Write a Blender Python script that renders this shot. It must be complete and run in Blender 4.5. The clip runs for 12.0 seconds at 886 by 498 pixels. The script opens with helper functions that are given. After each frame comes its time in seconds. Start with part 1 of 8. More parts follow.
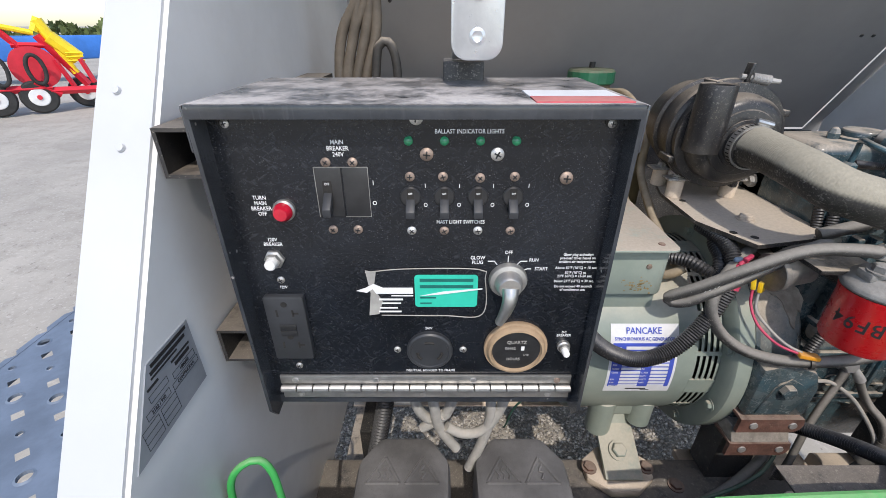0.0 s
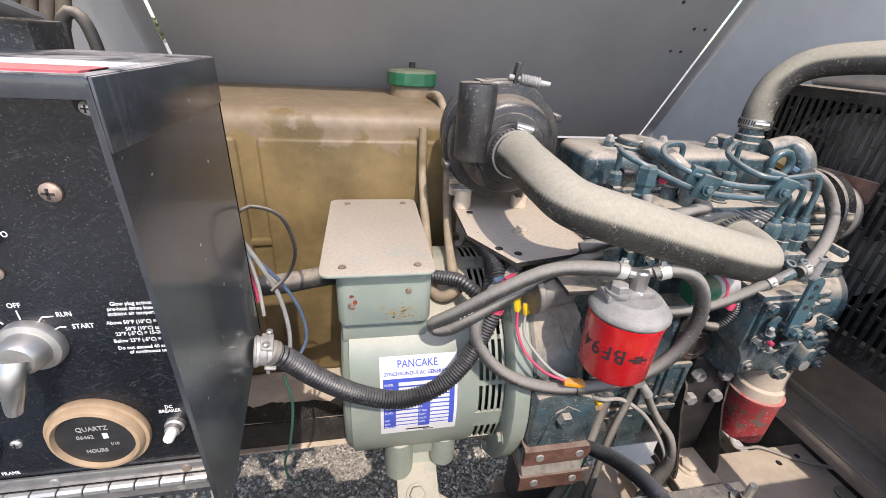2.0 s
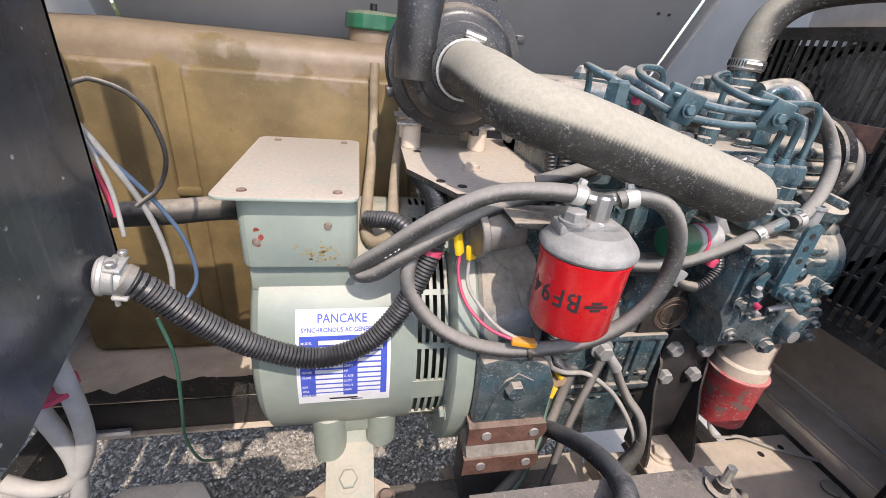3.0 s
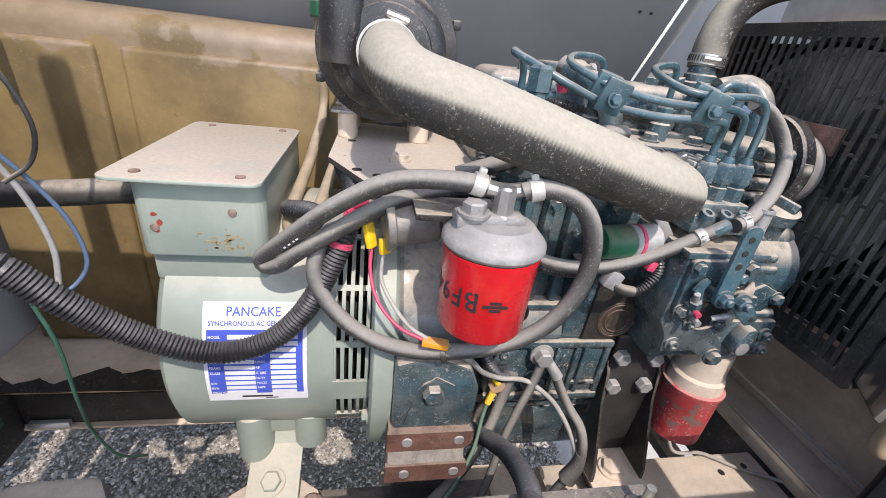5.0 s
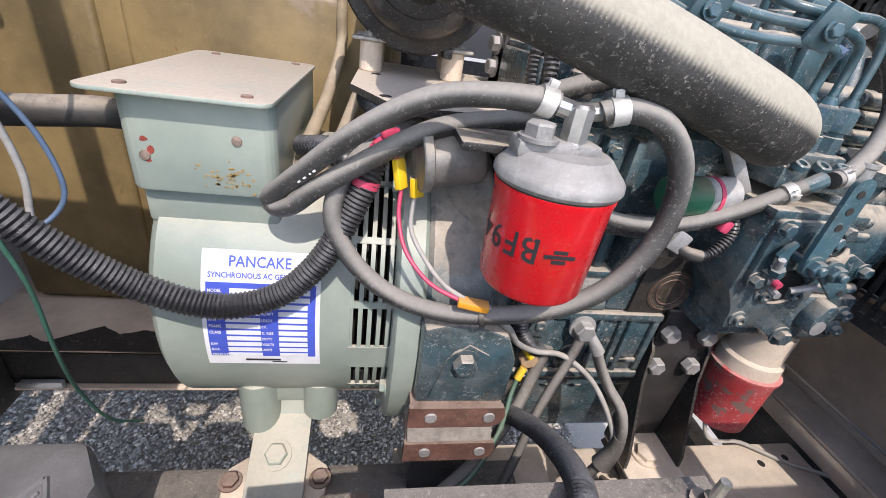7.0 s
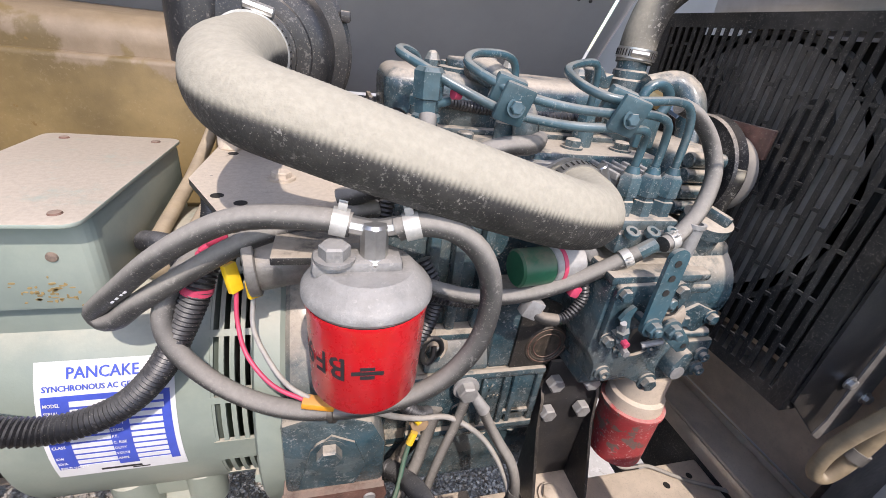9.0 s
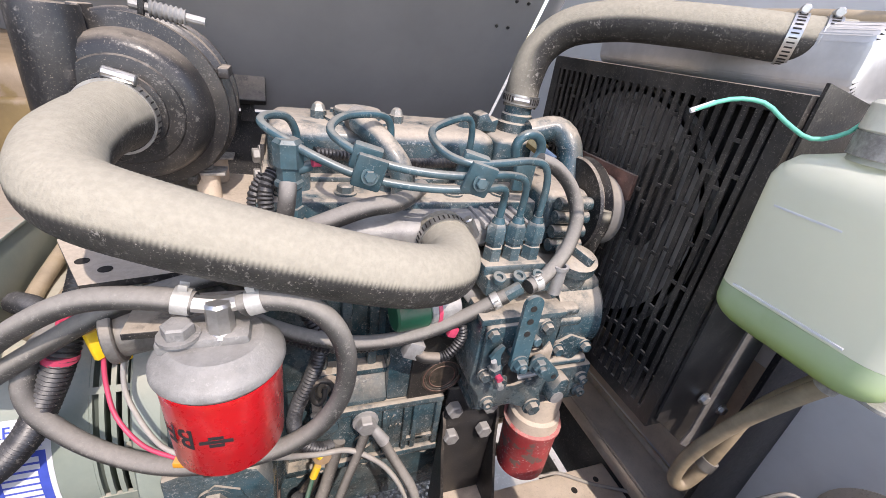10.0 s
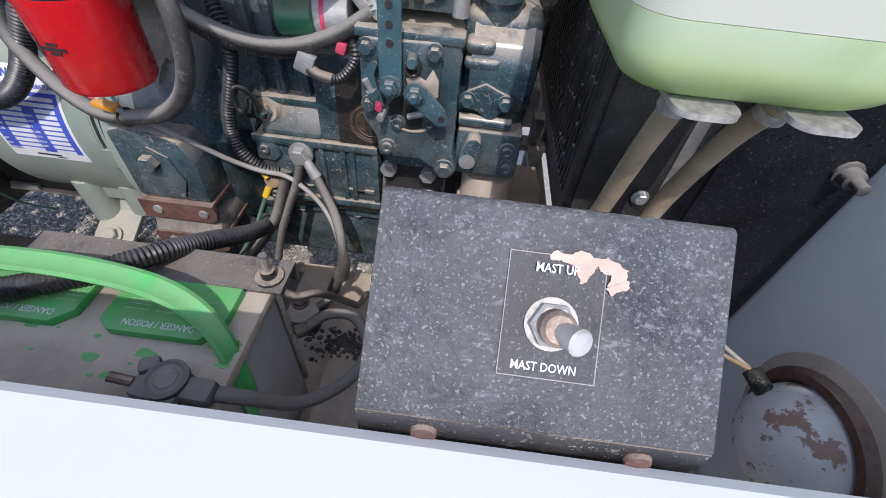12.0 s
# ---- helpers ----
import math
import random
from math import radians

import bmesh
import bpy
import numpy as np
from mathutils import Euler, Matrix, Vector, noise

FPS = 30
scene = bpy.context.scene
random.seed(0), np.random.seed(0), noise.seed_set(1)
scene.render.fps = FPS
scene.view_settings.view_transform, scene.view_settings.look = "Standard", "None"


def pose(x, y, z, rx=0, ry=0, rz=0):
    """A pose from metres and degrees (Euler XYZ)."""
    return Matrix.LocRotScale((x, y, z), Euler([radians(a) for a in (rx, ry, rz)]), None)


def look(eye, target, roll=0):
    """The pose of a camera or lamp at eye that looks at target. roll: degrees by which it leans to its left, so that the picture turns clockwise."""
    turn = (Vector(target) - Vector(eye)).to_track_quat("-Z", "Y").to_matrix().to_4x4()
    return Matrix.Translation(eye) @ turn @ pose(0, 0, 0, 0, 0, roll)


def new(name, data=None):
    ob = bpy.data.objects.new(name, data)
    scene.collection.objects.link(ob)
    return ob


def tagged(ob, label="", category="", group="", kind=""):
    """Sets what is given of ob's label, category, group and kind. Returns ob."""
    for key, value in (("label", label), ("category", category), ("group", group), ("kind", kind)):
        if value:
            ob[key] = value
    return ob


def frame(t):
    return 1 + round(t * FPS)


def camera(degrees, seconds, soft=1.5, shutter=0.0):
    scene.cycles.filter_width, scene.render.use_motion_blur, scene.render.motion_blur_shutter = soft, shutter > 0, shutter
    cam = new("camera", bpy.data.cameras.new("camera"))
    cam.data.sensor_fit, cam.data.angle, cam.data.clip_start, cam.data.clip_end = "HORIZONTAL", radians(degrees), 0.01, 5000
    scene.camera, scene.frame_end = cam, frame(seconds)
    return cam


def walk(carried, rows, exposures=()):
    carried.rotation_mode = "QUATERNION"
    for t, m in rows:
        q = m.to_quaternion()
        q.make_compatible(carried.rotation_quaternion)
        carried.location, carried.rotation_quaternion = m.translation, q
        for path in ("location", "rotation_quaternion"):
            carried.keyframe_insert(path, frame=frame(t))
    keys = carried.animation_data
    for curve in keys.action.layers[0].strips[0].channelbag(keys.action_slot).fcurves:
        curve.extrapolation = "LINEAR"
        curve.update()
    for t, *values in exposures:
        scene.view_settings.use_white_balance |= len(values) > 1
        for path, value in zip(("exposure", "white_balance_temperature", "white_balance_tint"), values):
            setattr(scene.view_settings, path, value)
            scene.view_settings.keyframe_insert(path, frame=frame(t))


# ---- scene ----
cam = camera(93.8, 12.0, soft=0.8)
METRES, EYE, TILT, LEAN, TURN = 1.185, 1.25, -28.3, 0.0, 0.0
ROWS = [
    (0.0, 0.0, 0.0, 0.0, 0.0, 0.0, -0.0),
    (0.5, 0.0008, 0.0016, -0.0003, -1.51, 0.76, 0.89),
    (1.0, 0.048, 0.0186, 0.0144, -4.36, 1.33, 2.09),
    (1.5, 0.136, 0.0417, 0.0165, -7.9, 1.08, 2.59),
    (2.0, 0.2058, 0.0682, 0.0142, -10.22, 0.86, 1.86),
    (2.5, 0.2405, 0.1033, -0.0305, -11.23, 0.78, 0.79),
    (3.0, 0.271, 0.131, -0.0462, -11.5, 0.9, 0.15),
    (3.5, 0.3043, 0.1301, -0.0492, -11.6, 1.24, -0.13),
    (5.5, 0.3525, 0.1485, -0.0558, -10.19, 1.14, -2.51),
    (6.0, 0.3413, 0.1753, -0.0662, -9.73, -0.13, -3.36),
    (6.5, 0.3329, 0.1921, -0.0785, -9.7, -1.43, -3.82),
    (8.5, 0.3877, 0.1861, -0.0561, -12.91, -0.52, -0.9),
    (9.0, 0.4182, 0.1763, -0.0178, -14.76, -0.14, 0.58),
    (9.5, 0.4604, 0.1673, 0.0238, -16.78, -0.24, 1.61),
    (10.0, 0.4796, 0.1371, 0.0213, -19.63, -0.56, 2.12),
    (10.5, 0.5201, 0.0849, -0.0199, -21.54, -3.55, -0.6),
    (11.0, 0.6624, 0.0973, -0.0837, -7.79, -9.32, -5.51),
    (11.5, 0.6869, 0.1088, -0.0968, -1.94, -14.66, -5.46),
    (12.0, 0.7119, 0.1096, -0.0937, 3.34, -18.2, -6.42),
]
walk(cam, [(t, pose(0, 0, EYE, TILT, LEAN, TURN) @ pose(METRES * x, METRES * y, METRES * z, 90 + pitch, roll, yaw)) for t, x, y, z, yaw, pitch, roll in ROWS],
     exposures=[(0.0, 0.12, 6850, 12), (0.5, 0.10, 6900, 12), (1.5, 0.48, 7150, 15), (3.0, 0.72, 7050, 17), (6.5, 0.74, 6800, 16), (9.0, 0.70, 6950, 18), (10.0, 0.73, 7050, 19), (10.5, 0.67, 6850, 18), (11.0, 0.22, 6450, 15), (12.0, 0.27, 6450, 16)])

# ---- world and light ----
world = bpy.data.worlds.new("sky")
scene.world = world
world.use_nodes = True
wn = world.node_tree
sky = wn.nodes.new("ShaderNodeTexSky")
sky.sky_type = "NISHITA"
sky.sun_disc = False
SUN_ELEV, SUN_AZ = 51.0, 174.0  # azimuth of the sun, degrees clockwise from +y
sky.sun_elevation, sky.sun_rotation = radians(SUN_ELEV), radians(SUN_AZ)
sky.dust_density = 1.0
wn.links.new(sky.outputs[0], wn.nodes["Background"].inputs[0])
wn.nodes["Background"].inputs[1].default_value = 0.25
sun = new("sun", bpy.data.lights.new("sun", "SUN"))
sun.data.energy, sun.data.angle, sun.data.color = 2.5, radians(0.6), (1.0, 0.97, 0.92)
_e, _a = radians(SUN_ELEV), radians(SUN_AZ)
SUN_DIR = Vector((math.sin(_a) * math.cos(_e), math.cos(_a) * math.cos(_e), math.sin(_e)))
sun.matrix_world = look(SUN_DIR * 20, (0, 0, 0))


# ---- materials ----
def mix(nt, fac, a, b):
    n = nt.nodes.new("ShaderNodeMix")
    n.data_type = "RGBA"
    for sock, v in ((n.inputs[0], fac), (n.inputs[6], a), (n.inputs[7], b)):
        if hasattr(v, "is_output"):
            nt.links.new(v, sock)
        else:
            sock.default_value = v if not isinstance(v, tuple) else (*v[:3], 1)
    return n.outputs[2]


def ramp(nt, v, lo, hi):
    n = nt.nodes.new("ShaderNodeMapRange")
    n.interpolation_type = "SMOOTHSTEP"
    nt.links.new(v, n.inputs[0])
    n.inputs[1].default_value, n.inputs[2].default_value = lo, hi
    return n.outputs[0]


def noise_of(nt, scale, detail=5, rough=0.6, vec=None):
    n = nt.nodes.new("ShaderNodeTexNoise")
    n.inputs["Scale"].default_value, n.inputs["Detail"].default_value, n.inputs["Roughness"].default_value = scale, detail, rough
    if vec is None:
        c = nt.nodes.new("ShaderNodeNewGeometry")
        vec = c.outputs["Position"]
    nt.links.new(vec, n.inputs["Vector"])
    return n.outputs[0]


def math_of(nt, op, a, b):
    n = nt.nodes.new("ShaderNodeMath")
    n.operation = op
    n.use_clamp = True
    for sock, v in zip(n.inputs, (a, b)):
        if hasattr(v, "is_output"):
            nt.links.new(v, sock)
        else:
            sock.default_value = v
    return n.outputs[0]


DUST = (0.44, 0.375, 0.30)


def mat(name, col, rough=0.5, metal=0.0, var=0.25, scale=30.0, bump=0.15, dust=0.0, dustcol=DUST, specks=0.0, speckcol=(0.5, 0.45, 0.38), chips=0.0,
        chipcol=(0.16, 0.07, 0.035), coat=0.0, top=0.15, full=0.85, even=0.0, scuff=0.0, scuffcol=(0.3, 0.3, 0.31), film=0.22, splash=0.0, splashcol=(0.5, 0.47, 0.42), grain=(1.0, 1.0, 1.0), drops=0.0):
    """A painted or bare surface: uneven colour at two scales, fine relief, specks, chips, and dust lying on what faces up."""
    m = bpy.data.materials.new(name)
    m.use_nodes = True
    nt = m.node_tree
    p = nt.nodes["Principled BSDF"]
    n1, n2 = noise_of(nt, scale), noise_of(nt, scale * 7, 3)
    dark = tuple(c * (1 - var) for c in col)
    light = tuple(min(1, c * (1 + var * 0.7)) for c in col)
    c = mix(nt, ramp(nt, n1, 0.3, 0.7), dark, light)
    c = mix(nt, math_of(nt, "MULTIPLY", ramp(nt, n2, 0.45, 0.75), var * 0.8), c, tuple(x * 0.7 for x in col))
    r = None
    if specks:
        v = noise_of(nt, 900, 2, 0.5)
        f = math_of(nt, "MULTIPLY", ramp(nt, v, 0.66 - 0.05 * specks, 0.74 - 0.04 * specks), 0.45)
        c = mix(nt, f, c, speckcol)
    if scuff:
        g0 = nt.nodes.new("ShaderNodeNewGeometry")
        f = None
        for k, a in enumerate((-24.0, 31.0) if grain[0] < 1 else (0.0,)):
            mp = nt.nodes.new("ShaderNodeMapping")
            mp.vector_type = "TEXTURE"
            mp.inputs["Rotation"].default_value = (radians(a), radians(a * 1.2), radians(a * 0.7))
            mp.inputs["Scale"].default_value = tuple(1 / c for c in grain)
            nt.links.new(g0.outputs["Position"], mp.inputs["Vector"])
            fk = ramp(nt, noise_of(nt, 430 if grain[0] < 1 else 150, 4, 0.65, mp.outputs[0]), 0.56, 0.70)
            f = fk if f is None else math_of(nt, "MAXIMUM", f, fk)
        f = math_of(nt, "MULTIPLY", f, math_of(nt, "MULTIPLY", ramp(nt, noise_of(nt, 25, 4, 0.6), 0.25, 0.7), scuff))
        c = mix(nt, f, c, scuffcol)
    if splash:
        v = noise_of(nt, 260, 5, 0.7)
        w = noise_of(nt, 38, 3, 0.6)
        f = math_of(nt, "MULTIPLY", ramp(nt, v, 0.56, 0.63), ramp(nt, w, 0.40, 0.62))
        c = mix(nt, math_of(nt, "MULTIPLY", f, splash), c, splashcol)
    if drops:
        w = nt.nodes.new("ShaderNodeTexVoronoi")
        w.inputs["Scale"].default_value = 75
        gd = nt.nodes.new("ShaderNodeNewGeometry")
        nt.links.new(gd.outputs["Position"], w.inputs["Vector"])
        f = math_of(nt, "MULTIPLY", ramp(nt, w.outputs["Distance"], 0.13, 0.07), ramp(nt, noise_of(nt, 60, 3), 0.5, 0.6))
        c = mix(nt, math_of(nt, "MULTIPLY", f, drops), c, (0.6, 0.58, 0.55))
    if chips:
        v = noise_of(nt, 45, 6, 0.65)
        c = mix(nt, ramp(nt, v, 0.72 - 0.12 * chips, 0.76 - 0.12 * chips), c, chipcol)
    if dust:
        g = nt.nodes.new("ShaderNodeNewGeometry")
        sx = nt.nodes.new("ShaderNodeSeparateXYZ")
        nt.links.new(g.outputs["Normal"], sx.inputs[0])
        up = ramp(nt, sx.outputs[2], top, full)
        haze = math_of(nt, "MULTIPLY", ramp(nt, noise_of(nt, 14, 6, 0.7), 0.35, 0.75), film)
        f = math_of(nt, "ADD", math_of(nt, "MULTIPLY", up, ramp(nt, noise_of(nt, 26, 8, 0.75), 0.28 - even, 0.55 - even)), haze)
        f = math_of(nt, "MULTIPLY", f, dust)
        c = mix(nt, f, c, mix(nt, ramp(nt, noise_of(nt, 210, 5), 0.3, 0.7), tuple(x * 0.91 for x in dustcol), tuple(min(1, x * 1.05) for x in dustcol)))
        r = nt.nodes.new("ShaderNodeMapRange")
        nt.links.new(f, r.inputs[0])
        r.inputs[3].default_value, r.inputs[4].default_value = rough, 0.9
        nt.links.new(r.outputs[0], p.inputs["Roughness"])
        if metal:
            r2 = nt.nodes.new("ShaderNodeMapRange")
            nt.links.new(f, r2.inputs[0])
            r2.inputs[3].default_value, r2.inputs[4].default_value = metal, 0.0
            nt.links.new(r2.outputs[0], p.inputs["Metallic"])
    else:
        r = nt.nodes.new("ShaderNodeMapRange")
        nt.links.new(n2, r.inputs[0])
        r.inputs[3].default_value, r.inputs[4].default_value = max(0.03, rough - 0.1), min(1, rough + 0.12)
        nt.links.new(r.outputs[0], p.inputs["Roughness"])
    nt.links.new(c, p.inputs["Base Color"])
    if not (dust and metal):
        p.inputs["Metallic"].default_value = metal
    if coat:
        p.inputs["Coat Weight"].default_value, p.inputs["Coat Roughness"].default_value = coat, 0.12
    if bump:
        b = nt.nodes.new("ShaderNodeBump")
        b.inputs["Strength"].default_value, b.inputs["Distance"].default_value = bump, 0.001
        nt.links.new(noise_of(nt, 420, 4), b.inputs["Height"])
        nt.links.new(b.outputs[0], p.inputs["Normal"])
    return m


M_WHITE = mat("white_enamel", (0.52, 0.53, 0.54), 0.35, var=0.05, scale=5, bump=0.05)
M_LID = mat("sage_green_dusty_lid", (0.29, 0.345, 0.30), 0.4, var=0.1, scale=14, bump=0.3, dust=0.9, dustcol=(0.43, 0.365, 0.30), top=0.5, even=0.04, splash=0.25)
M_SHELF = mat("black_shelf_under_dust", (0.022, 0.022, 0.023), 0.4, var=0.3, scale=25, bump=0.5, dust=1.0, dustcol=(0.5, 0.43, 0.35), top=0.5, even=0.12, splash=0.4)
M_PUMP = mat("dull_pump_metal", (0.2, 0.195, 0.185), 0.5, metal=0.5, var=0.3, scale=60, bump=0.4, dust=0.5)
M_WALLB = mat("white_enamel_shaded_wall", (0.72, 0.72, 0.71), 0.45, var=0.07, scale=4, bump=0.05, dust=0.3)
M_CREAM = mat("cream_cap_plastic", (0.80, 0.77, 0.65), 0.4, var=0.1, scale=60, bump=0.1)
# White enamel of the far door and flange, its shade put into the grey.
M_DOORSHADE = mat("white_door_greyed_as_shade", (0.34, 0.327, 0.315), 0.5, var=0.08, scale=4, bump=0.05, specks=0.1, speckcol=(0.3, 0.28, 0.25))
M_CRUST = mat("black_crusted_steel", (0.022, 0.021, 0.02), 0.55, var=0.4, scale=30, bump=1.0, specks=0.6, splash=0.5, splashcol=(0.3, 0.26, 0.21), chips=0.35, chipcol=(0.3, 0.25, 0.2))
M_DULL = mat("dull_worn_steel", (0.42, 0.4, 0.37), 0.55, metal=0.45, var=0.35, scale=150, bump=0.2)
M_INNER = mat("white_enamel_inside", (0.79, 0.785, 0.775), 0.45, var=0.07, scale=4, bump=0.05, dust=0.35)
M_BLACKBOX = mat("black_powder_coat", (0.03, 0.035, 0.042), 0.24, coat=0.4, scuff=0.35, scuffcol=(0.10, 0.105, 0.115), grain=(1.0, 0.9, 0.07), var=0.35, scale=22, bump=0.15, dust=0.95, dustcol=(0.46, 0.43, 0.41), film=0.05, specks=0.0, even=-0.06, drops=0.5)
M_PANEL = mat("black_panel_paint", (0.0085, 0.0105, 0.0145), 0.24, var=0.4, scale=18, bump=0.25, scuff=0.5, scuffcol=(0.06, 0.064, 0.072), grain=(0.12, 1.0, 1.0), specks=0.25, speckcol=(0.3, 0.3, 0.3))
M_BLACK = mat("black_paint", (0.016, 0.016, 0.018), 0.35, var=0.4, scale=25, bump=0.3, dust=0.8, specks=0.5, splash=0.25, film=0.1)
M_TUBE = mat("black_tube_paint", (0.018, 0.018, 0.02), 0.45, var=0.4, scale=25, bump=0.3, dust=0.35, specks=0.3)
M_CRINKLE = mat("black_crinkle_dusty", (0.030, 0.032, 0.037), 0.45, var=0.5, scale=40, bump=1.4, dust=0.22, dustcol=(0.3, 0.29, 0.28), specks=1.3, speckcol=(0.38, 0.38, 0.39), scuff=0.7, scuffcol=(0.22, 0.225, 0.235), grain=(0.11, 1.0, 1.0))
M_PLASTIC = mat("black_plastic", (0.02, 0.02, 0.021), 0.32, var=0.3, scale=30, bump=0.2, dust=0.4, splash=0.2, top=0.5, specks=0.4, speckcol=(0.45, 0.38, 0.3))
M_RUBBER = mat("dusty_black_rubber", (0.022, 0.021, 0.02), 0.55, var=0.3, scale=60, bump=0.6, dust=1.0, specks=0.3, dustcol=(0.32, 0.295, 0.235), top=-0.04, full=0.26, even=0.8, film=0.08, splash=0.4)
M_HOSE = mat("dusty_grey_hose", (0.035, 0.034, 0.033), 0.45, var=0.3, scale=60, bump=0.3, splash=0.3, dust=0.8, dustcol=(0.30, 0.28, 0.25), specks=0.3, top=-0.15, full=0.6, even=0.3, film=0.15)
M_CONDUIT = mat("black_split_conduit", (0.018, 0.018, 0.02), 0.34, var=0.3, scale=40, bump=0.1, dust=0.25, splash=0.15, specks=0.1, top=0.4, dustcol=(0.27, 0.27, 0.27), film=0.1)
M_SAGE = mat("sage_green_enamel", (0.26, 0.31, 0.27), 0.35, var=0.08, scale=14, bump=0.1, dust=0.55, chips=0.05, dustcol=(0.55, 0.46, 0.36), top=0.5)
M_TEAL = mat("teal_engine_paint", (0.027, 0.064, 0.081), 0.2, var=0.5, scale=30, bump=0.5, dust=0.95, specks=0.35, dustcol=(0.42, 0.365, 0.295), top=0.25, full=0.75, film=0.20, splash=0.6, splashcol=(0.33, 0.34, 0.33), coat=0.35)
M_TEALPIPE = mat("teal_pipe_paint", (0.036, 0.086, 0.106), 0.22, var=0.3, scale=40, bump=0.15, dust=0.4, top=0.5, splash=0.3, splashcol=(0.4, 0.42, 0.4))
M_DUSTYALU = mat("dusty_cast_aluminium", (0.36, 0.355, 0.345), 0.5, metal=0.4, var=0.25, scale=50, bump=0.5, dust=0.55, dustcol=(0.42, 0.40, 0.37), splash=0.3)
M_STEEL = mat("bare_steel", (0.55, 0.54, 0.52), 0.32, metal=0.9, var=0.2, scale=60, bump=0.1)
M_ZINC = mat("galvanised_steel", (0.62, 0.64, 0.66), 0.3, metal=0.75, var=0.12, scale=25, bump=0.1)
M_NICKEL = mat("brushed_nickel", (0.5, 0.485, 0.46), 0.42, metal=0.85, var=0.15, scale=80, bump=0.1)
M_RUSTY = mat("rusty_steel", (0.13, 0.06, 0.045), 0.7, var=0.4, scale=60, bump=0.7, dust=0.4, splash=0.4, splashcol=(0.28, 0.2, 0.15), chips=0.2, chipcol=(0.22, 0.09, 0.05))
M_BLOCK = mat("dusty_grey_isolator", (0.27, 0.245, 0.215), 0.7, var=0.3, scale=70, bump=0.6, splash=0.5, splashcol=(0.42, 0.37, 0.31), chips=0.35, chipcol=(0.12, 0.07, 0.05))
M_SCREW = mat("rusty_zinc_screw", (0.31, 0.235, 0.19), 0.5, metal=0.5, var=0.4, scale=120, bump=0.3)
M_SCREWB = mat("zinc_screw", (0.62, 0.6, 0.57), 0.35, metal=0.8, var=0.3, scale=120, bump=0.2)
M_RED = mat("red_can_enamel", (0.60, 0.007, 0.013), 0.28, var=0.08, scale=20, bump=0.05, specks=0.06, coat=0.4)
M_REDOLD = mat("worn_red_can", (0.55, 0.05, 0.055), 0.45, var=0.25, scale=30, bump=0.2, dust=0.5, film=0.5, dustcol=(0.6, 0.4, 0.36), splash=0.9, splashcol=(0.66, 0.46, 0.43), chips=1.5, chipcol=(0.2, 0.13, 0.11))
M_DIRT = mat("dirt_caked_steel", (0.62, 0.52, 0.415), 0.85, var=0.22, scale=12, bump=0.6, splash=0.3, splashcol=(0.3, 0.25, 0.2), specks=0.15, speckcol=(0.12, 0.1, 0.08), chips=0.12, chipcol=(0.07, 0.06, 0.055))
M_RAIL = mat("dirty_frame_paint", (0.045, 0.046, 0.049), 0.4, var=0.4, scale=18, bump=0.8, dust=0.45, dustcol=(0.38, 0.33, 0.275), specks=0.5, splash=0.5, chips=0.15, chipcol=(0.26, 0.22, 0.18), top=0.3)


def tank_paint():
    """Amber plastic under a flaking coat of dust that covers its upper part with a ragged lower edge."""
    m = mat("amber_poly_tank", (0.20, 0.142, 0.062), 0.5, var=0.4, scale=7, bump=0.15, chips=0.5, chipcol=(0.17, 0.105, 0.035), splash=0.2, splashcol=(0.36, 0.29, 0.2))
    nt = m.node_tree
    p = nt.nodes["Principled BSDF"]
    under = p.inputs["Base Color"].links[0].from_socket
    g = nt.nodes.new("ShaderNodeNewGeometry")
    s = nt.nodes.new("ShaderNodeSeparateXYZ")
    nt.links.new(g.outputs["Position"], s.inputs[0])
    n = nt.nodes.new("ShaderNodeMath")
    n.operation = "MULTIPLY_ADD"
    nt.links.new(noise_of(nt, 9, 7, 0.6), n.inputs[0])
    n.inputs[1].default_value = -0.34
    nt.links.new(s.outputs[2], n.inputs[2])
    edge = ramp(nt, n.outputs[0], TANK_LINE - 0.17 - 0.006, TANK_LINE - 0.17 + 0.012)
    coat = mix(nt, ramp(nt, noise_of(nt, 40, 5), 0.3, 0.7), (0.20, 0.15, 0.105), (0.26, 0.20, 0.145))
    nt.links.new(mix(nt, math_of(nt, "MULTIPLY", edge, 0.7), under, coat), p.inputs["Base Color"])
    return m


TANK_LINE = 1.06
M_TANK = tank_paint()
M_GREENCAP = mat("green_cap_plastic", (0.012, 0.12, 0.06), 0.4, var=0.2, scale=40, bump=0.1, dust=0.7, dustcol=(0.2, 0.155, 0.115))
M_MASTC = mat("brown_dusty_cable", (0.10, 0.082, 0.062), 0.6, var=0.25, scale=40, bump=0.2, dust=0.4, dustcol=(0.3, 0.25, 0.19))
M_GREENBAT = mat("green_battery_plastic", (0.04, 0.50, 0.11), 0.35, var=0.12, scale=30, bump=0.15, dust=0.35, dustcol=(0.4, 0.36, 0.28))
M_BATDUST = mat("dust_caked_battery_lid", (0.5, 0.43, 0.34), 0.9, var=0.2, scale=20, bump=0.4, chips=0.22, chipcol=(0.08, 0.36, 0.11))
M_BATGREY = mat("grey_battery_case", (0.45, 0.45, 0.44), 0.5, var=0.12, scale=20, bump=0.1, dust=0.3)
M_COVER = mat("grey_ballast_cover", (0.16, 0.157, 0.158), 0.5, var=0.3, scale=16, bump=0.4, specks=0.5, speckcol=(0.05, 0.05, 0.05))
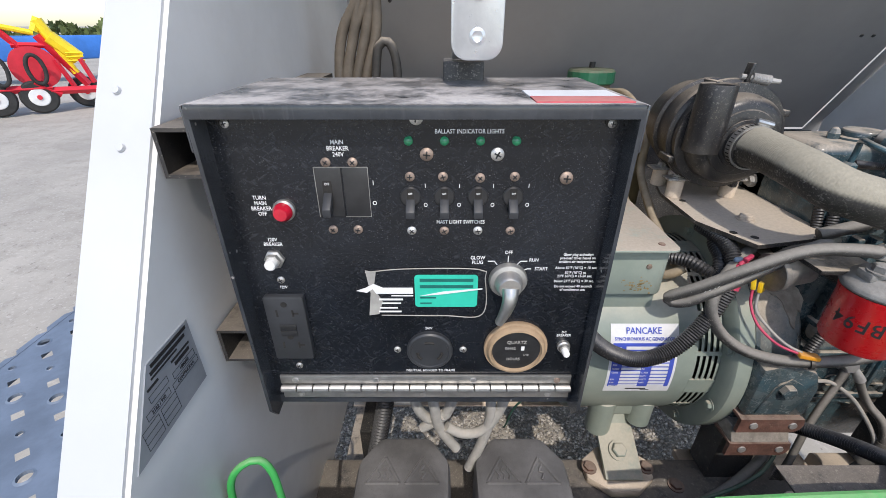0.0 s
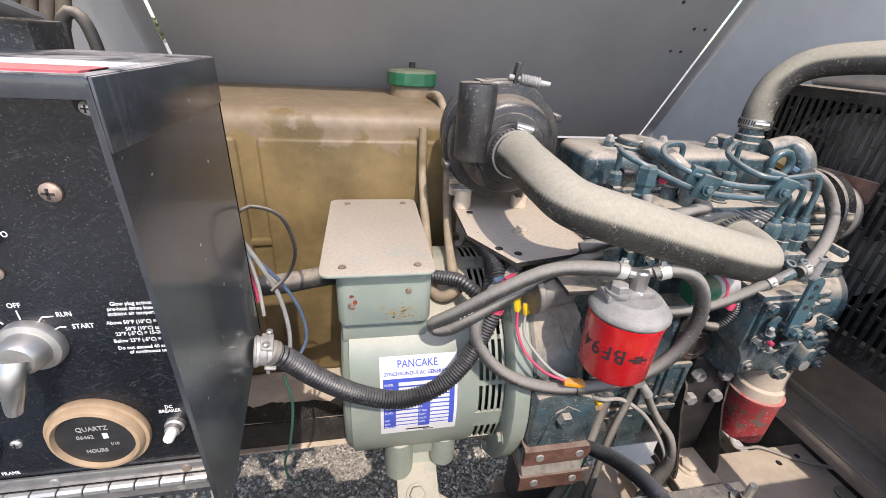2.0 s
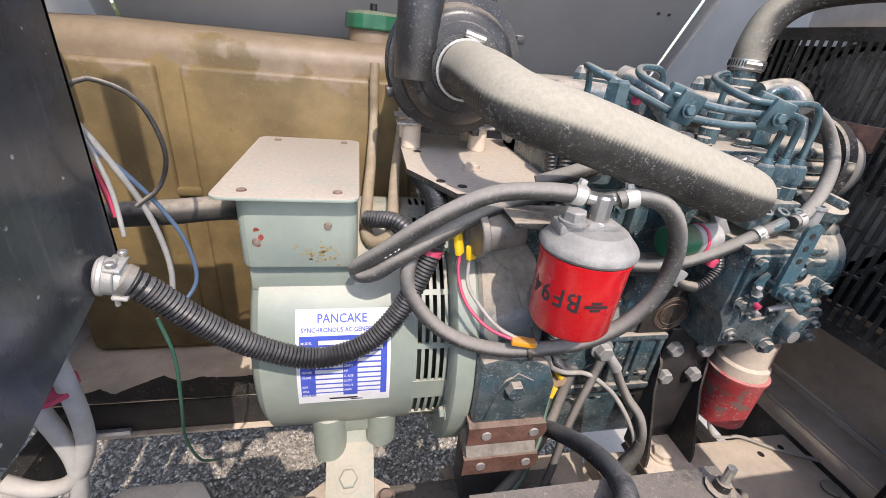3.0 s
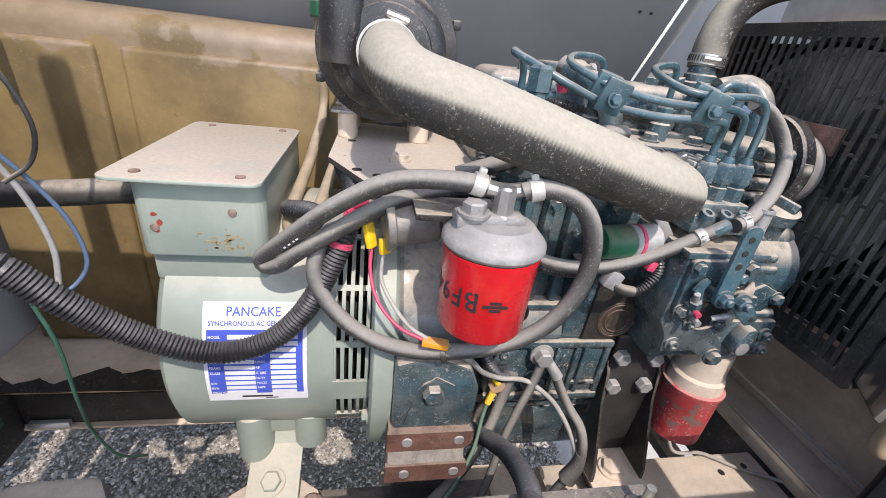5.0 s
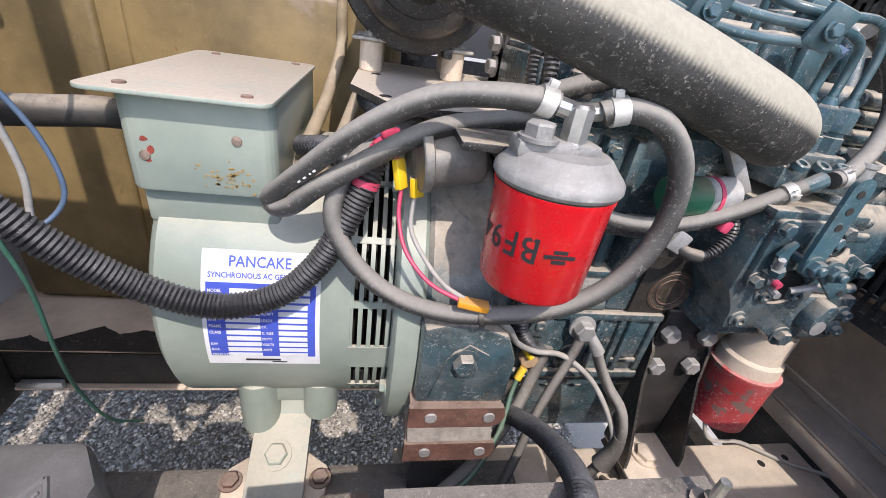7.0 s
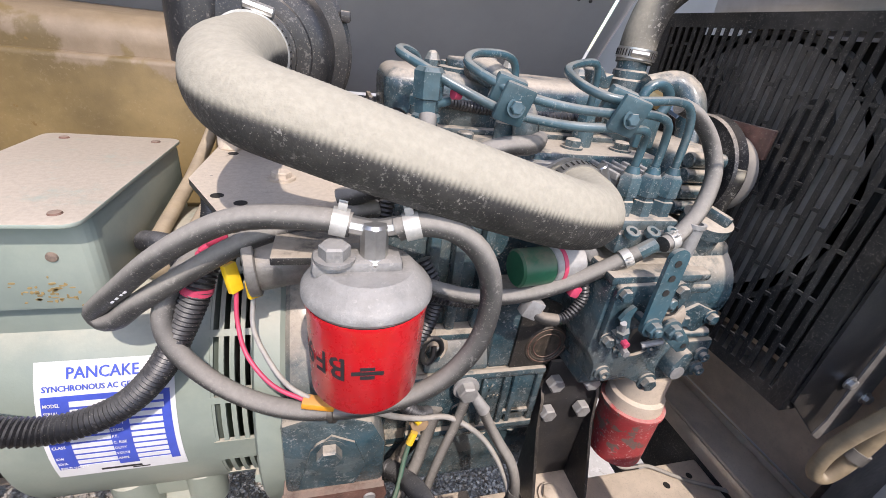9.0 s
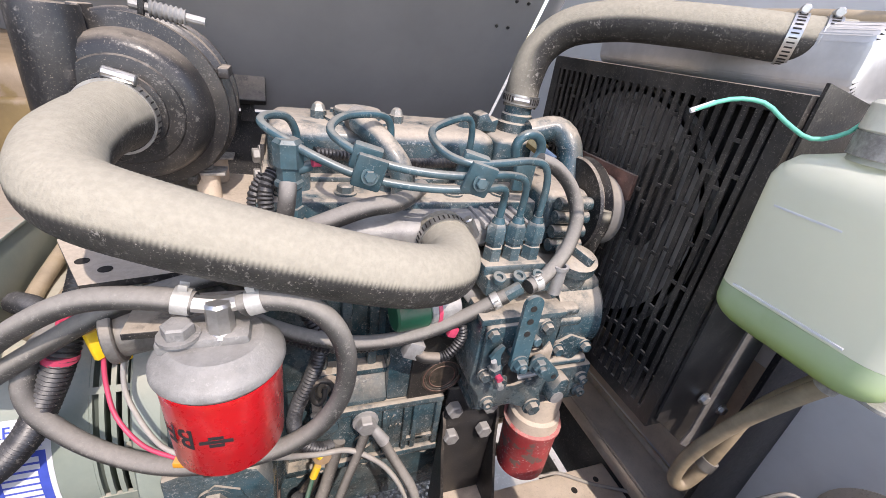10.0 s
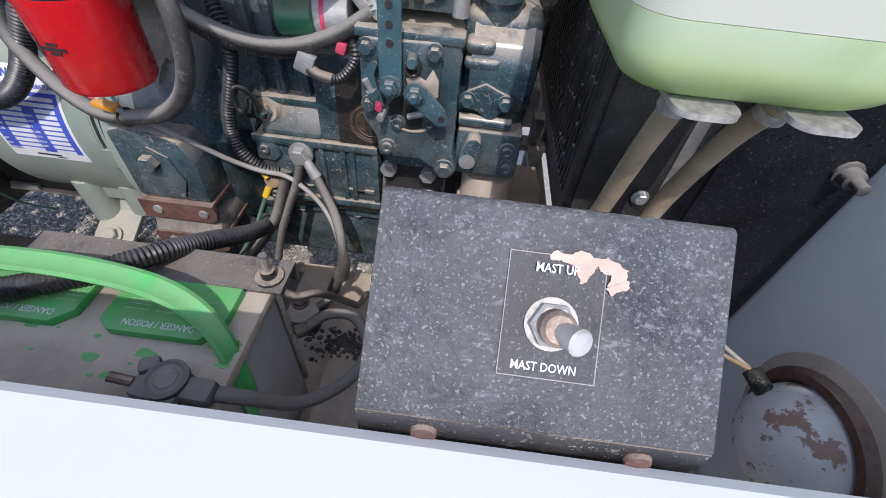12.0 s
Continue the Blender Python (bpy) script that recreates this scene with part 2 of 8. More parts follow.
M_GUARD = mat("dusty_black_radiator_guard", (0.022, 0.021, 0.021), 0.32, var=0.4, scale=30, bump=0.25, dust=0.6, specks=0.6, top=0.3, splash=0.35, splashcol=(0.22, 0.2, 0.18), film=0.22)
# Near-black of the core; also laid flat as the shade inside holes.
M_DARK = mat("dark_core_and_hollows", (0.02, 0.018, 0.016), 0.8, var=0.4, scale=60, bump=0.5)
M_TUBEGREY = mat("dust_greyed_steel", (0.26, 0.25, 0.24), 0.38, metal=0.3, var=0.35, scale=30, bump=0.3, splash=0.3, splashcol=(0.42, 0.40, 0.37))
M_CASTHEAD = mat("grey_cast_head", (0.23, 0.225, 0.215), 0.5, metal=0.2, var=0.3, scale=50, bump=0.5, dust=0.5, dustcol=(0.34, 0.32, 0.29), splash=0.5, splashcol=(0.40, 0.38, 0.35))
M_BATPRINT = mat("worn_moulded_print", (0.30, 0.55, 0.33), 0.5, var=0.3, scale=200, bump=0.1)
M_OILCAKE = mat("dusty_oil_cake", (0.10, 0.088, 0.075), 0.7, var=0.5, scale=90, bump=0.8, splash=0.4, splashcol=(0.3, 0.25, 0.2))
M_DECAL = mat("worn_black_decal", (0.017, 0.018, 0.021), 0.5, var=0.4, scale=60, bump=0.5, specks=0.9, speckcol=(0.26, 0.26, 0.27), dust=0.1, dustcol=(0.3, 0.29, 0.28))
M_INK = mat("dark_teal_ink", (0.004, 0.13, 0.11), 0.5, var=0.1, scale=60, bump=0)
M_STAINOIL = mat("dried_oil", (0.22, 0.175, 0.13), 0.6, var=0.4, scale=60, bump=0.4)
M_TEXT = mat("white_print", (0.75, 0.75, 0.75), 0.5, var=0.05, scale=60, bump=0)
M_BLACKTXT = mat("black_print", (0.02, 0.02, 0.022), 0.5, var=0.05, scale=60, bump=0)
M_LABELW = mat("white_label", (0.72, 0.73, 0.75), 0.4, var=0.06, scale=60, bump=0.05)
M_LABELB = mat("blue_label_print", (0.06, 0.1, 0.5), 0.4, var=0.1, scale=60, bump=0)
M_TEALST = mat("turquoise_sticker", (0.02, 0.5, 0.36), 0.4, var=0.08, scale=40, bump=0)
M_CLIP = mat("pale_clip_steel", (0.50, 0.49, 0.46), 0.45, metal=0.4, var=0.2, scale=90, bump=0.15)
M_TANKM = mat("dull_tank_metal", (0.62, 0.62, 0.62), 0.38, metal=0.6, var=0.12, scale=25, bump=0.1, dust=0.35)
M_BARE = mat("bare_tan_casting", (0.36, 0.30, 0.235), 0.8, var=0.25, scale=60, bump=0.5, splash=0.4, splashcol=(0.2, 0.17, 0.14))
M_GREYPL = mat("grey_rating_plate", (0.36, 0.38, 0.41), 0.4, metal=0.3, var=0.08, scale=30, bump=0.05)
M_TAN = mat("tan_bezel", (0.36, 0.25, 0.155), 0.55, var=0.2, scale=40, bump=0.2)
M_DEVICE = mat("charcoal_receptacle", (0.035, 0.037, 0.041), 0.45, var=0.2, scale=40, bump=0.1)
M_TOGGLE = mat("black_breaker_toggle", (0.025, 0.025, 0.026), 0.35, var=0.3, scale=60, bump=0.1)
M_LENSRED = mat("red_lamp_lens", (0.5, 0.01, 0.03), 0.15, var=0.2, scale=80, bump=0.1, coat=0.6)
M_LENSGRN = mat("green_lamp_lens", (0.02, 0.22, 0.1), 0.2, var=0.2, scale=80, bump=0.1, coat=0.5)
M_BUTTON = mat("white_button", (0.78, 0.77, 0.74), 0.4, var=0.1, scale=60, bump=0.1)
M_PINK = mat("pink_connector", (0.55, 0.06, 0.12), 0.4, var=0.1, scale=60, bump=0)
M_YELLOW = mat("yellow_connector", (0.85, 0.55, 0.02), 0.4, var=0.1, scale=60, bump=0, dust=0.3)
M_ORANGE = mat("orange_connector", (0.8, 0.33, 0.02), 0.4, var=0.1, scale=60, bump=0, dust=0.3)
M_BLUEW = mat("blue_wire", (0.09, 0.14, 0.22), 0.45, var=0.1, scale=60, bump=0)
M_GREYW = mat("grey_wire", (0.34, 0.33, 0.31), 0.6, var=0.2, scale=60, bump=0.2, dust=0.4)
M_BLKW = mat("black_wire", (0.022, 0.022, 0.022), 0.5, var=0.3, scale=60, bump=0.2, dust=0.6)
M_GREENW = mat("green_wire", (0.035, 0.13, 0.09), 0.5, var=0.15, scale=60, bump=0.1, dust=0.3)
M_TANHOSE = mat("tan_rubber_hose", (0.33, 0.26, 0.17), 0.55, var=0.25, scale=40, bump=0.3, dust=0.4)
def yard():
    """Packed pale limestone: tracks, stones and grit at three scales."""
    m = mat("pale_packed_yard", (0.40, 0.365, 0.315), 0.9, var=0.18, scale=0.9, bump=0.8, specks=0.6, speckcol=(0.2, 0.19, 0.17))
    nt = m.node_tree
    p = nt.nodes["Principled BSDF"]
    c = p.inputs["Base Color"].links[0].from_socket
    c = mix(nt, math_of(nt, "MULTIPLY", ramp(nt, noise_of(nt, 7, 6, 0.7), 0.45, 0.7), 0.45), c, (0.25, 0.225, 0.19))
    c = mix(nt, math_of(nt, "MULTIPLY", ramp(nt, noise_of(nt, 55, 4, 0.7), 0.55, 0.66), 0.5), c, (0.58, 0.54, 0.48))
    c = mix(nt, math_of(nt, "MULTIPLY", ramp(nt, noise_of(nt, 33, 4, 0.7), 0.60, 0.68), 0.6), c, (0.17, 0.155, 0.135))
    nt.links.new(c, p.inputs["Base Color"])
    return m


M_GROUND = yard()
M_MACHRED = mat("red_machine_paint", (0.62, 0.02, 0.04), 0.4, var=0.12, scale=4, bump=0)
M_MACHYEL = mat("yellow_machine_paint", (0.85, 0.62, 0.02), 0.4, var=0.12, scale=4, bump=0)
M_TYRE = mat("tyre_rubber", (0.025, 0.025, 0.025), 0.8, var=0.3, scale=10, bump=0.2)
M_RIM = mat("white_wheel_rim", (0.7, 0.7, 0.7), 0.4, var=0.1, scale=10, bump=0)
M_BLUE = mat("blue_tarp", (0.03, 0.17, 0.55), 0.5, var=0.15, scale=3, bump=0)
M_LEAF = mat("tree_foliage", (0.09, 0.12, 0.035), 0.8, var=0.4, scale=2, bump=0)
M_STEP = mat("blue_grey_tread_plate", (0.17, 0.21, 0.27), 0.5, metal=0.2, var=0.2, scale=9, bump=0.2)
M_DOME = mat("rust_spotted_white_dome", (0.78, 0.76, 0.74), 0.5, var=0.1, scale=40, bump=0.2, chips=1.35, chipcol=(0.40, 0.27, 0.21))


def milky():
    """Thin translucent bottle plastic."""
    m = bpy.data.materials.new("milky_bottle_plastic")
    m.use_nodes = True
    nt = m.node_tree
    p = nt.nodes["Principled BSDF"]
    p.inputs["Base Color"].default_value = (0.74, 0.75, 0.66, 1)
    p.inputs["Roughness"].default_value = 0.32
    tr = nt.nodes.new("ShaderNodeBsdfTranslucent")
    tr.inputs[0].default_value = (0.84, 0.86, 0.75, 1)
    mx = nt.nodes.new("ShaderNodeMixShader")
    mx.inputs[0].default_value = 0.45
    nt.links.new(p.outputs[0], mx.inputs[1])
    nt.links.new(tr.outputs[0], mx.inputs[2])
    nt.links.new(mx.outputs[0], nt.nodes["Material Output"].inputs[0])
    nt.links.new(ramp(nt, noise_of(nt, 60, 5), 0.2, 0.9), p.inputs["Coat Weight"])
    return m




def liquid():
    """Bottle plastic with coolant behind it: pale at the surface, greener towards the bottom."""
    m = bpy.data.materials.new("coolant_behind_plastic")
    m.use_nodes = True
    nt = m.node_tree
    p = nt.nodes["Principled BSDF"]
    p.inputs["Roughness"].default_value = 0.3
    g = nt.nodes.new("ShaderNodeNewGeometry")
    s = nt.nodes.new("ShaderNodeSeparateXYZ")
    nt.links.new(g.outputs["Position"], s.inputs[0])
    c = mix(nt, ramp(nt, s.outputs[2], 1.008, 1.046), (0.42, 0.56, 0.17), (0.60, 0.72, 0.50))
    c = mix(nt, ramp(nt, noise_of(nt, 30, 4), 0.4, 0.8), c, (0.48, 0.62, 0.34))
    tr = nt.nodes.new("ShaderNodeBsdfTranslucent")
    mx = nt.nodes.new("ShaderNodeMixShader")
    mx.inputs[0].default_value = 0.35
    nt.links.new(c, p.inputs["Base Color"])
    nt.links.new(c, tr.inputs[0])
    nt.links.new(p.outputs[0], mx.inputs[1])
    nt.links.new(tr.outputs[0], mx.inputs[2])
    nt.links.new(mx.outputs[0], nt.nodes["Material Output"].inputs[0])
    return m


M_MILKY = milky()
M_COOLANT = liquid()


# ---- mesh helpers ----
def root_of(ob):
    while ob.parent:
        ob = ob.parent
    return ob


def thing(name, base, label, category, group="", kind=""):
    ob = new(name)
    ob.location = base
    ob.empty_display_size = 0.02
    return tagged(ob, label, category, group, kind)


def link_mesh(name, bm, material, smooth=35.0):
    me = bpy.data.meshes.new(name)
    bmesh.ops.recalc_face_normals(bm, faces=bm.faces)
    for f in bm.faces:
        f.smooth = True
    lim = radians(smooth)
    for e in bm.edges:
        if len(e.link_faces) == 2 and e.calc_face_angle(0) > lim:
            e.smooth = False
    bm.to_mesh(me)
    bm.free()
    for m in material if isinstance(material, (list, tuple)) else (material,):
        me.materials.append(m)
    return new(name, me)


def part(name, bm, material, parent, label="", smooth=35.0):
    r = root_of(parent)
    bmesh.ops.translate(bm, verts=bm.verts, vec=-Vector(r.location))
    ob = link_mesh(name, bm, material, smooth)
    ob.parent = parent
    return tagged(ob, label)


def solo(name, bm, material, label, category="", group="", kind="", smooth=35.0):
    """A thing of one mesh, its origin at its base."""
    lo = Vector((min(v.co.x for v in bm.verts), min(v.co.y for v in bm.verts), min(v.co.z for v in bm.verts)))
    hi = Vector((max(v.co.x for v in bm.verts), max(v.co.y for v in bm.verts), 0))
    base = Vector(((lo.x + hi.x) / 2, (lo.y + hi.y) / 2, lo.z))
    bmesh.ops.translate(bm, verts=bm.verts, vec=-base)
    ob = link_mesh(name, bm, material, smooth)
    ob.location = base
    return tagged(ob, label, category, group, kind)


def add(bm, other):
    me = bpy.data.meshes.new("tmp")
    other.to_mesh(me)
    other.free()
    bm.from_mesh(me)
    bpy.data.meshes.remove(me)
    return bm


def box(c, s, bevel=0.0, rot=None, seg=2, bm=None):
    b = bmesh.new()
    bmesh.ops.create_cube(b, size=1)
    bmesh.ops.scale(b, verts=b.verts, vec=s)
    if bevel:
        bmesh.ops.bevel(b, geom=b.edges[:], offset=min(bevel, min(s) * 0.45), segments=seg, profile=0.5, affect="EDGES")
    if rot:
        bmesh.ops.rotate(b, verts=b.verts, matrix=Euler([radians(a) for a in rot]).to_matrix())
    bmesh.ops.translate(b, verts=b.verts, vec=c)
    return add(bm, b) if bm is not None else b


def span(lo, hi, bevel=0.0, seg=2, bm=None):
    return box([(a + b) / 2 for a, b in zip(lo, hi)], [abs(b - a) for a, b in zip(lo, hi)], bevel, None, seg, bm)


def axis_matrix(d):
    return Vector(d).normalized().to_track_quat("Z", "Y").to_matrix()


def lathe(p0, d, profile, seg=24, bm=None):
    """A turned body: profile of (distance along d from p0, radius)."""
    b = bm if bm is not None else bmesh.new()
    m = axis_matrix(d)
    rings = []
    for h, r in profile:
        if r <= 1e-5:
            rings.append([b.verts.new(Vector(p0) + m @ Vector((0, 0, h)))])
        else:
            rings.append([b.verts.new(Vector(p0) + m @ Vector((r * math.cos(6.28318531 * i / seg), r * math.sin(6.28318531 * i / seg), h))) for i in range(seg)])
    for r0, r1 in zip(rings, rings[1:]):
        for i in range(seg):
            j = (i + 1) % seg
            q = [r0[i % len(r0)], r0[j % len(r0)], r1[j % len(r1)], r1[i % len(r1)]]
            q = list(dict.fromkeys(q))
            if len(q) > 2:
                b.faces.new(q)
    for r in (rings[0], rings[-1]):
        if len(r) > 2:
            try:
                b.faces.new(r)
            except ValueError:
                pass
    return b


def rod(p0, p1, r, seg=16, bevel=0.0, bm=None, r1=None):
    v = Vector(p1) - Vector(p0)
    n, r1 = v.length, r if r1 is None else r1
    e = min(bevel, n * 0.4, r * 0.6)
    prof = [(0, r - e), (e, r), (n - e, r1), (n, r1 - e)] if e else [(0, r), (n, r1)]
    return lathe(p0, v, prof, seg, bm)


def hexbolt(p, d, r=0.008, h=0.006, washer=True, bm=None, shank=0.0):
    """A bolt head with its washer, at p, pointing along d."""
    b = bm if bm is not None else bmesh.new()
    d = Vector(d).normalized()
    p = Vector(p)
    if washer:
        lathe(p, d, [(0, r * 1.35), (r * 0.25, r * 1.35)], 16, b)
    lathe(p + d * r * 0.2, d, [(0, r), (h * 0.85, r), (h, r * 0.85)], 6, b)
    if shank:
        lathe(p + d * h, d, [(0, r * 0.5), (shank, r * 0.5), (shank + r * 0.1, r * 0.4)], 10, b)
    return b


def smooth_path(pts, step=0.006):
    """Points along a smooth curve through pts."""
    P = [Vector(p) for p in pts]
    P = [P[0] * 2 - P[1]] + P + [P[-1] * 2 - P[-2]]
    out = []
    for a, b, c, d in zip(P, P[1:], P[2:], P[3:]):
        n = max(2, int((c - b).length / step))
        for i in range(n):
            t = i / n
            out.append(0.5 * (2 * b + (c - a) * t + (2 * a - 5 * b + 4 * c - d) * t * t + (3 * b - a - 3 * c + d) * t ** 3))
    out.append(P[-2])
    return out


def tube(pts, r, seg=12, step=0.006, rings=0.0, depth=0.0, bm=None, radii=None, caps=True):
    """A bent pipe or hose along pts; rings > 0 makes it corrugated at that pitch."""
    b = bm if bm is not None else bmesh.new()
    seg = max(seg, 12)
    path = smooth_path(pts, rings / 4 if rings else step)
    t0 = (path[1] - path[0]).normalized()
    nrm = t0.orthogonal().normalized()
    prev = None
    n = len(path)
    first = None
    for i, p in enumerate(path):
        t = (path[min(i + 1, n - 1)] - path[max(i - 1, 0)]).normalized()
        nrm = (nrm - t * nrm.dot(t)).normalized()
        bi = t.cross(nrm)
        rr = r if radii is None else radii(i / (n - 1))
        if rings:
            rr -= depth * (0, 0.5, 1, 0.5)[i % 4]
        ring = [b.verts.new(p + (nrm * math.cos(6.28318531 * k / seg) + bi * math.sin(6.28318531 * k / seg)) * rr) for k in range(seg)]
        if prev:
            for k in range(seg):
                j = (k + 1) % seg
                b.faces.new((prev[k], prev[j], ring[j], ring[k]))
        first = first or ring
        prev = ring
    if caps:
        b.faces.new(first)
        b.faces.new(prev)
    return b


def prism(poly, axis, lo, hi, bevel=0.0, bm=None):
    """A flat shape extruded along an axis: poly holds the two other coordinates in order."""
    b = bmesh.new()

    def at(u, v, w):
        return {"x": (w, u, v), "y": (u, w, v), "z": (u, v, w)}[axis]

    lower = [b.verts.new(at(u, v, lo)) for u, v in poly]
    upper = [b.verts.new(at(u, v, hi)) for u, v in poly]
    b.faces.new(lower)
    b.faces.new(upper)
    for i in range(len(poly)):
        j = (i + 1) % len(poly)
        b.faces.new((lower[i], lower[j], upper[j], upper[i]))
    if bevel:
        bmesh.ops.recalc_face_normals(b, faces=b.faces)
        bmesh.ops.bevel(b, geom=b.edges[:], offset=bevel, segments=2, profile=0.5, affect="EDGES")
    return add(bm, b) if bm is not None else b


def round_rect(u0, v0, u1, v1, r, n=5):
    pts = []
    for cu, cv, a in ((u1 - r, v1 - r, 0), (u0 + r, v1 - r, 90), (u0 + r, v0 + r, 180), (u1 - r, v0 + r, 270)):
        for i in range(n + 1):
            q = radians(a + 90 * i / n)
            pts.append((cu + r * math.cos(q), cv + r * math.sin(q)))
    return pts


def words(text, m, size, align="CENTER", spacing=1.0):
    """Letters as a thin mesh, laid on the local xy plane of the pose m."""
    cu = bpy.data.curves.new("text", "FONT")
    cu.body, cu.size, cu.align_x, cu.align_y, cu.space_line = text, 1.0, align, "CENTER", spacing
    cu.extrude, cu.offset, cu.resolution_u = 0.00012 / size, 0.009, 2
    ob = bpy.data.objects.new("text", cu)
    scene.collection.objects.link(ob)
    dg = bpy.context.evaluated_depsgraph_get()
    me = bpy.data.meshes.new_from_object(ob.evaluated_get(dg))
    b = bmesh.new()
    b.from_mesh(me)
    bpy.data.objects.remove(ob)
    bpy.data.meshes.remove(me)
    bpy.data.curves.remove(cu)
    bmesh.ops.scale(b, vec=(0.86 * size, 1.02 * size, size), verts=b.verts)
    bmesh.ops.transform(b, matrix=m, verts=b.verts)
    return b


def ragged(poly, jig, rounds=2):
    """An outline with torn, uneven edges."""
    for r in range(rounds):
        out = []
        for (u, v), (a, b) in zip(poly, poly[1:] + poly[:1]):
            out += [(u, v), ((u + a) / 2 + random.uniform(-jig, jig), (v + b) / 2 + random.uniform(-jig, jig))]
        poly, jig = out, jig * 0.55
    return poly


def turn(bm, m):
    bmesh.ops.transform(bm, matrix=m, verts=bm.verts)
    return bm

# ---- the setting ----
G = 0.08  # height of the yard
X0, X1 = -0.215, 1.150  # inner faces of the end walls
SLOPE = 0.69  # run of the sloped sides per metre of height
YN = lambda z: 0.172 + SLOPE * (z - 0.966)  # near sloped edge
YF = lambda z: 1.235 - 0.66 * (z - 1.08)  # far sloped side

bm = bmesh.new()
bmesh.ops.create_grid(bm, x_segments=60, y_segments=60, size=400)
for v in bm.verts:
    v.co.x, v.co.y = math.copysign(abs(v.co.x / 400) ** 3 * 900, v.co.x), math.copysign(abs(v.co.y / 400) ** 3 * 900, v.co.y)
    v.co.z = G - 0.012
ground = tagged(link_mesh("ground", bm, M_GROUND), "pale packed gravel yard with worn tracks", "ground", kind="structure")

# end walls, with the sloped edge flange that the doors close on
PROFILE = [(0.112, 0.50), (0.112, 0.95), (YN(0.95), 0.951), (YN(1.7), 1.70), (0.80, 1.70), (YF(1.06), 1.06), (1.29, 1.0), (1.29, 0.50)]
bm = prism(PROFILE, "x", X0 - 0.004, X0)
wall_left = tagged(link_mesh("wall_left", bm, M_WALLB), "white painted steel end wall of the enclosure", "wall", kind="structure")
bm = prism(PROFILE, "x", X1, X1 + 0.004)
wall_right = tagged(link_mesh("wall_right", bm, M_INNER), "white painted steel end wall with a round lamp recess", "wall", kind="structure")
bm = span((X1 - 0.003, 0.37, 0.606), (X1 - 0.0005, 1.24, 0.86), 0.001)
tagged(link_mesh("trim_lining", bm, M_DIRT), "tan dirt-coated lining low on the end wall", "trim", kind="structure")


def edge_flange(x_in, x_out, name):
    """The folded flange along the sloped front edge of an end wall."""
    b = bmesh.new()
    zs = (0.90, 1.70)
    n = Vector((0, -1, SLOPE)).normalized()
    for k, (xa, xb, d0, d1) in enumerate(((x_in, x_out, 0.0, 0.0035), (x_out - math.copysign(0.0035, x_out - x_in), x_out, -0.03, 0.0))):
        q = []
        for x in (xa, xb):
            for z in zs:
                for d in (d0, d1):
                    q.append(b.verts.new(Vector((x, YN(z), z)) + n * d))
        a = q
        for f in ((0, 1, 3, 2), (4, 6, 7, 5), (0, 4, 5, 1), (2, 3, 7, 6), (0, 2, 6, 4), (1, 5, 7, 3)):
            b.faces.new([a[i] for i in f])
    return tagged(link_mesh(name, b, M_WHITE), "white folded steel door flange on the end wall", "trim", kind="structure")


edge_flange(X0 - 0.004, X0 - 0.048, "trim_left")
edge_flange(X1 + 0.004, X1 + 0.048, "trim_right")
bm = bmesh.new()
for x, z in ((-0.247, 1.205), (-0.240, 1.168)):
    bm = lathe((x, YN(z) - 0.001, z), (0, -1, SLOPE), [(0.002, 0.0035), (0.0055, 0.003), (0.006, 0)], 10)
    solo("rivet", bm, M_WHITE, "small dull rivet in the white flange", "rivet", "flange rivets")

# far side: sloped closed door, lower panel, narrow daylight gap all round the door
bm = bmesh.new()
q = []
for x in (X0 + 0.045, X1 - 0.042):
    for z in (0.975, 1.70):
        for d in (0.0, 0.012):
            q.append(bm.verts.new((x, YF(z) + d, z)))
for f in ((0, 1, 3, 2), (4, 6, 7, 5), (0, 4, 5, 1), (2, 3, 7, 6), (0, 2, 6, 4), (1, 5, 7, 3)):
    bm.faces.new([q[i] for i in f])
door_1 = tagged(link_mesh("door_1", bm, M_DOORSHADE), "closed white steel far door of the enclosure seen from inside", "door", kind="structure")
for k, (xa, xb) in enumerate(((X0 - 0.02, X0 + 0.036), (X1 - 0.031, X1 + 0.02))):
    bm = bmesh.new()
    q = []
    for x in (xa, xb):
        for z in (0.90, 1.70):
            for d in (0.003, 0.006):
                q.append(bm.verts.new((x, YF(z) + d, z)))
    for f in ((0, 1, 3, 2), (4, 6, 7, 5), (0, 4, 5, 1), (2, 3, 7, 6), (0, 2, 6, 4), (1, 5, 7, 3)):
        bm.faces.new([q[i] for i in f])
    tagged(link_mesh("trim_far", bm, M_DOORSHADE), "white inner flange beside the far door", "trim", kind="structure")
# lower far panel: dirty, with the shade behind the engine put into its dark colour
bm = span((X0, 1.315, 0.40), (X1, 1.319, 0.966))
tagged(link_mesh("wall_far", bm, M_RAIL), "dirt-covered lower side panel of the enclosure, darkened for its shade", "wall", kind="structure")
# roof strip and the near door, swung up overhead
bm = span((X0 - 0.02, 0.62, 1.70), (X1 + 0.02, 0.84, 1.706))
tagged(link_mesh("ceiling", bm, M_INNER), "white painted roof strip of the enclosure", "ceiling", kind="structure")
bm = prism([(0.630, 1.715), (0.638, 1.718), (0.560, 2.60), (0.552, 2.598)], "x", X0 - 0.06, X1 + 0.06)
tagged(link_mesh("door_2", bm, M_INNER), "white steel near door swung up open overhead", "door", kind="structure")
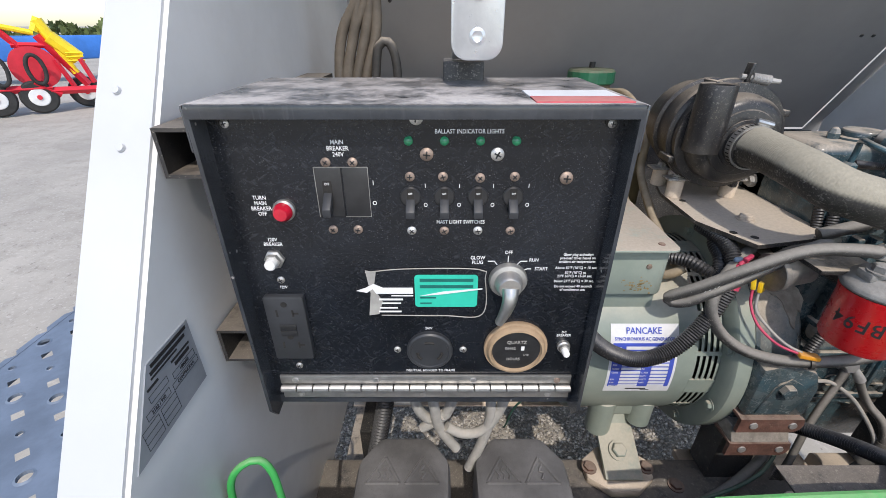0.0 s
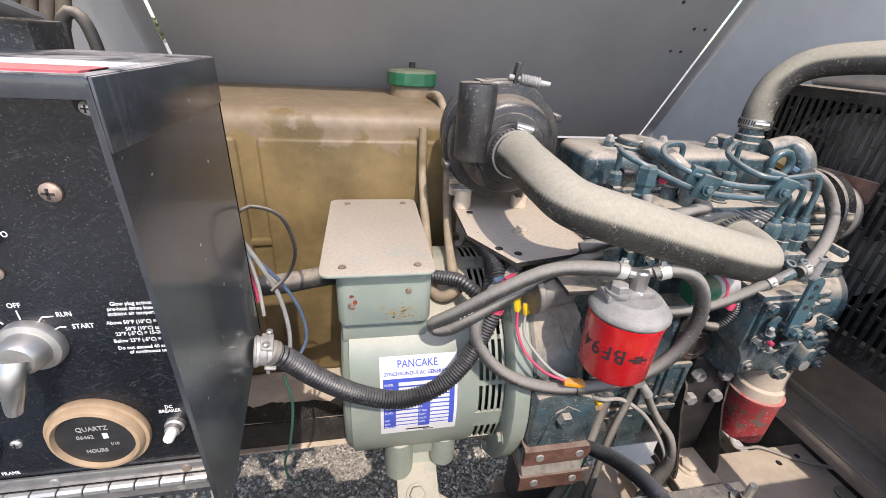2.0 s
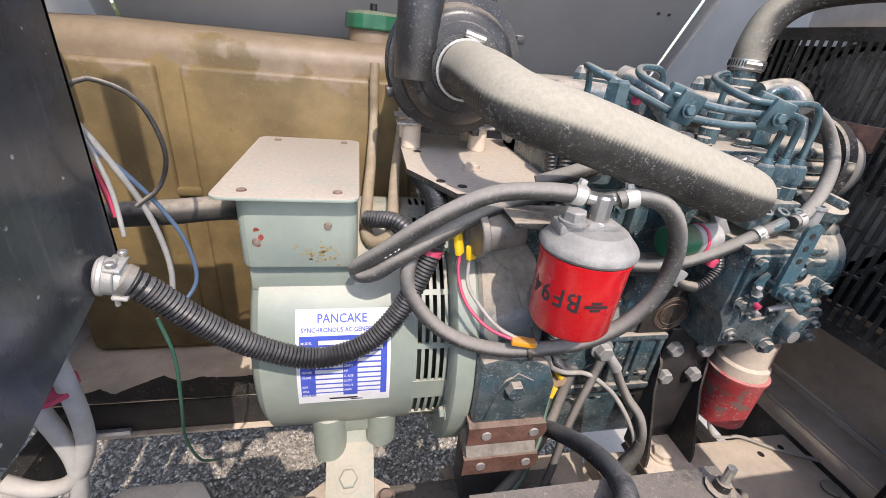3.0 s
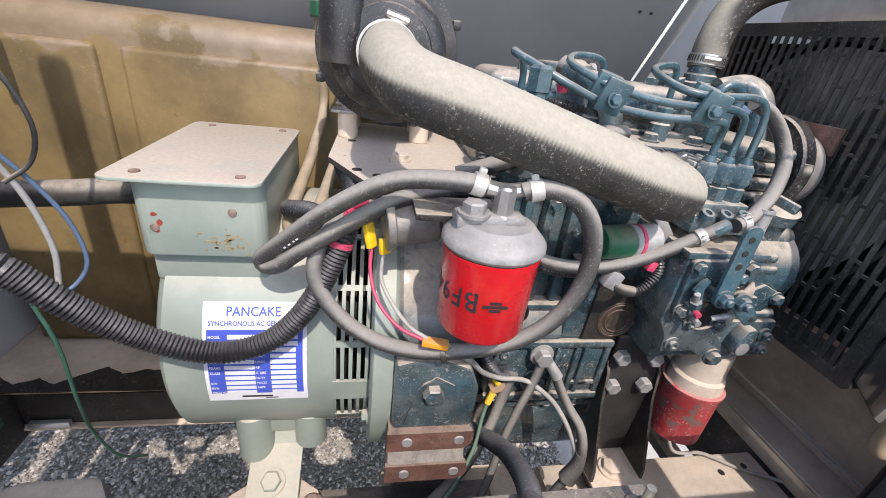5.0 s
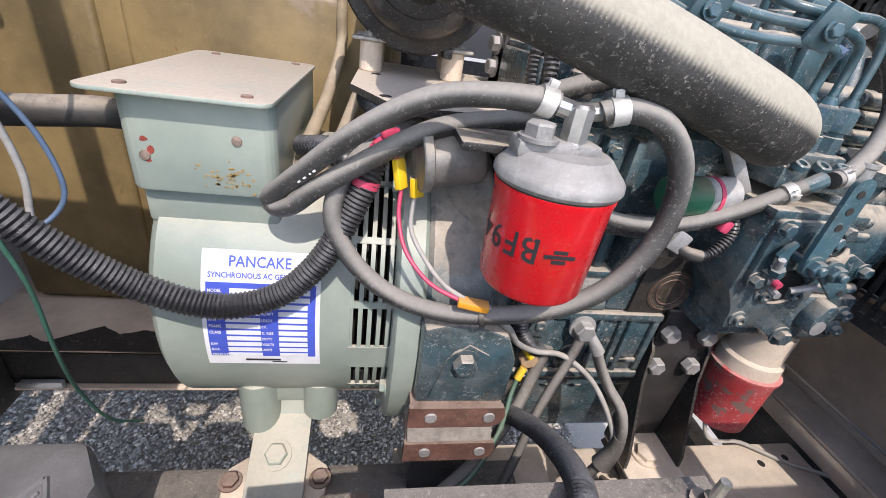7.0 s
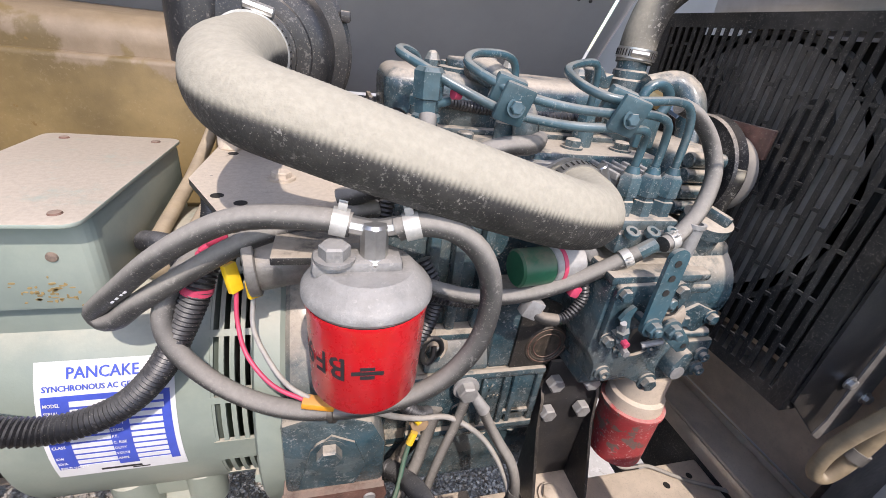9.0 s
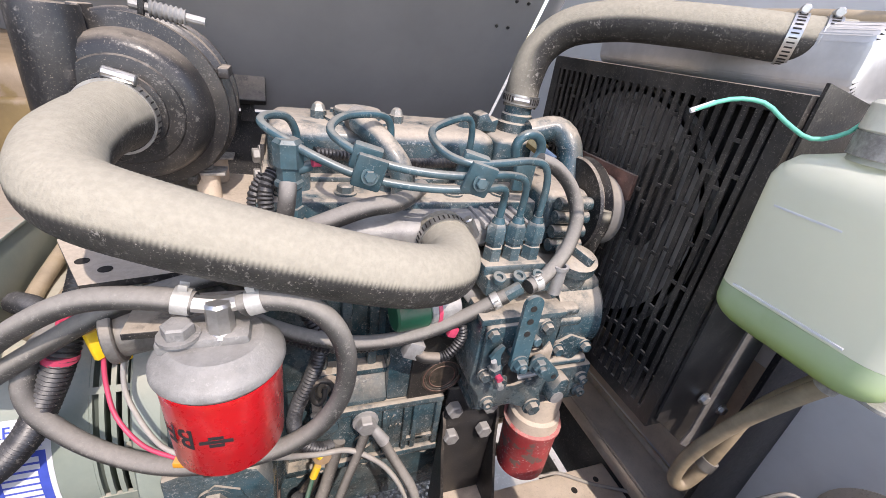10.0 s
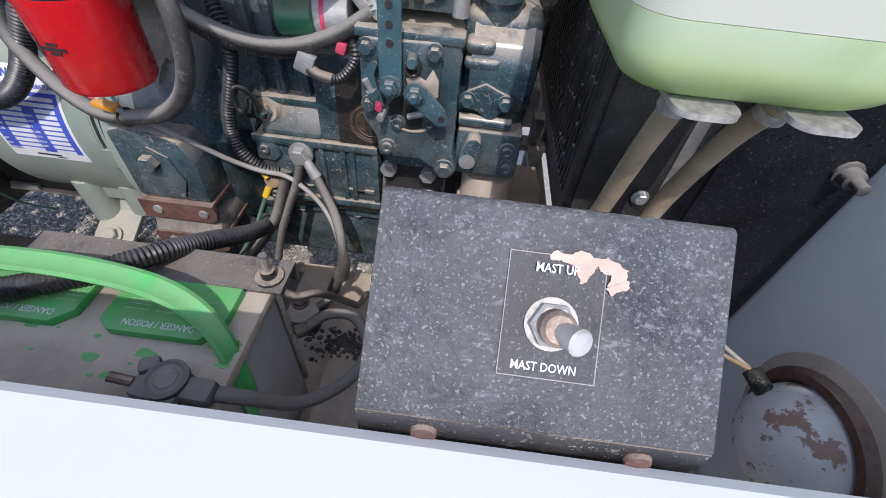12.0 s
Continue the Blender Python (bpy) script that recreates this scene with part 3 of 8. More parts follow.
# lower front panel with its rolled lip
bm = prism([(0.106, 0.952), (0.106, 0.925), (0.1085, 0.925), (0.1085, 0.955), (0.105, 0.957), (0.058, 0.951), (0.052, 0.945), (0.050, 0.50), (0.053, 0.50), (0.055, 0.943), (0.060, 0.948)],
           "x", X0 - 0.07, X1 + 0.07)
tagged(link_mesh("wall_front", bm, M_WHITE), "white steel lower front panel with a rolled lip", "wall", kind="structure")

# trailer frame and deck
rr = thing("frame_rail", (0.4, 0.76, 0.43), "dirt-caked rear rail of the trailer frame", "frame rail", "trailer frame rails")
part("web", span((X0 + 0.002, 0.700, 0.456), (1.018, 0.71, 0.524), 0.004), M_CRUST, rr)
part("top_flange", span((X0 + 0.002, 0.702, 0.524), (1.018, 0.90, 0.530), 0.002), M_DIRT, rr, "tan dirt-caked top flange")
random.seed(8)
edge = [(X0 + 0.004 + k * 0.0306, 0.722 + random.uniform(-0.008, 0.016) + (0.018 if 4 < k < 16 else 0.0)) for k in range(41)]
part("crust", prism(ragged([(X0 + 0.002, 0.6995)] + [(x, 0.6995) for x, y in edge[1:-1:6]] + [(1.017, 0.6995)] + edge[::-1], 0.003), "z", 0.5302, 0.5328), M_CRUST, rr, "ragged black crust along the edge")
part("splice_strip", span((-0.130, 0.690, 0.4565), (-0.070, 0.6985, 0.470), 0.001), M_ZINC, rr, "bare galvanised splice strip")
part("bottom_flange", span((X0 + 0.002, 0.692, 0.450), (1.018, 0.78, 0.456), 0.002), M_DIRT, rr)
fr_ = thing("frame_rail", (0.22, 0.44, 0.44), "worn dark front rail of the trailer frame", "frame rail", "trailer frame rails")
part("tube", span((X0 - 0.1, 0.385, 0.44), (0.655, 0.495, 0.545), 0.012), M_RAIL, fr_)
part("weld_plate", span((0.605, 0.39, 0.545), (0.652, 0.49, 0.5485), 0.001), M_DIRT, fr_)
for x, y in ((0.405, 0.44), (0.62, 0.425)):
    part("bolt", hexbolt((x, y, 0.545 if x < 0.5 else 0.5485), (0, 0, 1), 0.010, 0.006), M_RUSTY, fr_)
bm = span((1.080, 0.16, 0.43), (1.096, 1.25, 0.556), 0.002)
solo("crossmember", bm, M_BLACK, "black steel angle along the end wall under the radiator", "crossmember")
ldg = thing("side_ledge", (1.11, 0.7, 0.586), "tan dirt-covered ledge along the end wall", "ledge")
part("flange", span((1.0785, 0.14, 0.5865), (X1, 1.28, 0.592), 0.002), M_DIRT, ldg)
part("front_lip", span((1.0775, 0.14, 0.5562), (1.083, 1.28, 0.5864), 0.0015), M_DIRT, ldg)
part("lip", span((X1 - 0.010, 0.14, 0.592), (X1 - 0.004, 1.28, 0.604), 0.002), M_DIRT, ldg)
bm = prism([(0.135, 0.5475), (0.135, 0.530), (0.500, 0.470), (0.506, 0.470), (0.506, 0.540), (0.503, 0.5455), (0.498, 0.5475)], "x", 0.690, 1.077)
span((0.45, 0.135, 0.505), (0.690, 0.53, 0.521), 0.003, 2, bm)
deck = solo("deck_plate", bm, M_DIRT, "tan dirt-covered steel deck plate", "deck plate")
# flat dark discs on the uncut deck, coloured as the shade inside holes
for cx, cy, w_ in ((0.995, 0.470, 0.0055), (1.045, 0.478, 0.0050)):
    solo("deck_hole_shade", lathe((cx, cy, 0.5475), (0, 0, 1), [(0, w_), (0.0004, w_)], 14), M_DARK, "small dark disc painted as the shade in a deck hole", "hole", "deck holes")
random.seed(31)
for cx, cy, w_ in ((0.896, 0.40, 0.017), (0.992, 0.38, 0.011), (0.93, 0.33, 0.014)):
    solo("deck_stain", prism(ragged([(cx + w_ * random.uniform(0.6, 1.1) * math.cos(0.7 * q), cy + w_ * random.uniform(0.5, 0.9) * math.sin(0.7 * q)) for q in range(9)], 0.002), "z", 0.5472, 0.5478), M_STAINOIL, "dried oil stain on the tan deck", "stain", "deck stains")
solo("rubber_scrap", lathe((1.058, 0.400, 0.5475), (0, 0, 1), [(0, 0.014), (0.003, 0.0145), (0.007, 0.012), (0.008, 0)], 11), M_RUBBER, "dark lump of rubber lying on the deck", "scrap")
bm = span((X0, 0.135, 0.42), (0.45, 0.38, 0.44), 0.003)
solo("floor_plate", bm, M_DIRT, "dirty steel floor plate under the ballasts", "deck plate")

br_ = thing("frame_rail", (-0.15, 0.9, 0.44), "black crusted end rail of the trailer frame", "frame rail", "trailer frame rails")
part("tube", span((-0.168, 0.56, 0.44), (-0.140, 0.698, 0.53), 0.003), M_CRUST, br_)
part("tube", span((-0.168, 0.902, 0.44), (-0.140, 1.26, 0.53), 0.003), M_CRUST, br_)
stk_ = part("earth_sticker", span((-0.140, 0.633, 0.496), (-0.1394, 0.667, 0.526), 0.0), M_GREENCAP, br_, "green earth-point sticker")
for z0_, w0_ in ((0.5165, 0.004), (0.5125, 0.012), (0.5095, 0.008), (0.5065, 0.004)):
    part("print_bar", span((-0.1394, 0.650 - w0_ / 2, z0_ - 0.0008), (-0.1390, 0.650 + w0_ / 2, z0_ + 0.0008)), M_TEXT, stk_)
# stabiliser legs under the frame
for x in (-0.16, 1.06):
    for y in (0.30, 1.20):
        lg_ = thing("stabiliser_leg", (x, y, G - 0.012), "square steel stabiliser leg under the trailer frame", "leg", "stabiliser legs")
        zt = 0.42 if y < 1 else 0.505
        part("post", span((x - 0.025, y - 0.025, G), (x + 0.025, y + 0.025, zt), 0.002), M_BLACK, lg_)
        part("foot", span((x - 0.08, y - 0.08, G - 0.012), (x + 0.08, y + 0.08, G), 0.003), M_BLACK, lg_)
for y in (0.30, 1.20):
    solo("cross_beam", span((X0 - 0.004, y - 0.03, 0.40), (X1 + 0.004, y + 0.03, 0.42) if y < 1 else (X1 + 0.004, y + 0.03, 0.42), 0.002), M_BLACK, "black steel beam under the enclosure floor", "beam", "floor beams")
for x in (-0.19, 1.05):
    solo("side_beam", span((x - 0.02, 0.33, 0.40), (x + 0.02, 1.17, 0.4235), 0.002), M_BLACK, "black steel side beam of the trailer frame", "beam", "floor beams")

# ---- fuel tank ----
tank = thing("fuel_tank", (0.15, 1.0, 0.50), "amber translucent plastic fuel tank, stained and dusty", "fuel tank")
bm = bmesh.new()
TX = [-0.20, -0.02, 0.028, 0.052, 0.44]
box((0.12, 1.02, 0.808), (0.62, 0.37, 0.60), 0.035, None, 4, bm)
span((0.062, 0.826, 0.54), (0.415, 0.85, 1.06), 0.008, 3, bm)
span((-0.17, 0.826, 0.54), (0.03, 0.85, 1.06), 0.008, 3, bm)
span((-0.17, 0.828, 0.855), (0.43, 0.84, 0.87), 0.004, 2, bm)
part("body", bm, M_TANK, tank)
cap = part("filler_cap", lathe((0.35, 1.06, 1.130), (0, 0, 1), [(0, 0.053), (0.003, 0.055), (0.026, 0.054), (0.031, 0.050), (0.033, 0.03), (0.034, 0)], 16), M_GREENCAP, tank, "green ribbed filler cap", smooth=15)
part("vent_nub", rod((0.35, 1.06, 1.162), (0.35, 1.06, 1.176), 0.007, 12), M_BLACK, cap)
part("filler_neck", lathe((0.35, 1.06, 1.085), (0, 0, 1), [(0, 0.050), (0.046, 0.047)], 24), M_TANK, tank)

# ---- control box ----
BXL, BXR, BYF, BYB, BZT = -0.171, 0.134, 0.282, 0.442, 1.205
PY = 0.301
cbox = thing("control_box", (-0.02, 0.36, 0.905), "black steel generator control box with switches and gauges", "control box")
bm = span((BXL, BYF, BZT - 0.003), (BXR, BYB, BZT), 0.0012)
span((BXL, BYF, BZT - 0.010), (BXR, BYF + 0.003, BZT), 0.0012, 2, bm)
part("top", bm, M_BLACKBOX, cbox, "dust-filmed top sheet")
for xa_, xb_ in ((BXR, BXR + 0.0016), (BXL - 0.0016, BXL)):
    part("lid_skirt", span((xa_, BYF, BZT - 0.032), (xb_, BYB, BZT - 0.0005), 0.0006), M_BLACKBOX, cbox)
side = [(BYF, 1.202), (BYB, 1.202), (BYB, 0.955), (BYF + 0.028, 0.901), (BYF + 0.012, 0.899), (BYF + 0.002, 0.915)]
part("side_panel", prism(side, "x", BXL, BXL + 0.003), M_BLACKBOX, cbox)
part("side_panel", prism(side, "x", BXR - 0.003, BXR), M_BLACKBOX, cbox)
part("back_panel", span((BXL, BYB - 0.003, 0.955), (BXR, BYB - 0.0005, 1.203)), M_BLACKBOX, cbox)
bm = span((BXL + 0.003, PY, 0.920), (BXR - 0.003, PY + 0.0025, 1.203))
panel = part("front_panel", bm, M_PANEL, cbox, "scratched black lettered front panel")
part("bottom_panel", prism([(PY + 0.004, 0.920), (PY + 0.004, 0.905), (BYB - 0.004, 0.957), (BYB - 0.004, 0.962)], "x", BXL + 0.003, BXR - 0.003), M_BLACKBOX, cbox)


def on_panel(x, z, off=0.0):
    return pose(x, PY - off, z, 90, 0, 0)


def screw(x, z, r=0.0042, m=M_SCREW, par=panel):
    b = lathe((x, PY, z), (0, -1, 0), [(0, r), (r * 0.25, r), (r * 0.55, r * 0.6), (r * 0.6, 0)], 14)
    s = part("screw", b, m, par)
    a = random.uniform(0, 90)
    c = box((0, 0, 0), (r * 1.1, 0.0006, r * 0.22), 0)
    box((0, 0, 0), (r * 0.22, 0.0006, r * 1.1), 0, None, 2, c)
    turn(c, pose(x, PY - r * 0.62, z, 0, a, 0))
    part("slot", c, M_BLACKTXT, s)


for x, z, m in ((-0.019, 1.193, M_SCREWB), (-0.012, 1.167, M_SCREW), (0.040, 1.167, M_SCREWB), (0.093, 1.149, M_SCREW)):
    screw(x, z, 0.005, m)
for x, z, m in ((-0.087, 1.161, M_SCREW), (-0.067, 1.161, M_SCREW), (-0.088, 1.106, M_SCREW), (-0.068, 1.106, M_SCREW), (-0.025, 1.150, M_SCREW), (0.0, 1.150, M_SCREW),
                (0.028, 1.149, M_SCREW), (0.054, 1.150, M_SCREW), (-0.025, 1.105, M_SCREWB), (0.001, 1.105, M_SCREW), (0.028, 1.105, M_SCREWB), (0.054, 1.105, M_SCREW)):
    screw(x, z, 0.0037, m)
for x, z in ((-0.139, 1.058), (-0.139, 0.960), (-0.043, 0.980), (0.019, 0.980)):
    screw(x, z, 0.0034, M_SCREWB)
for x in (-0.156, 0.119):
    part("keyhole_slot", prism(round_rect(x - 0.004, 1.186, x + 0.004, 1.198, 0.0039), "y", PY - 0.0006, PY - 0.0002), M_DARK, panel)
    screw(x + 0.001, 1.189, 0.0032, M_SCREWB)

# lettering
LETTERS = [("BALLAST INDICATOR LIGHTS", 0.019, 1.1835, 0.0044), ("MAIN\nBREAKER\n240V", -0.077, 1.1713, 0.0046), ("MAST LIGHT SWITCHES", 0.014, 1.1125, 0.0042),
           ("TURN\nMAIN\nBREAKER\nOFF", -0.142, 1.1262, 0.0046), ("120V\nBREAKER", -0.139, 1.0945, 0.0044), ("120V", -0.138, 1.0505, 0.0038), ("GLOW\nPLUG", 0.029, 1.0775, 0.0046),
           ("OFF", 0.0545, 1.0848, 0.0044), ("RUN", 0.076, 1.0776, 0.0044), ("START", 0.083, 1.069, 0.0044), ("240V", -0.013, 1.0055, 0.0036),
           ("NEUTRAL BONDED TO FRAME", -0.012, 0.9535, 0.0040), ("DC\nBREAKER", 0.112, 0.999, 0.0038), ("I", -0.053, 1.145, 0.005), ("O", -0.053, 1.1285, 0.005),
           ("Glow plug activation\npre-heat times based on\nambient air temperature:", 0.1125, 1.0795, 0.0035), ("Above 50\u00b0F (10\u00b0C) = 10 sec.", 0.1125, 1.0700, 0.0035),
           ("50\u00b0F (10\u00b0C) to\n23\u00b0F (-5\u00b0C) = 15-20 sec.", 0.1125, 1.0635, 0.0035), ("Below 23\u00b0F (-5\u00b0C) = 30 sec.", 0.1125, 1.0568, 0.0035),
           ("Do not exceed 40 seconds\nof continuous use.", 0.1125, 1.0498, 0.0035)]
for s, x, z, h in LETTERS:
    part("lettering", words(s, on_panel(x, z, 0.0004), h, "CENTER", 0.95), M_TEXT, panel)
for x in (-0.025, 0.001, 0.027, 0.054):
    part("lettering", words("I", on_panel(x + 0.0115, 1.1425, 0.0004), 0.0046), M_TEXT, panel)
    part("lettering", words("O", on_panel(x + 0.0115, 1.127, 0.0004), 0.0046), M_TEXT, panel)
bm = bmesh.new()
for (xa, za), (xb, zb) in (((0.0545, 1.0815), (0.0545, 1.0755)), ((0.0375, 1.0765), (0.043, 1.0765)), ((0.043, 1.0765), (0.0455, 1.073)), ((0.0705, 1.0765), (0.065, 1.0765)),
                           ((0.065, 1.0765), (0.0625, 1.0735)), ((0.0745, 1.069), (0.071, 1.069)), ((0.071, 1.069), (0.0665, 1.0665))):
    rod((xa, PY - 0.0003, za), (xb, PY - 0.0003, zb), 0.0004, 6, 0, bm)
part("pointer_lines", bm, M_TEXT, panel)

# lamps and buttons
for x in (-0.025, 0.001, 0.027, 0.053):
    b = part("indicator_lamp", lathe((x, PY, 1.177), (0, -1, 0), [(0, 0.0035), (0.002, 0.0033), (0.0035, 0.0018), (0.004, 0)], 14), M_LENSGRN, panel, "small green indicator lens")
red = part("warning_lamp", lathe((-0.124, PY, 1.123), (0, -1, 0), [(0, 0.0088), (0.003, 0.0088), (0.0045, 0.0075)], 22), M_NICKEL, panel, "red warning lamp in a chrome ring")
part("lens", lathe((-0.124, PY - 0.003, 1.123), (0, -1, 0), [(0, 0.0076), (0.005, 0.0072), (0.0085, 0.005), (0.0095, 0)], 22), M_LENSRED, red)
for x, z, r in ((-0.140, 1.079, 0.0085), (0.113, 0.985, 0.0062)):
    b = part("reset_breaker", lathe((x, PY, z), (0, -1, 0), [(0, r), (0.003, r), (0.004, r * 0.8), (0.007, r * 0.75), (0.0075, r * 0.55)], 6 if r > 0.007 else 18), M_NICKEL, panel, "push-button reset breaker")
    part("button", lathe((x, PY - 0.006, z), (0, -1, 0), [(0, r * 0.55), (0.007, r * 0.52), (0.008, r * 0.4), (0.0082, 0)], 16), M_BUTTON, b)

# main breaker and mast light breakers
bm = span((-0.0965, PY - 0.0012, 1.1175), (-0.0765, PY + 0.002, 1.157), 0.0006)
mb = part("main_breaker", bm, M_TOGGLE, panel, "two-pole main breaker behind a cut-out")
part("blank_pole", span((-0.0755, PY - 0.0010, 1.1175), (-0.0565, PY + 0.002, 1.157), 0.0006), M_TOGGLE, mb)
part("toggle_well", prism(round_rect(-0.0915, 1.124, -0.0845, 1.147, 0.0012), "y", PY - 0.0016, PY - 0.0012), M_DARK, mb)
bm = prism([(PY - 0.001, 1.138), (PY - 0.013, 1.128), (PY - 0.0125, 1.1215), (PY - 0.008, 1.1205), (PY - 0.001, 1.130)], "x", -0.0912, -0.0848, 0.0006)
part("toggle", bm, M_DEVICE, mb)
bm = bmesh.new()
for xa, za, xb, zb in ((-0.0965, 1.1573, -0.0565, 1.1573), (-0.0565, 1.1573, -0.0565, 1.1172), (-0.0765, 1.1172, -0.0565, 1.1172), (-0.0968, 1.1573, -0.0968, 1.1172)):
    rod((xa, PY - 0.0004, za), (xb, PY - 0.0004, zb), 0.00035, 5, 0, bm)
part("cutout_edge", bm, M_STEEL, mb)
part("lettering", words("OFF", on_panel(-0.088, 1.1445, 0.0018), 0.0026), M_TEXT, mb)
for x in (-0.025, 0.001, 0.027, 0.054):
    sw = part("mast_light_switch", lathe((x, PY, 1.134), (0, -1, 0), [(0, 0.0082), (0.0012, 0.0080), (0.002, 0.0072)], 22), M_TOGGLE, panel, "round black breaker switch")
    part("toggle_well", span((x - 0.0026, PY - 0.0026, 1.128), (x + 0.0026, PY - 0.002, 1.141)), M_DARK, sw)
    part("lettering", words("OFF", on_panel(x, 1.137, 0.0028), 0.0021), M_TEXT, sw)
    bm = prism([(PY - 0.002, 1.133), (PY - 0.011, 1.125), (PY - 0.0105, 1.1195), (PY - 0.006, 1.1185), (PY - 0.002, 1.1265)], "x", x - 0.0035, x + 0.0035, 0.0006)
    part("toggle", bm, M_DEVICE, sw)

# duplex outlet
ou = part("duplex_outlet", prism(round_rect(-0.1565, 0.9735, -0.1215, 1.0435, 0.002), "y", PY - 0.006, PY + 0.001, 0.0008), M_DEVICE, panel, "charcoal duplex ground-fault outlet")
for z0 in (1.0265, 0.9905):
    for dx, w in ((-0.0075, 0.0016), (0.0065, 0.0016)):
        part("slot", span((-0.139 + dx - w / 2, PY - 0.0064, z0 - 0.0035), (-0.139 + dx + w / 2, PY - 0.006, z0 + 0.0035)), M_DARK, ou)
    part("slot", span((-0.139 + 0.0065, PY - 0.0064, z0 - 0.0008), (-0.139 + 0.0115, PY - 0.006, z0 + 0.0008)), M_DARK, ou)
    part("ground_slot", lathe((-0.139, PY - 0.006, z0 + 0.0095), (0, -1, 0), [(0, 0.0028), (0.0004, 0.0028)], 14), M_DARK, ou)
for z0 in (1.0115, 1.0045):
    part("test_button", span((-0.1465, PY - 0.0072, z0 - 0.0028), (-0.1315, PY - 0.006, z0 + 0.0028), 0.0004), M_TOGGLE, ou)

# round locking outlet
lo = part("locking_outlet", lathe((-0.0125, PY, 0.9805), (0, -1, 0), [(0, 0.0215), (0.004, 0.0215), (0.0055, 0.020), (0.0055, 0.018), (0.0045, 0.0175)], 36), M_DEVICE, panel, "round charcoal locking outlet")
for a in (90, 205, 335):
    ca, sa = math.cos(radians(a)), math.sin(radians(a))
    pts = [(-0.0125 + 0.0115 * math.cos(radians(a + d)), PY - 0.005, 0.9805 + 0.0115 * math.sin(radians(a + d))) for d in (-22, -11, 0, 11, 22)]
    part("blade_slot", tube(pts, 0.0013, 6, 0.002), M_DARK, lo)

# rotary selector with its lever
kn = part("selector_switch", lathe((0.0555, PY, 1.0585), (0, -1, 0), [(0, 0.0165), (0.003, 0.0165), (0.005, 0.0155), (0.006, 0.012), (0.014, 0.0105), (0.016, 0.009)], 30), M_NICKEL, panel, "worn metal rotary selector")
bm = tube([(0.0555, PY - 0.016, 1.0590), (0.0550, PY - 0.0205, 1.052), (0.0530, PY - 0.0215, 1.043), (0.0500, PY - 0.0215, 1.0345), (0.0475, PY - 0.0205, 1.0275)], 0.006, 12, 0.002,
          radii=lambda t: 0.0072 - 0.0035 * t)
part("lever", bm, M_STEEL, kn)

# hour meter
hm = part("hour_meter", lathe((0.068, PY, 0.984), (0, -1, 0), [(0, 0.0295), (0.002, 0.0300), (0.004, 0.0295), (0.0045, 0.0275), (0.006, 0.0272), (0.0085, 0.0255), (0.009, 0.0235), (0.006, 0.0225)], 44), M_TAN, panel, "round hour meter with a sun-bleached bezel")
part("dial", lathe((0.068, PY - 0.0055, 0.984), (0, -1, 0), [(0, 0.0224), (0.0006, 0.0224)], 36), M_TOGGLE, hm)
part("lettering", words("QUARTZ", on_panel(0.068, 0.9935, 0.0063), 0.0052), M_GREYW, hm)
part("lettering", words("HOURS", on_panel(0.066, 0.9735, 0.0063), 0.0044), M_GREYW, hm)
part("lettering", words("1/10", on_panel(0.0775, 0.9785, 0.0063), 0.0034), M_GREYW, hm)
part("lettering", words("06462", on_panel(0.0625, 0.9865, 0.0063), 0.0046), M_GREYW, hm)
part("tenths_wheel", span((0.0725, PY - 0.0064, 0.9842), (0.0755, PY - 0.0061, 0.9888)), M_TEXT, hm)

# torn name plate with a turquoise rental sticker
pl = part("name_sticker", prism(round_rect(-0.065, 1.021, 0.036, 1.069, 0.002), "y", PY - 0.0008, PY), M_PANEL, panel, "torn black maker's sticker under peeling tape")
bm = tube([(-0.066, PY - 0.0012, 1.066), (-0.03, PY - 0.0012, 1.0695), (0.03, PY - 0.0012, 1.069), (0.036, PY - 0.0012, 1.060), (0.035, PY - 0.0012, 1.022), (0.0, PY - 0.0012, 1.0205), (-0.055, PY - 0.0012, 1.021)], 0.0005, 6, 0.004)
part("tape_edge", bm, M_GREYW, pl)
bm = prism([(-0.066, 1.068), (-0.057, 1.066), (-0.060, 1.05), (-0.053, 1.036), (-0.057, 1.0225), (-0.066, 1.021), (-0.063, 1.045)], "y", PY - 0.0014, PY - 0.0009)
part("peeling_tape", bm, M_GREYW, pl)
part("logo_bar", prism([(-0.075, 1.0475), (-0.067, 1.0505), (-0.060, 1.0545), (-0.052, 1.0505), (-0.026, 1.0505), (-0.026, 1.0445), (-0.058, 1.0445), (-0.061, 1.0495), (-0.066, 1.0455)], "y", PY - 0.0018, PY - 0.001), M_TEXT, pl)
for x0, x1, z, h in ((-0.045, -0.026, 1.0425, 0.0012), (-0.056, -0.035, 1.0385, 0.0018), (-0.054, -0.037, 1.0345, 0.0014), (-0.056, -0.040, 1.0295, 0.0014), (-0.057, -0.037, 1.0255, 0.0016)):
    part("print_bar", span((x0, PY - 0.0018, z - h / 2), (x1, PY - 0.0014, z + h / 2)), M_TEXT, pl)
st = part("turquoise_sticker", prism(round_rect(-0.0245, 1.0305, 0.0300, 1.0635, 0.003), "y", PY - 0.0016, PY - 0.0009), M_TEALST, pl, "turquoise rental sticker with worn print")
for x0, x1, z, h in ((-0.020, 0.026, 1.0585, 0.0030), (-0.020, 0.026, 1.0520, 0.0030), (-0.020, -0.006, 1.0405, 0.0016), (-0.020, -0.010, 1.0345, 0.0016)):
    part("print_bar", span((x0, PY - 0.0019, z - h / 2), (x1, PY - 0.0016, z + h / 2)), M_INK, st)
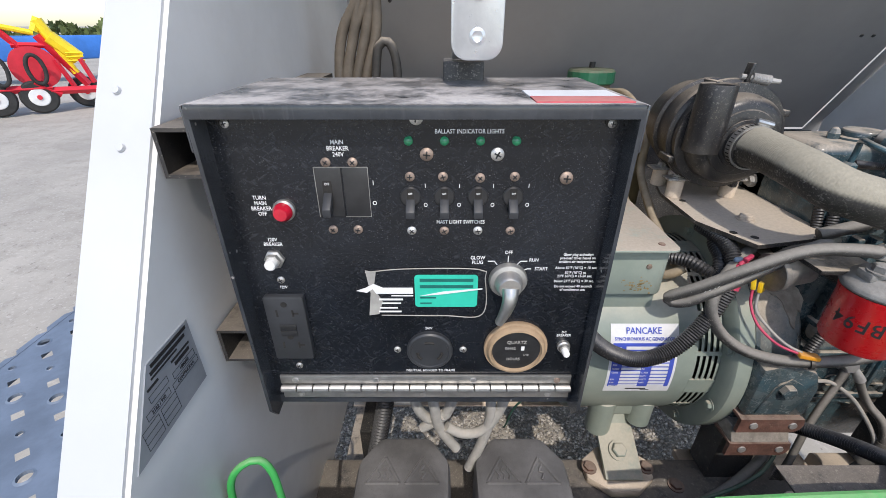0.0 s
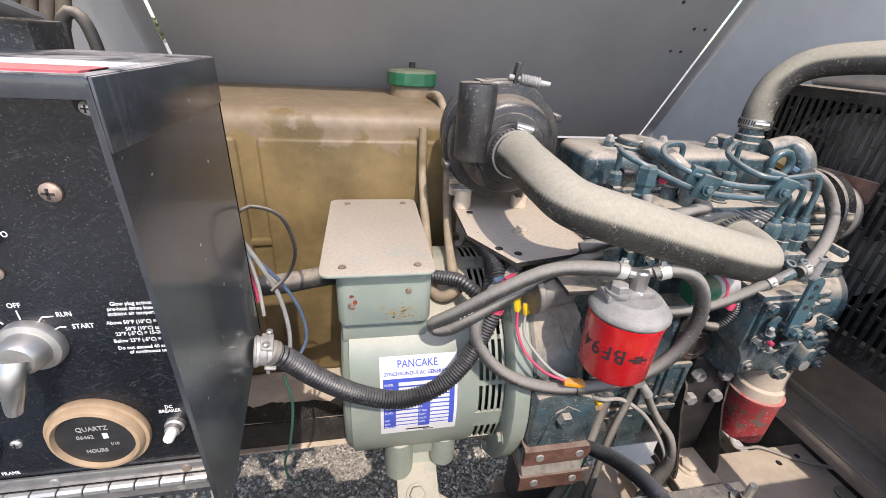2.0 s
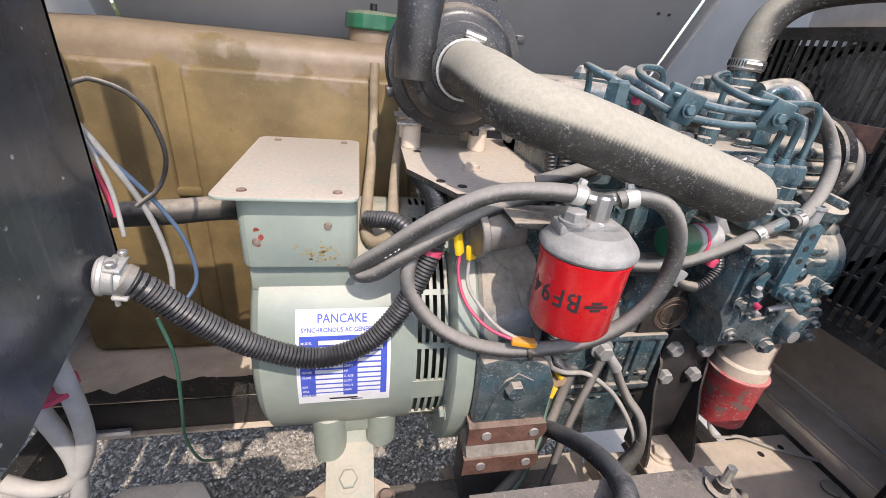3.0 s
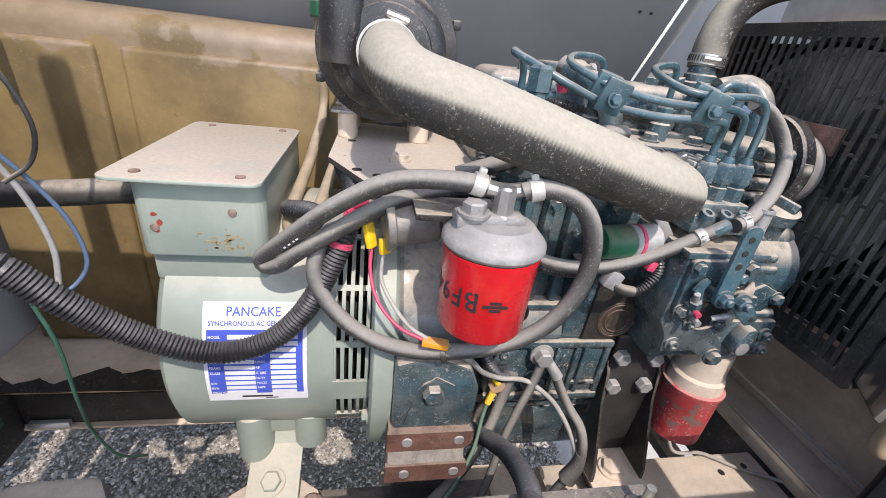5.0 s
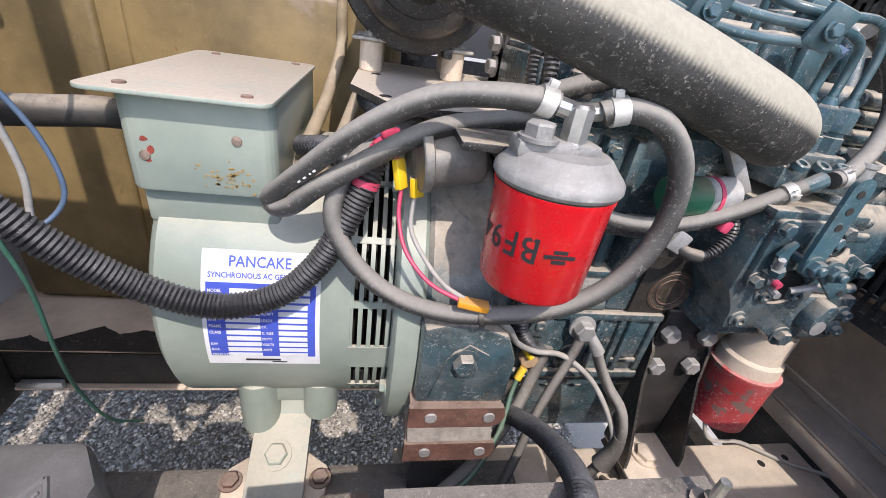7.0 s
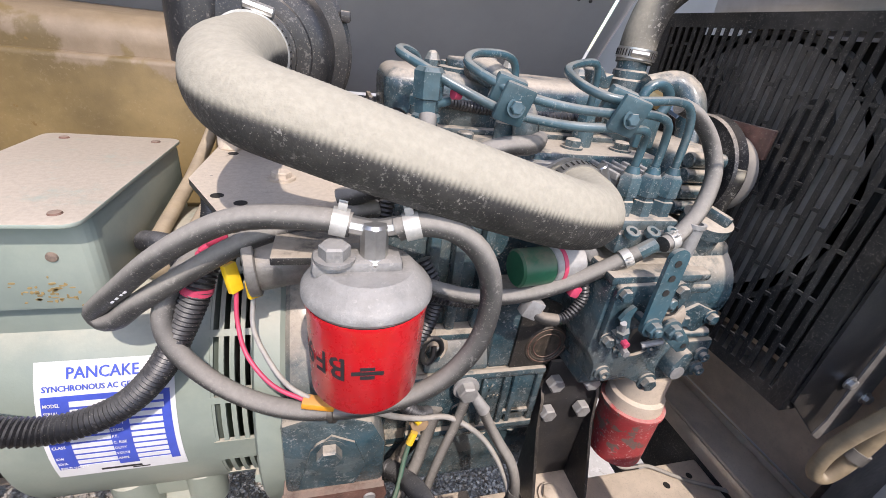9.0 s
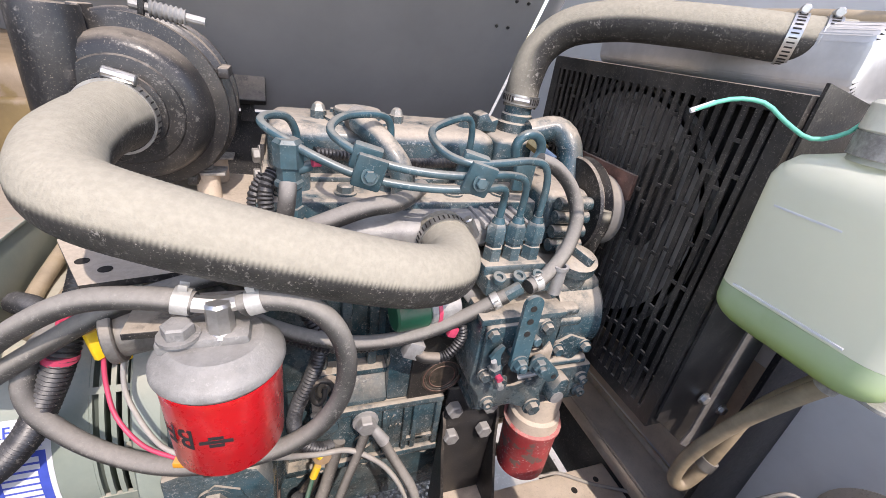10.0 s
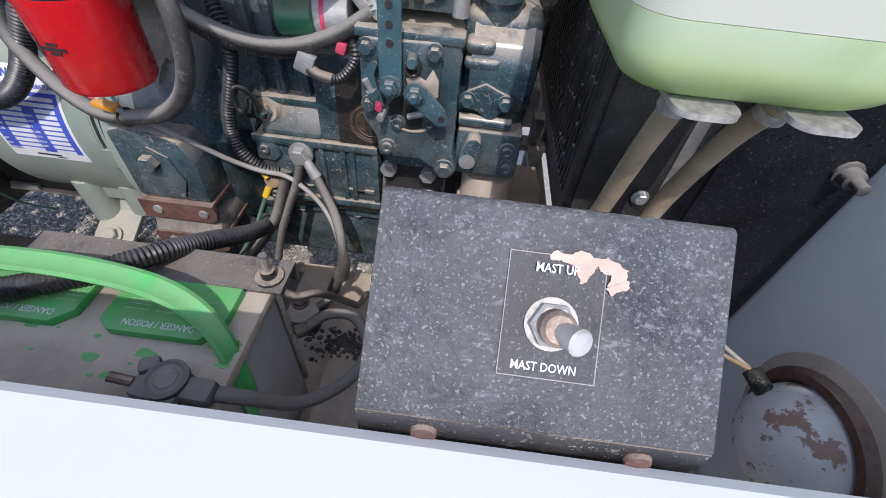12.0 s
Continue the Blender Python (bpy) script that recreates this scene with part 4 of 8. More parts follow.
part("tape_wrinkle", prism([(-0.020, 1.0425), (0.0, 1.047), (0.034, 1.0505), (0.034, 1.0495), (0.0, 1.0445)], "y", PY - 0.0024, PY - 0.0018), M_LABELW, st)

# piano hinge
hg = part("piano_hinge", span((-0.160, PY - 0.003, 0.938), (0.126, PY - 0.0005, 0.9485), 0.0006), M_NICKEL, cbox, "bright piano hinge")
part("lower_leaf", span((-0.160, PY - 0.003, 0.919), (0.126, PY - 0.0005, 0.9295), 0.0006), M_NICKEL, hg)
for i in range(18):
    x = -0.160 + 0.286 * i / 18
    part("knuckle", rod((x + 0.0004, PY - 0.005, 0.934), (x + 0.0155, PY - 0.005, 0.934), 0.0038, 10, 0.0005), M_NICKEL, hg)
for x, z in ((-0.145, 0.943), (-0.066, 0.943), (0.030, 0.943), (0.112, 0.943), (-0.142, 0.924), (-0.02, 0.924), (0.105, 0.924)):
    part("rivet", lathe((x, PY - 0.0025, z), (0, -1, 0), [(0, 0.0035), (0.0015, 0.003), (0.0022, 0)], 12), M_SCREWB if z < 0.93 else random.choice((M_SCREW, M_SCREWB)), hg)
# red and white warning label on the top sheet
wl = part("warning_label", span((0.062, 0.296, BZT), (0.128, 0.345, BZT + 0.0006)), M_LABELW, cbox, "faded red and white warning label")
part("red_band", span((0.062, 0.288, BZT), (0.128, 0.312, BZT + 0.0009)), mat("faded_red_print", (0.55, 0.08, 0.1), 0.5, var=0.2, scale=60, bump=0, dust=0.4), wl)
# cable gland on the side
gl = part("cable_gland", rod((BXR, 0.41, 0.951), (BXR + 0.012, 0.412, 0.949), 0.014, 18, 0.001), M_DUSTYALU, cbox, "zinc cable gland")
part("locknut", rod((BXR + 0.0005, 0.41, 0.951), (BXR + 0.0045, 0.411, 0.950), 0.0150, 28, 0.001), M_CLIP, gl)
part("throat", rod((BXR + 0.004, 0.4105, 0.9505), (BXR + 0.016, 0.413, 0.9465), 0.0122, 24, 0.002), M_CLIP, gl)
for sg in (-1, 1):
    part("clamp_jaw", box((BXR + 0.013, 0.4125, 0.9475 + 0.0118 * sg), (0.011, 0.024, 0.0035), 0.0015, (0, 14, 8)), M_CLIP, gl)
for yy in (0.4035, 0.4225):
    part("jaw_screw", rod((BXR + 0.0135, yy, 0.963), (BXR + 0.0115, yy, 0.929), 0.0019, 10), M_SCREWB, gl)
    part("screw_head", rod((BXR + 0.0138, yy, 0.9655), (BXR + 0.0135, yy, 0.962), 0.0034, 12, 0.0008), M_SCREWB, gl)

# square tube arms that carry the control box
for z in (1.166, 0.980):
    bm = bmesh.new()
    for lo_, hi_ in (((-0.212, 0.305, z - 0.019), (-0.209, 0.70, z + 0.019)), ((-0.176, 0.305, z - 0.019), (-0.173, 0.70, z + 0.019)), ((-0.209, 0.305, z + 0.016), (-0.176, 0.70, z + 0.019)), ((-0.209, 0.305, z - 0.019), (-0.176, 0.70, z - 0.016))):
        span(lo_, hi_, 0.0, 2, bm)
    solo("support_tube", bm, M_TUBE, "black square steel tube carrying the control box", "support tube", "control box arms")

# ---- generator head ----
AY, AZ = 0.633, 0.765
gen = thing("generator", (0.33, AY, 0.60), "sage green single-bearing generator head with louvred end", "generator")
bm = lathe((0.205, AY, AZ), (1, 0, 0), [(0, 0.0), (0, 0.145), (0.004, 0.152), (0.010, 0.156), (0.011, 0.160), (0.180, 0.160), (0.182, 0.157)], 72)
part("body", bm, M_SAGE, gen)
bm = lathe((0.425, AY, AZ), (1, 0, 0), [(0, 0.150), (0, 0.186), (0.003, 0.191), (0.024, 0.191), (0.028, 0.187), (0.028, 0.140)], 72)
ring = part("mounting_ring", bm, M_SAGE, gen)
for k in range(10):
    a = radians(k * 36 + 15)
    part("ring_bolt", hexbolt((0.425, AY + 0.176 * math.cos(a), AZ + 0.176 * math.sin(a)), (-1, 0, 0), 0.007, 0.006), M_SAGE, ring)
for k in range(16):
    b = box((0.4045, 0, 0.158), (0.042, 0.0065 if k % 4 else 0.03, 0.004), 0.0)
    turn(b, pose(0, AY, AZ, k * 22.5 + 6, 0, 0))
    part("louvre_rib", b, M_SAGE, gen)
for x in (0.3835, 0.3925, 0.4015, 0.4105, 0.4195):
    part("louvre_ring", lathe((x, AY, AZ), (1, 0, 0), [(0, 0.1595), (0.0042, 0.1595), (0.0042, 0.1555), (0, 0.1555), (0, 0.1595)], 72), M_SAGE, gen)
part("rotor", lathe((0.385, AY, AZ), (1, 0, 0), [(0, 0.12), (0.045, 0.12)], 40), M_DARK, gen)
# name label wrapped round the drum
def wrapped(x0, z0, x1, z1, off, name, m, par, n=8):
    b = bmesh.new()
    cols = []
    for i in range(n + 1):
        z = z0 + (z1 - z0) * i / n
        y = AY - math.sqrt((0.160 + off) ** 2 - (z - AZ) ** 2)
        y2 = AY - math.sqrt((0.160 + off - 0.0004) ** 2 - (z - AZ) ** 2)
        cols.append([b.verts.new((x0, y, z)), b.verts.new((x1, y, z)), b.verts.new((x1, y2, z)), b.verts.new((x0, y2, z))])
    for c, d in zip(cols, cols[1:]):
        for k in range(4):
            b.faces.new((c[k], c[(k + 1) % 4], d[(k + 1) % 4], d[k]))
    b.faces.new(cols[0])
    b.faces.new(cols[-1])
    return part(name, b, m, par)


LX0, LX1, LZ0, LZ1 = 0.254, 0.357, 0.738, 0.853
lab = wrapped(LX0, LZ0, LX1, LZ1, 0.0006, "name_label", M_LABELW, gen)
tagged(lab, "white and blue generator rating label")
wrapped(LX0 + 0.004, LZ0 + 0.012, LX1 - 0.004, LZ1 - 0.026, 0.0010, "blue_field", M_LABELB, lab)
random.seed(3)
for i in range(11):
    z = LZ1 - 0.030 - i * 0.0068
    segs = ((0.020, 0.050), (0.066, 0.092)) if i > 1 else ((0.024, 0.094),)
    for a, b_ in segs:
        wrapped(LX0 + a, z - 0.005, LX0 + b_, z - 0.0006, 0.0014, "blank_field", M_LABELW, lab, 2)


def curved_words(s, x, z, size, m, par, off=0.0016, align="CENTER"):
    ang = math.degrees(math.asin((z - AZ) / 0.16))
    y = AY - math.sqrt((0.160 + off) ** 2 - (z - AZ) ** 2)
    part("lettering", words(s, pose(x, y, z, 90 - ang, 0, 0), size, align), m, par)


curved_words("PANCAKE", (LX0 + LX1) / 2 - 0.002, LZ1 - 0.0085, 0.0140, M_LABELB, lab)
curved_words("SYNCHRONOUS AC GENERATOR", (LX0 + LX1) / 2, LZ1 - 0.0195, 0.0070, M_LABELB, lab)
for i, s in enumerate(("MODEL", "SERIAL", "PART #", "ENCL", "RPM", "FRAME", "CLASS", "", "KW", "KVA", "FIELD VOLTS")):
    if s:
        curved_words(s, LX0 + 0.0055, LZ1 - 0.0328 - i * 0.0068, 0.0042, M_LABELW, lab, 0.0017, "LEFT")
for i, s in ((3, "ADAPT"), (4, "LEADS"), (5, "P.F."), (6, "C. RISE"), (7, "DUTY"), (8, "VOLTS"), (9, "AMPS")):
    curved_words(s, LX0 + 0.051, LZ1 - 0.0328 - i * 0.0068, 0.0040, M_LABELW, lab, 0.0017, "LEFT")
wrapped(LX0 + 0.034, LZ0 + 0.0055, LX0 + 0.066, LZ0 + 0.0078, 0.0012, "maker_bar", M_BLACKTXT, lab, 2)
wrapped(LX0 + 0.058, LZ0 + 0.003, LX0 + 0.072, LZ0 + 0.0042, 0.0012, "maker_bar", M_BLACKTXT, lab, 2)
# feet
for x, zb, r in ((0.283, 0.597, 0.022), (0.352, 0.618, 0.020)):
    bm = rod((x, AY - 0.115, AZ - 0.085), (x, AY - 0.115, zb), r, 20, 0.004)
    part("foot_post", bm, M_SAGE, gen)
part("foot_web", span((0.285, AY - 0.122, 0.640), (0.350, AY - 0.108, 0.70), 0.003), M_SAGE, gen)
bm = prism([(0.435, 0.570), (0.515, 0.612), (0.548, 0.66), (0.552, 0.66), (0.521, 0.606), (0.438, 0.563)], "x", 0.278, 0.342, 0.001)
bolted = part("foot_bracket", bm, M_SAGE, gen, "sage green sloped foot bracket")
part("bolt", hexbolt((0.308, 0.474, 0.592), (0, -0.45, 0.9), 0.0125, 0.009), M_SAGE, bolted)
oct_ = [(0.308 + 0.062 * math.cos(radians(a)), 0.462 + 0.046 * math.sin(radians(a))) for a in (22, 68, 112, 158, 202, 248, 292, 338)]
pad_ = part("rubber_mount", prism(oct_, "z", 0.545, 0.562, 0.003), M_DIRT, gen, "dirt-caked octagonal rubber mount")
for x in (0.258, 0.358):
    part("mount_bolt", hexbolt((x, 0.462, 0.562), (0, 0, 1), 0.0095, 0.006), M_RUSTY, pad_)
# terminal box
tb = part("terminal_box", prism(round_rect(0.205, 0.503, 0.320, 0.722, 0.012), "z", 0.902, 0.982, 0.004), M_SAGE, gen, "sage green terminal box, chipped and rust-spotted")
lid = part("lid", prism(round_rect(0.188, 0.486, 0.322, 0.728, 0.012), "z", 0.982, 0.9855, 0.001), M_LID, tb, "sage green lid under tan dust")
for x, y in ((0.214, 0.505), (0.301, 0.505), (0.214, 0.708), (0.301, 0.708)):
    part("lid_screw", lathe((x, y, 0.9855), (0, 0, 1), [(0, 0.0048), (0.0015, 0.0042), (0.0022, 0)], 12), M_RUSTY, lid)
for x, z in ((0.222, 0.933), (0.291, 0.951)):
    part("body_screw", lathe((x, 0.503, z), (0, -1, 0), [(0, 0.0042), (0.0015, 0.0038), (0.0022, 0)], 12), M_SCREW, tb)
M_STAIN = mat("ochre_rust_stain", (0.33, 0.235, 0.10), 0.6, var=0.35, scale=90, bump=0.1)
M_CHIP = mat("red_brown_chip", (0.28, 0.05, 0.035), 0.6, var=0.3, scale=120, bump=0.1)
random.seed(8)


def blot(cx, cz, w, h, m, name, n=9):
    """A ragged flake lying on the front of the terminal box."""
    pts = [(cx + w * math.cos(6.2832 * i / n) * random.uniform(0.45, 1.0), cz + h * math.sin(6.2832 * i / n) * random.uniform(0.45, 1.0)) for i in range(n)]
    part(name, prism(pts, "y", 0.5026, 0.5032), m, tb)


for k in range(46):
    cx, cz = random.gauss(0.279, 0.012), random.gauss(0.918, 0.006)
    if 0.25 < cx < 0.305 and 0.906 < cz < 0.94:
        blot(cx, cz, random.uniform(0.0007, 0.0034), random.uniform(0.0006, 0.0022), M_STAIN, "rust_stain", 7)
for cx, cz, w, h in ((0.2225, 0.946, 0.004, 0.003), (0.2265, 0.938, 0.0035, 0.004), (0.224, 0.929, 0.003, 0.002)):
    blot(cx, cz, w, h, M_CHIP, "paint_chip")
part("saddle", span((0.208, 0.515, 0.868), (0.318, 0.71, 0.904), 0.004), M_SAGE, gen)

# ---- diesel engine ----
eng = thing("engine", (0.66, AY, 0.54), "three-cylinder diesel engine in dusty teal paint", "engine")
bm = span((0.48, 0.545, 0.655), (0.85, 0.745, 0.80), 0.006)
span((0.578, 0.502, 0.700), (0.738, 0.56, 0.797), 0.005, 2, bm)
cc = part("crankcase", bm, M_TEAL, eng)
part("top_rail", span((0.576, 0.494, 0.788), (0.738, 0.5035, 0.799), 0.004), M_TEAL, cc)
part("bottom_rail", span((0.574, 0.495, 0.698), (0.738, 0.5035, 0.709), 0.003), M_TEAL, cc)
part("lug", prism([(0.578, 0.762), (0.580, 0.790), (0.604, 0.790), (0.610, 0.770), (0.600, 0.760)], "y", 0.4965, 0.503, 0.002), M_TEAL, cc)
part("lug", prism([(0.622, 0.790), (0.656, 0.790), (0.652, 0.772), (0.640, 0.764), (0.628, 0.770)], "y", 0.4948, 0.503, 0.002), M_TEAL, cc)
for x, w_ in ((0.664, 0.003), (0.691, 0.0035), (0.703, 0.0035), (0.733, 0.004)):
    part("rib", span((x - w_, 0.4965, 0.709), (x + w_, 0.503, 0.790), 0.002), M_TEAL, cc)
for x0_, z0_ in ((0.690, 0.722), (0.704, 0.722)):
    part("rib", span((x0_, 0.4975, z0_), (x0_ + 0.028, 0.503, z0_ + 0.006), 0.002), M_TEAL, cc)
for x, z in ((0.591, 0.779), (0.588, 0.706)):
    part("bolt", lathe((x, 0.4955, z), (0, -1, 0), [(0, 0.0062), (0.003, 0.0062), (0.0034, 0.0055), (0.0034, 0.003), (0.001, 0.0028)], 16), M_TEAL, cc)
part("core_plug", lathe((0.640, 0.5022, 0.734), (0, -1, 0), [(0, 0.0125), (0.003, 0.0125), (0.0035, 0.010), (0.001, 0.009), (0.001, 0)], 22), M_TEAL, cc)
for x0_, z0_, h_ in ((0.668, 0.768, 0.007), (0.674, 0.766, 0.009), (0.672, 0.751, 0.006), (0.679, 0.752, 0.007), (0.684, 0.751, 0.006)):
    part("cast_mark", box((x0_, 0.5015, z0_), (0.0016, 0.003, h_), 0.0005, (0, 22, 0)), M_TEAL, cc)
bm = span((0.52, 0.533, 0.80), (0.84, 0.74, 0.99), 0.008)
span((0.664, 0.503, 0.797), (0.742, 0.56, 0.905), 0.004, 2, bm)
span((0.580, 0.512, 0.834), (0.667, 0.55, 0.843), 0.003, 2, bm)
prism([(0.502, 0.797), (0.502, 0.802), (0.517, 0.834), (0.55, 0.836), (0.55, 0.797)], "x", 0.590, 0.665, 0.003, bm)
cyb = part("cylinder_block", bm, M_TEAL, eng)
for x in (0.592, 0.618, 0.648):
    part("cast_column", span((x - 0.006, 0.519, 0.842), (x + 0.006, 0.54, 0.985), 0.004), M_TEAL, cyb)
bm = lathe((0.599, 0.522, 0.824), (0, -1, 0.15), [(0, 0.020), (0.010, 0.018), (0.014, 0.014), (0.016, 0.0135), (0.016, 0)], 26)
sb_ = part("sensor_boss", bm, M_BARE, cyb, "dust-caked round boss")
part("sensor", lathe((0.599, 0.507, 0.826), (-0.1, -1, 0.25), [(0, 0.009), (0.006, 0.009), (0.007, 0.006), (0.016, 0.0055), (0.017, 0)], 6), M_TEAL, sb_)
part("sensor_lead", tube([(0.598, 0.494, 0.830), (0.6015, 0.487, 0.846), (0.596, 0.482, 0.862), (0.587, 0.480, 0.867), (0.580, 0.480, 0.858), (0.580, 0.480, 0.842), (0.586, 0.480, 0.835), (0.591, 0.480, 0.842), (0.592, 0.484, 0.853)], 0.0028, 10, 0.003), M_BLKW, sb_)
bm = span((0.51, 0.54, 0.545), (0.82, 0.74, 0.66), 0.012)
span((0.50, 0.53, 0.648), (0.83, 0.75, 0.66), 0.002, 2, bm)
pan = part("oil_pan", bm, M_TEAL, eng)
for i in range(8):
    part("pan_bolt", hexbolt((0.52 + i * 0.043, 0.535, 0.648), (0, 0, -1), 0.005, 0.004), M_TEAL, pan)
bm = span((0.535, 0.535, 0.985), (0.83, 0.72, 1.042), 0.005)
head = part("cylinder_head", bm, M_TEAL, eng)
for i in range(5):
    part("head_bolt", hexbolt((0.56 + i * 0.058, 0.557, 1.042), (0, 0, 1), 0.0085, 0.008), M_TEAL, head)
bm = span((0.545, 0.598, 1.040), (0.800, 0.705, 1.098), 0.016, 4)
span((0.538, 0.590, 1.040), (0.806, 0.713, 1.048), 0.003, 2, bm)
rc = part("rocker_cover", bm, M_TEAL, eng, "teal rocker cover under a layer of dust")
for x in (0.598, 0.685, 0.772):
    part("dome_nut", lathe((x, 0.642, 1.097), (0, 0, 1), [(0, 0.0085), (0.009, 0.0085), (0.010, 0.0075), (0.015, 0.006), (0.0175, 0.003), (0.018, 0)], 6), M_TEAL, rc)
bm = lathe((0.640, 0.640, 1.096), (0, 0, 1), [(0, 0.036), (0.005, 0.036), (0.006, 0.027), (0.012, 0.027), (0.015, 0.025), (0.016, 0)], 28)
ofc = part("filler_cap", bm, M_TEAL, rc)
for a in (20, 140, 260):
    part("cap_bolt", hexbolt((0.640 + 0.031 * math.cos(radians(a)), 0.640 + 0.031 * math.sin(radians(a)), 1.100), (0, 0, 1), 0.005, 0.005, False), M_TEAL, ofc)
bm = prism([(0.785, 1.095), (0.812, 1.095), (0.814, 1.112), (0.805, 1.109), (0.797, 1.118), (0.787, 1.114)], "y", 0.635, 0.660, 0.002)
part("front_lug", bm, M_TEAL, rc)

# flywheel housing, pad and rusty mounting angles
bm = lathe((0.453, AY, AZ), (1, 0, 0), [(0, 0.10), (0, 0.188), (0.004, 0.191), (0.045, 0.191), (0.060, 0.187), (0.082, 0.168), (0.095, 0.145), (0.10, 0.11)], 72)
fw = part("flywheel_housing", bm, M_TEAL, eng)
bm = prism([(0.450, 0.735), (0.540, 0.735), (0.541, 0.790), (0.528, 0.820), (0.500, 0.832), (0.470, 0.832), (0.450, 0.826)], "y", 0.428, 0.50, 0.005)
pad = part("mounting_pad", bm, M_TEAL, fw)
part("bolt", hexbolt((0.490, 0.428, 0.792), (0, -1, 0), 0.011, 0.010), M_TEAL, fw)
part("cover_plate", prism([(0.462, 0.745), (0.512, 0.742), (0.522, 0.768), (0.512, 0.80), (0.492, 0.812), (0.474, 0.795)], "y", 0.4255, 0.4275), M_TEAL, fw)
for z, name in ((0.704, "upper"), (0.650, "lower")):
    bm = prism([(0.446, z), (0.532, z), (0.541, z + 0.006), (0.544, z + 0.016), (0.541, z + 0.028), (0.446, z + 0.028)], "y", 0.424, 0.430)
    span((0.447, 0.430, z + 0.022), (0.540, 0.52, z + 0.028), 0.001, 2, bm)
    an = part("mounting_angle", bm, M_RUSTY, eng, "rust-brown mounting angle with pale bolts")
    for x in (0.468, 0.527):
        part("bolt_end", lathe((x, 0.424, z + 0.015), (0, -1, 0), [(0, 0.0062), (0.002, 0.0058), (0.0022, 0)], 14), M_DUSTYALU, an)
part("isolator", prism([(0.425, 0.679), (0.437, 0.704), (0.52, 0.704), (0.52, 0.679)], "x", 0.448, 0.538, 0.002), M_BLOCK, eng, "dust-caked rubber isolator block")
part("support_leg", span((0.462, 0.455, 0.545), (0.530, 0.505, 0.651), 0.002), M_RAIL, eng)

b = bmesh.new()
random.seed(6)
outline = ragged([(0.470, 0.913), (0.485, 0.917), (0.503, 0.918), (0.522, 0.910), (0.529, 0.895), (0.519, 0.884), (0.511, 0.889), (0.508, 0.878), (0.505, 0.866), (0.499, 0.876), (0.494, 0.889), (0.488, 0.902), (0.478, 0.906)], 0.003)
ring_f = [b.verts.new((u, AY - math.sqrt((0.192 - 0.35 * max(0.0, u - 0.513)) ** 2 - (v - AZ) ** 2), v)) for u, v in outline]
ring_b = [b.verts.new(v.co + Vector((0, 0.004, -0.002))) for v in ring_f]
b.faces.new(ring_f)
for k in range(len(ring_f)):
    k2 = (k + 1) % len(ring_f)
    b.faces.new((ring_f[k], ring_f[k2], ring_b[k2], ring_b[k]))
bmesh.ops.triangulate(b, faces=[f for f in b.faces if len(f.verts) > 4])
part("bare_patch", b, M_BARE, fw, "tan patch where the paint has flaked")

# black front mount bracket
mt = part("mount_bracket", span((0.744, 0.498, 0.585), (0.822, 0.503, 0.803), 0.001), M_TUBE, eng, "black steel channel engine mount")
for xa in (0.742, 0.820):
    part("flange", prism([(0.503, 0.582), (0.448, 0.582), (0.450, 0.60), (0.486, 0.70), (0.494, 0.745), (0.503, 0.76)], "x", xa, xa + 0.004), M_BLACK, mt)
base = part("base_plate", span((0.742, 0.432, 0.578), (0.824, 0.503, 0.583), 0.001), M_DIRT, mt)
part("bolt", hexbolt((0.783, 0.465, 0.583), (0, 0, 1), 0.014, 0.008), M_DIRT, mt)
part("rubber_foot", prism([(0.432, 0.578), (0.503, 0.578), (0.515, 0.549), (0.420, 0.549)], "x", 0.752, 0.814, 0.003), M_RAIL, mt)
for x, z in ((0.754, 0.724), (0.802, 0.725), (0.752, 0.775), (0.802, 0.772)):
    part("bolt", hexbolt((x, 0.498, z), (0, -1, 0), 0.0105, 0.012, False), M_DUSTYALU, mt)

# oily blanking plate on the block
bm = prism([(0.690, 0.800), (0.737, 0.800), (0.748, 0.825), (0.754, 0.848), (0.748, 0.880), (0.712, 0.895), (0.692, 0.886)], "y", 0.4985, 0.5025)
bl = part("blanking_plate", bm, mat("oily_black_plate", (0.022, 0.02, 0.018), 0.45, var=0.4, scale=40, bump=0.4, specks=0.2, dust=0.2), eng, "black blanking plate with a rust-ringed boss")
bs_ = part("boss", lathe((0.730, 0.4985, 0.830), (0, -1, 0), [(0, 0.027), (0.0015, 0.026), (0.0015, 0.021), (0.0003, 0.020), (0.0012, 0.014), (0.0003, 0.010), (0.0003, 0)], 28), mat("oily_rusty_boss", (0.055, 0.044, 0.034), 0.5, var=0.5, scale=90, bump=0.5, splash=0.5, splashcol=(0.22, 0.15, 0.09)), bl)
for r_ in (0.0235, 0.0165):
    part("rust_ring", tube([(0.730 + r_ * math.cos(radians(q)), 0.4972, 0.830 + r_ * math.sin(radians(q))) for q in range(0, 361, 18)], 0.0007, 6, 0.004), M_RUSTY, bs_)
